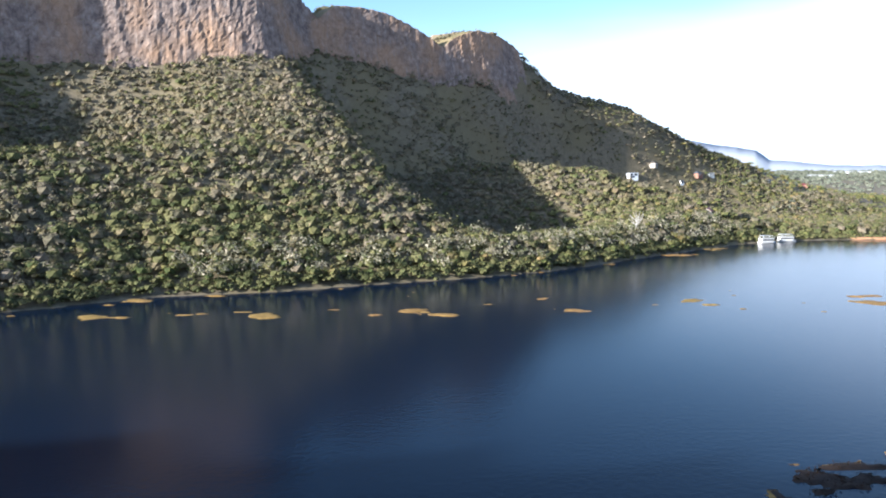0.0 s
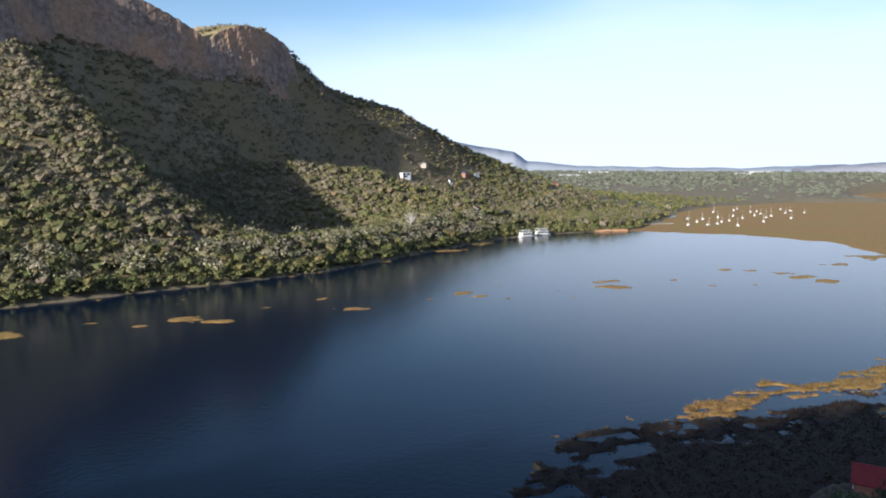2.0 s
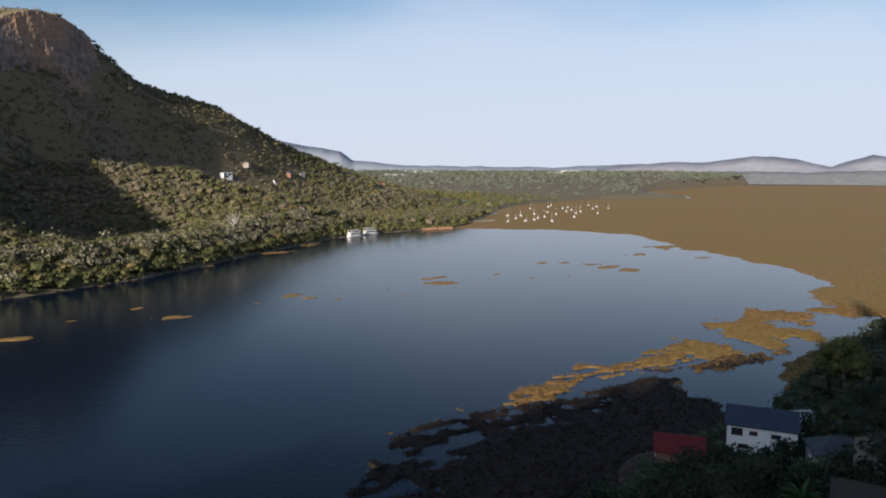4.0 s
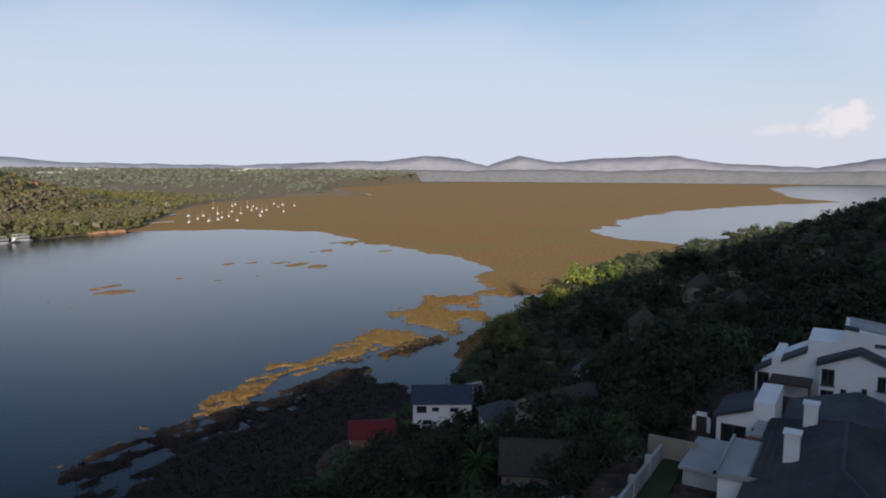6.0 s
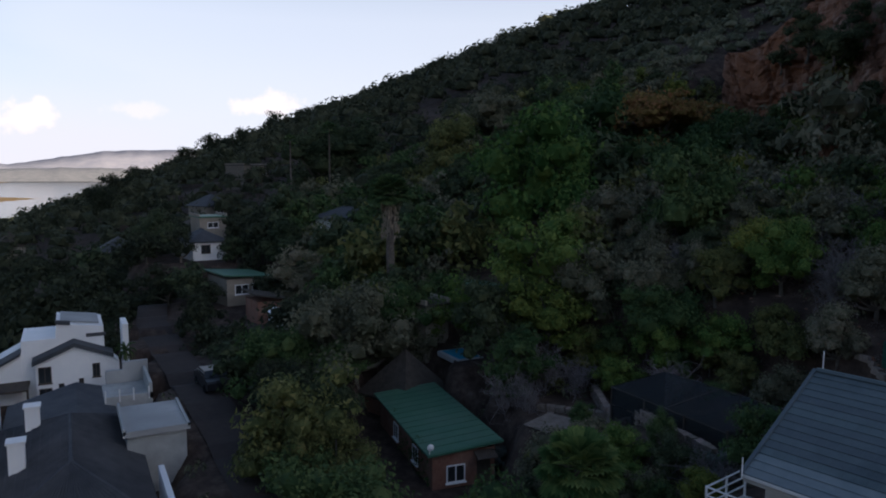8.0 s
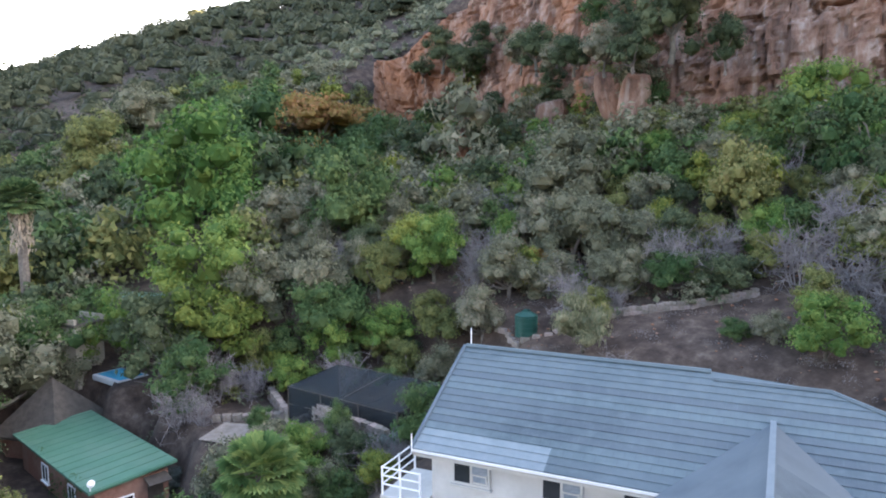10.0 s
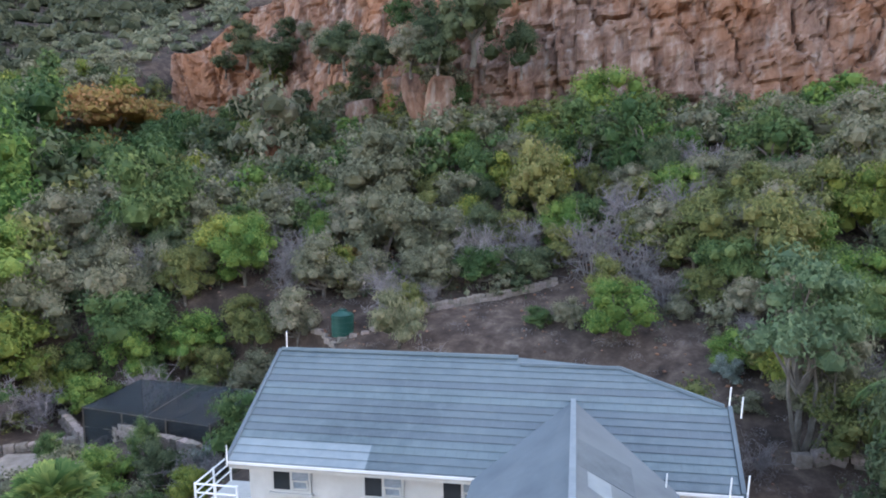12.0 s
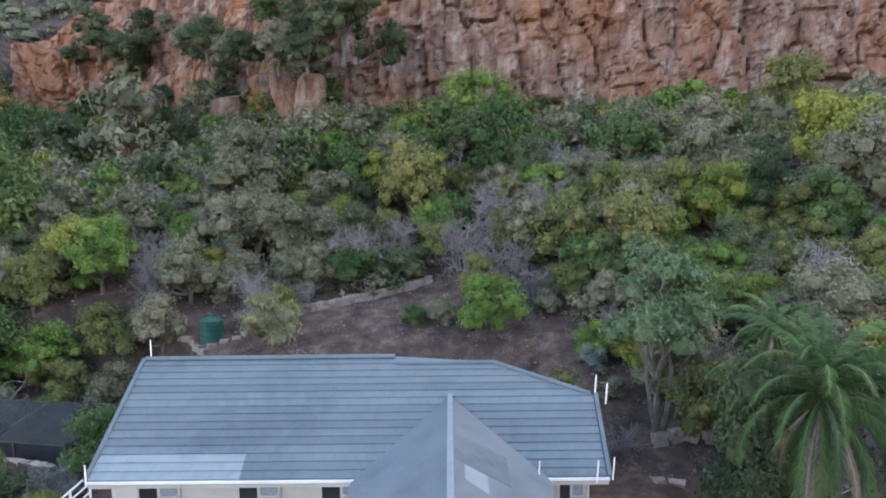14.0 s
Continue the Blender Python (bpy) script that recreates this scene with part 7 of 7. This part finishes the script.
# ---- far shore: scrub on the mountain, trees by the water and round the houses ----
u, v = rng.uniform(-45, 800, 46000), rng.uniform(-12, 318, 46000)
t = (v - shore_north(u)) / (310 - shore_north(u))
te = rise_of(u, v)[2]
cliffy = (te > 0.775) & (te < 0.84) & (u < 438)
keep = (t > 0.03) & (t < 1.01) & (~cliffy) & (0.8 * vnoise(u / 22, v / 22, 77) + 0.42 * (1 - t) + 0.76 > rng.uniform(0.15, 1.1, len(u)))
x, y = north_xy(u, v)
keep &= open_to_lake(x, y)
u, v, x, y = u[keep], v[keep], x[keep], y[keep]
up = (v - shore_north(u)) / 310
r = np.clip(1.2 + rng.exponential(0.85, len(x)), 1.2, 4.2) * (1.35 - 0.55 * up)
tone = vnoise(u / 55, v / 40, 91) + rng.uniform(-0.55, 0.55, len(x)) + 0.25 * up
for j, (key, lo_, hi_, lbl) in enumerate((("leaf_far", 0.42, 0.68, "olive green bushes covering the dry mountain slope"), ("leaf_far_green", -9, 0.42, "darker green rounded bushes on the mountain slope"), ("leaf_far_grey", 0.68, 9, "grey-brown half-bare bushes on the mountain slope"))):
    k = (tone > lo_) & (tone <= hi_)
    scrub = bushes("slope_scrub", x[k], y[k], r[k], M[key], 20, 300 + j, lobes=1, lift=0.42, size=0.30, flat=0.95, core=0.72)
    tagged(scrub, lbl, "scrub", kind="stuff")
u, v = rng.uniform(-260, 1250, 11000), rng.uniform(-12, 420, 11000)
sv = v - shore_north(u)
low = np.interp(u, [-260, 250, 420, 700, 1250], [26, 30, 110, 330, 420])
keep = (sv > 1.0) & (sv < low) & (rng.uniform(size=len(u)) < np.interp(u, [0, 400, 1250], [0.95, 0.55, 0.40]))
x, y = north_xy(u, v)
keep &= open_to_lake(x, y)
u, v, x, y = u[keep], v[keep], x[keep], y[keep]
r = rng.uniform(2.2, 4.6, len(x))
shade_of = rng.uniform(size=len(x))
for j, (key, lo_, hi_) in enumerate((("leaf_shore", 0.0, 0.45), ("leaf_shore_gold", 0.45, 0.72), ("leaf_far_green", 0.72, 1.01))):
    k = (shade_of >= lo_) & (shade_of < hi_)
    shore_trees = bushes("shore_woods", x[k], y[k], r[k], M[key], 24, 320 + j, lift=0.9, lobes=4, size=0.25, flat=0.95)
    tagged(shore_trees, "sunlit trees along the far shore and round its houses", "woods", kind="stuff")
# tall pale half-bare trees near the bank
u = rng.uniform(60, 440, 170)
v = shore_north(u) + rng.uniform(4, 24, len(u))
x, y = north_xy(u, v)
r = rng.uniform(2.6, 4.4, len(x))
pale = scatter_stuff("pale_bank_trees", np.stack([x, y, land(x, y) + r * rng.uniform(0.9, 1.5, len(x))], -1), r, M["leaf_bleached"], 46, size=0.24, flat=1.15, core=0)
tagged(pale, "tall pale half-bare trees along the far bank", "woods", kind="stuff")
# overhanging trees right at the water's edge
u = rng.uniform(-260, 640, 1500)
v = shore_north(u) + rng.uniform(-0.5, 8, len(u)) ** 1.0
x, y = north_xy(u, v)
r = rng.uniform(1.4, 3.4, len(x)) * np.interp(u, [-260, 480, 560], [1, 1, 0.6])
edge = bushes("bank_trees", x, y, r, M["leaf_far_green"], 22, 330, lift=0.7, lobes=3, size=0.26, flat=0.95)
tagged(edge, "leafy trees overhanging the far bank of the lake", "woods", kind="stuff")
# trees on the farthest shore below the hills
hd = np.radians(rng.uniform(52, 97, 900))
dd = rng.uniform(4110, 4280, 900)
r = rng.uniform(7, 15, 900)
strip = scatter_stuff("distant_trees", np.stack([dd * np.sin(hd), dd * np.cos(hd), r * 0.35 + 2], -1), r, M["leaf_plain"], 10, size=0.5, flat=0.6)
tagged(strip, "hazy line of trees on the farthest shore", "woods", kind="stuff")
# belts of trees over the far plain
x, y = rng.uniform(350, 3400, 11000), rng.uniform(500, 4300, 11000)
u, v = north_uv(x, y)
d = np.hypot(x, y)
keep = (v - shore_north(u) > 6) & (d > 750) & (d < 4300) & (vnoise(x / 160, y / 90, 55) + rng.uniform(-0.3, 0.3, len(x)) > 0.42)
x, y = x[keep], y[keep]
r = rng.uniform(3.5, 7.5, len(x)) * np.clip(np.hypot(x, y) / 1400, 0.8, 2.2)
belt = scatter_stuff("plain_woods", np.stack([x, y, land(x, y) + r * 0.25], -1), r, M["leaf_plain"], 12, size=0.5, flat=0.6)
tagged(belt, "hazy grey-green belts of trees on the plain", "woods", kind="stuff")

M["fan_leaf"] = leaf_mat("light_fan_leaf", (0.095, 0.165, 0.050), (0.15, 0.23, 0.08))
M["thatch_pale"] = ramp_mat("dead_palm_leaf", [(0.3, (0.20, 0.165, 0.13)), (0.7, (0.34, 0.285, 0.225))], scale=4, rough=0.95)
# ---- palms, cypress, dead tree ----
def frond_soup(rng, az, rise, length, width, leaflets, bend):
    """One feather frond: a spine that leaves the crown at the angle rise and arches over by bend radians, and paired hanging leaflets."""
    d = np.array([math.cos(az), math.sin(az), 0.0])
    side = np.array([-math.sin(az), math.cos(az), 0.0]) + d * rng.uniform(-0.2, 0.2)
    up = np.array([0, 0, 1.0])
    pts, n_s = [np.zeros(3)], 10
    for k in range(n_s):
        a = max(rise - bend * ((k + 0.5) / n_s) ** 1.5, -1.5)
        pts.append(pts[-1] + (d * math.cos(a) + up * math.sin(a)) * length / n_s)
    vs, fs = tube([tuple(p) for p in pts], list(np.linspace(0.045, 0.010, n_s + 1)), 3)
    for k in range(leaflets):
        t = 0.10 + 0.89 * k / leaflets
        i = min(n_s - 1, int(t * n_s))
        f = t * n_s - i
        p = pts[i] * (1 - f) + pts[i + 1] * f
        fwd = pts[i + 1] - pts[i]
        fwd = fwd / np.linalg.norm(fwd)
        ln = width * math.sin(math.pi * (0.16 + 0.74 * t)) * rng.uniform(0.85, 1.1)
        for sg in (1, -1):
            tip = p + (side * sg * 0.55 + fwd * 0.55 + np.array([0, 0, -0.50 + rng.uniform(-0.15, 0.15)])) * ln
            b0 = len(vs)
            vs += [tuple(p - fwd * 0.020), tuple(p + fwd * 0.024), tuple(p * 0.45 + tip * 0.55 + fwd * 0.022 + np.array([0, 0, 0.06])), tuple(tip)]
            fs += [[b0, b0 + 1, b0 + 2, b0 + 3]]
    return vs, fs


def feather_palm(label, x, y, z_top, length, count, seed, trunk_r=0.28, name="palm_tree"):
    rng_ = np.random.default_rng(seed)
    z0 = ground_z(x, y)
    e = thing(name, label, "palm tree", pose(x, y, z0))
    h = z_top - z0
    path = [(0.02 * math.sin(3 * t), 0.03 * math.cos(2 * t), -0.3 + (h + 0.3) * t) for t in np.linspace(0, 1, 14)]
    trunk = mesh_of("trunk", tube(path, [trunk_r * (1.15 if k % 2 else 0.95) for k in range(14)], 9), [M["bark"]])
    new("trunk", trunk).parent = e
    for k in range(count):
        f = (k + 0.5) / count
        rise = math.radians(85 - 100 * f + rng_.uniform(-8, 8))
        sp = frond_soup(rng_, k * 2.39996 + rng_.uniform(-0.25, 0.25), rise, length * rng_.uniform(0.86, 1.08), length * 0.135, 60, 1.75 + 0.55 * f + rng_.uniform(-0.25, 0.25))
        fr = new("frond", mesh_of("frond", sp, [M["palm"]]))
        fr.parent = e
        fr.location = (0, 0, h)
    for k in range(count // 2):
        rise = math.radians(-48 + rng_.uniform(-16, 18))
        sp = frond_soup(rng_, k * 2.39996 + 1.0, rise, length * rng_.uniform(0.7, 0.95), length * 0.10, 40, 1.0)
        fr = new("dead_frond", mesh_of("dead_frond", sp, [M["thatch_pale"] if k % 3 == 0 else M["palm"]]))
        fr.parent = e
        fr.location = (0, 0, h - 0.1)
    return e


def fan_palm(label, x, y, z_top, radius, count, seed, trunk_r=0.2, skirt=0.0, leaf="palm"):
    rng_ = np.random.default_rng(seed)
    z0 = ground_z(x, y)
    h = z_top - z0
    e = thing("fan_palm", label, "palm tree", pose(x, y, z0))
    new("trunk", mesh_of("trunk", tube([(0, 0, -0.3), (0.05, 0, h * 0.5), (0, 0.05, h)], [trunk_r * 1.2, trunk_r, trunk_r], 9), [M["bark"]])).parent = e
    if skirt:
        lobes = [((0, 0, h - skirt * (0.25 + 0.2 * k)), (trunk_r * 2.2, trunk_r * 2.2, skirt * 0.28)) for k in range(4)]
        new("dead_leaf_skirt", mesh_of("dead_leaf_skirt", crown_soup(rng_, lobes, 500, 0.18, 0.7), [M["thatch_pale"]])).parent = e
    for k in range(count):
        az, rise = k * 2.39996, math.radians(75 - 105 * (k + 0.5) / count)
        d = np.array([math.cos(az) * math.cos(rise), math.sin(az) * math.cos(rise), math.sin(rise)])
        side = np.array([-math.sin(az), math.cos(az), 0.0])
        upv = np.cross(d, side)
        hub = d * radius * 0.5
        vs, fs = tube([(0, 0, 0), tuple(hub)], [0.025, 0.02], 3)
        for j in range(13):
            a = math.radians(-80 + 160 * j / 12)
            dirv = d * math.cos(a) + side * math.sin(a)
            tip = hub + dirv * radius * 0.52 - np.array([0, 0, 0.10 * radius]) + upv * rng_.uniform(-0.03, 0.03)
            w = (side * math.cos(a) - d * math.sin(a)) * radius * 0.10
            b0 = len(vs)
            mid = hub + dirv * radius * 0.3
            vs += [tuple(hub), tuple(mid + w), tuple(tip), tuple(mid - w)]
            fs += [[b0, b0 + 1, b0 + 2, b0 + 3]]
        fr = new("fan_leaf", mesh_of("fan_leaf", (vs, fs), [M[leaf]]))
        fr.parent = e
        fr.location = (0, 0, h)
    return e


feather_palm("large green date palm with long arching fronds", -7.6, -22.6, 40.85, 4.1, 46, 5, 0.20)
feather_palm("smaller date palm behind the large one", -7.3, -26.6, 42.0, 2.4, 20, 6, 0.16)
feather_palm("dark date palm by the shore road", 70.5, 37.7, 14.0, 3.2, 34, 7, 0.3)
feather_palm("small palm beside the white house terrace", 60.2, -3.6, 34.0, 1.1, 18, 8, 0.1)
fan_palm("light green fan palm beside the white house", 21.4, -17.6, 36.3, 1.9, 34, 9, 0.18, leaf="fan_leaf")
fan_palm("tall fan palm with a shaggy dead-leaf skirt", 55.0, -24.2, 46.4, 1.9, 44, 10, 0.36, 4.2)
fan_palm("thin tall palm on the skyline of the spur", 118, -40.5, 55.5, 1.6, 16, 12, 0.16)
fan_palm("thin tall palm on the skyline of the spur", 121, -34.5, 53.5, 1.4, 14, 13, 0.14)


def slim_tree(name, label, x, y, r, key, seed, stretch=1.0):
    tm, cm = tree_meshes(key, seed, 7000, 0.036, "tall")
    e = thing(name, label, "tree", pose(x, y, ground_z(x, y), 0, 0, seed * 37) @ Matrix.Diagonal((r, r, r * stretch, 1)))
    new("trunk", tm).parent = e
    new("crown", cm).parent = e
    return e


slim_tree("conifer", "dense dark green conifer beside the palm", -5.4, -22.4, 2.0, "dark", 21, 1.3)
slim_tree("cypress", "dark slender cypress by the shore lawn", 392, 78, 3.0, "dark", 22, 1.6)
# pale dead tree on the far shore
rng_d = np.random.default_rng(4)
dead = thing("dead_tree", "bleached white dead tree on the far shore", "tree", pose(134, 430, ground_z(134, 430)))
soups = [tube(bent(rng_d, (0, 0, -0.5), (0.5, 0, 8), 0.05), [0.55, 0.48, 0.42, 0.38, 0.34], 6)]
new("trunk", mesh_of("trunk", soups[0], [M["bleached"]])).parent = dead
for k in range(12):
    a = k * 2.4
    q = bent(rng_d, (0.4, 0, 5 + k * 0.25), (math.cos(a) * rng_d.uniform(2.5, 5.5), math.sin(a) * rng_d.uniform(2.5, 5.5), rng_d.uniform(9, 15)), 0.10)
    new("branch", mesh_of("branch", tube(q, [0.24, 0.2, 0.17, 0.13, 0.08], 5), [M["bleached"]])).parent = dead

# ---- floating weed on the lake ----
def poly_dist(x, y, poly):
    """Signed distance to a closed outline, positive inside."""
    p = np.array(poly, float)
    q = np.roll(p, -1, 0)
    best = np.full(x.shape, 1e9)
    inside = np.zeros(x.shape, bool)
    for (ax, ay), (bx, by) in zip(p, q):
        dx, dy = bx - ax, by - ay
        t = np.clip(((x - ax) * dx + (y - ay) * dy) / (dx * dx + dy * dy + 1e-9), 0, 1)
        best = np.minimum(best, np.hypot(x - ax - t * dx, y - ay - t * dy))
        inside ^= ((ay > y) != (by > y)) & (x < dx * (y - ay) / (dy if dy else 1e-9) + ax)
    return np.where(inside, best, -best)


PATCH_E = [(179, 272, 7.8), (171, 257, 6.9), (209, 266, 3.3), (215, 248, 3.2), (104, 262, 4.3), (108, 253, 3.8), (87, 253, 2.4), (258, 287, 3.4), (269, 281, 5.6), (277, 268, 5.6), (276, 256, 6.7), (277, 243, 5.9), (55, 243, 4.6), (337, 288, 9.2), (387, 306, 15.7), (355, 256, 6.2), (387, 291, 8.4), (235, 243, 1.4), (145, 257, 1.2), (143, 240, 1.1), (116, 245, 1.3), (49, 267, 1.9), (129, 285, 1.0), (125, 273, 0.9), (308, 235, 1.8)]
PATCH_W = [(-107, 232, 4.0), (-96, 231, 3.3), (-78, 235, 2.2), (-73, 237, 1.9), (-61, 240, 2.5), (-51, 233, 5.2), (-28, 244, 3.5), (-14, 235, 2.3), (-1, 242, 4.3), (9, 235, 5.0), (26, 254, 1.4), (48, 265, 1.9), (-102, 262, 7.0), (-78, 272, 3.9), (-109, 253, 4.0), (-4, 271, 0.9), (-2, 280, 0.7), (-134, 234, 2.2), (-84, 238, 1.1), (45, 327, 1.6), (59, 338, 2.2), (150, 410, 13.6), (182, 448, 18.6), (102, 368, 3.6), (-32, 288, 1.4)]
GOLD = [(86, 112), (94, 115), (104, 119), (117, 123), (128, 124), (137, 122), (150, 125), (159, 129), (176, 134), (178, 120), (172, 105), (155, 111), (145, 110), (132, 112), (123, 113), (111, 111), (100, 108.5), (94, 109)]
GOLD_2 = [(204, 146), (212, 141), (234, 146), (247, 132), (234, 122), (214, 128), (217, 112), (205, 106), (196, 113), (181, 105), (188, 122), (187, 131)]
# the two dark outlines bound weed with shade put into its colour
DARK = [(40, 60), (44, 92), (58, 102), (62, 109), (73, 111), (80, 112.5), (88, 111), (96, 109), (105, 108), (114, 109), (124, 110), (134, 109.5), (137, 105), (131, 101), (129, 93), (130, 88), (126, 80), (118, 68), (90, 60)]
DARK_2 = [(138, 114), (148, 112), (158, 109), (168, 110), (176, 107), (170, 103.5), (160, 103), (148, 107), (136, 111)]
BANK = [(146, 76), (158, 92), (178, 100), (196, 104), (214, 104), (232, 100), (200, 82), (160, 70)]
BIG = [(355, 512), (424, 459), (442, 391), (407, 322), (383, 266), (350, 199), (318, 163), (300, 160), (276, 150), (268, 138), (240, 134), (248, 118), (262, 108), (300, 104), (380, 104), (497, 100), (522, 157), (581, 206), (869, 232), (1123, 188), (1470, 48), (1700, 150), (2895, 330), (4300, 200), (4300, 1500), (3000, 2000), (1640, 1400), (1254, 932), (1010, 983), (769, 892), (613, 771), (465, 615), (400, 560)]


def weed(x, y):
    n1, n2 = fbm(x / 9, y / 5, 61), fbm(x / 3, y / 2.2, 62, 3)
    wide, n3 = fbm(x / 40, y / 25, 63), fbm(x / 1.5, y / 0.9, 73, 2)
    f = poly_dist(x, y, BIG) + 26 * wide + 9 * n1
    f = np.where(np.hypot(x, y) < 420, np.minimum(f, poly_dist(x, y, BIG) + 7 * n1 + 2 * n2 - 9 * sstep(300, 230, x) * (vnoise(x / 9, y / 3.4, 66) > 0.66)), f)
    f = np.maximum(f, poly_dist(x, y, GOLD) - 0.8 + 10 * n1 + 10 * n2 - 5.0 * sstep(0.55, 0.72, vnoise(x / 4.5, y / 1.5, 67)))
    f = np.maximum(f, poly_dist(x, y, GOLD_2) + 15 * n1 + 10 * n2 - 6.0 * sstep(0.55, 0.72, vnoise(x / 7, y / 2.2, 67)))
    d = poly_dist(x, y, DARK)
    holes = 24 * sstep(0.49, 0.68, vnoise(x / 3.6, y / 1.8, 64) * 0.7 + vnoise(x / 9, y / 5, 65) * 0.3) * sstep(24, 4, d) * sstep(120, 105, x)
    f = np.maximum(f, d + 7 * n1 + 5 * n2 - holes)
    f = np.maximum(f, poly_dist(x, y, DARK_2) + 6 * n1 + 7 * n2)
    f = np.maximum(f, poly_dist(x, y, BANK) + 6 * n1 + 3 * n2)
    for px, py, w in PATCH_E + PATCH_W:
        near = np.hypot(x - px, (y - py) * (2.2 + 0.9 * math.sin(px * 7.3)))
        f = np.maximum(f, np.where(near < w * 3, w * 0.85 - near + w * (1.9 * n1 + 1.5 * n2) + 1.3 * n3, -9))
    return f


def weed_sheet(xs, ys):
    gx, gy = np.meshgrid(xs, ys)
    f = weed(gx, gy)
    e = (xs[1] - xs[0]) * 0.3
    fx = (weed(gx + e, gy) - weed(gx - e, gy)) / (2 * e)
    fy = (weed(gx, gy + e) - weed(gx, gy - e)) / (2 * e)
    g2 = np.maximum(fx * fx + fy * fy, 0.05)
    out = f <= 0
    lim = (xs[1] - xs[0]) * 0.95
    mx = np.clip(np.where(out, -f * fx / g2, 0), -lim, lim)
    my = np.clip(np.where(out, -f * fy / g2, 0), -lim, lim)
    z = np.where(out, -0.03, 0.10 + 0.16 * sstep(0, 2.5, f) + 0.30 * (fbm(gx / 1.7, gy / 1.7, 70, 3)) * sstep(0, 2, f))
    z = np.where(out, z, np.maximum(z, 0.05))
    v = np.stack([gx + mx, gy + my, z], -1).reshape(-1, 3)
    q = grid_faces(len(ys), len(xs))
    q = q[(f.reshape(-1)[q] > 0).any(1)]
    used, inv = np.unique(q, return_inverse=True)
    return v[used], inv.reshape(q.shape)


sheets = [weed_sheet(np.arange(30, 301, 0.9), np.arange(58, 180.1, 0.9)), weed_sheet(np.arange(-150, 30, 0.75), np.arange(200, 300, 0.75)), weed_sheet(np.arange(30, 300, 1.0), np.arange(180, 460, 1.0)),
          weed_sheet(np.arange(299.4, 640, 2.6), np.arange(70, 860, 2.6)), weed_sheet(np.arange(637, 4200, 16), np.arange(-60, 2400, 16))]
wv, wf = np.zeros((0, 3)), np.zeros((0, 4), int)
for v_, f_ in sheets:
    wf = np.concatenate([wf, f_ + len(wv)])
    wv = np.concatenate([wv, v_])
mid = wv[wf].mean(1)
# faces inside the dark outlines take the shade-darkened weed
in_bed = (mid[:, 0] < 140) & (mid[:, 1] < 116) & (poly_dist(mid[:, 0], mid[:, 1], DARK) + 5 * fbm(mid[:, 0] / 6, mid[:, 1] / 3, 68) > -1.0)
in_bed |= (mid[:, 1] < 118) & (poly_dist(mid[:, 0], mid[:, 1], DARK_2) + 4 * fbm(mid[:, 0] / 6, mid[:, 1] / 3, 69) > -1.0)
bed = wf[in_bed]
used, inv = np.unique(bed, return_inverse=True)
bed_ob = link_mesh("dark_weed_bed", wv[used] + np.array([0, 0, 0.0]), inv.reshape(bed.shape), M["mat_red_shade"], smooth=True)
tagged(bed_ob, "red-brown floating weed near the bank, colour darkened for shade", "water weed", kind="stuff")
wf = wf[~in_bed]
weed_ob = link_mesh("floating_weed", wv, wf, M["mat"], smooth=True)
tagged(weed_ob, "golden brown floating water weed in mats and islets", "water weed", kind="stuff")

# upright leaf tufts on the nearer mats
rng = np.random.default_rng(5)
x, y = rng.uniform(38, 270, 60000), rng.uniform(60, 150, 60000)
f = weed(x, y)
keep = (f > 0.3) & (rng.uniform(size=len(x)) < 0.75)
x, y = x[keep], y[keep]
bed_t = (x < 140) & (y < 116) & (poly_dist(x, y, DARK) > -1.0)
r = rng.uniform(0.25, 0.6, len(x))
red_tufts = scatter_stuff("dark_weed_tufts", np.stack([x, y, np.full(len(x), 0.2)], -1)[bed_t], r[bed_t], M["weed_red_shade"], 6, size=0.55, core=0)
tagged(red_tufts, "upright red leaf tufts in the weed bed, colour darkened for shade", "water weed", kind="stuff")
x, y, r = x[~bed_t], y[~bed_t], r[~bed_t]
tufts = scatter_stuff("weed_tufts", np.stack([x, y, np.full(len(x), 0.2)], -1), r, M["weed_leaf"], 6, size=0.55, core=0)
tagged(tufts, "upright brown leaf tufts of the floating weed", "water weed", kind="stuff")
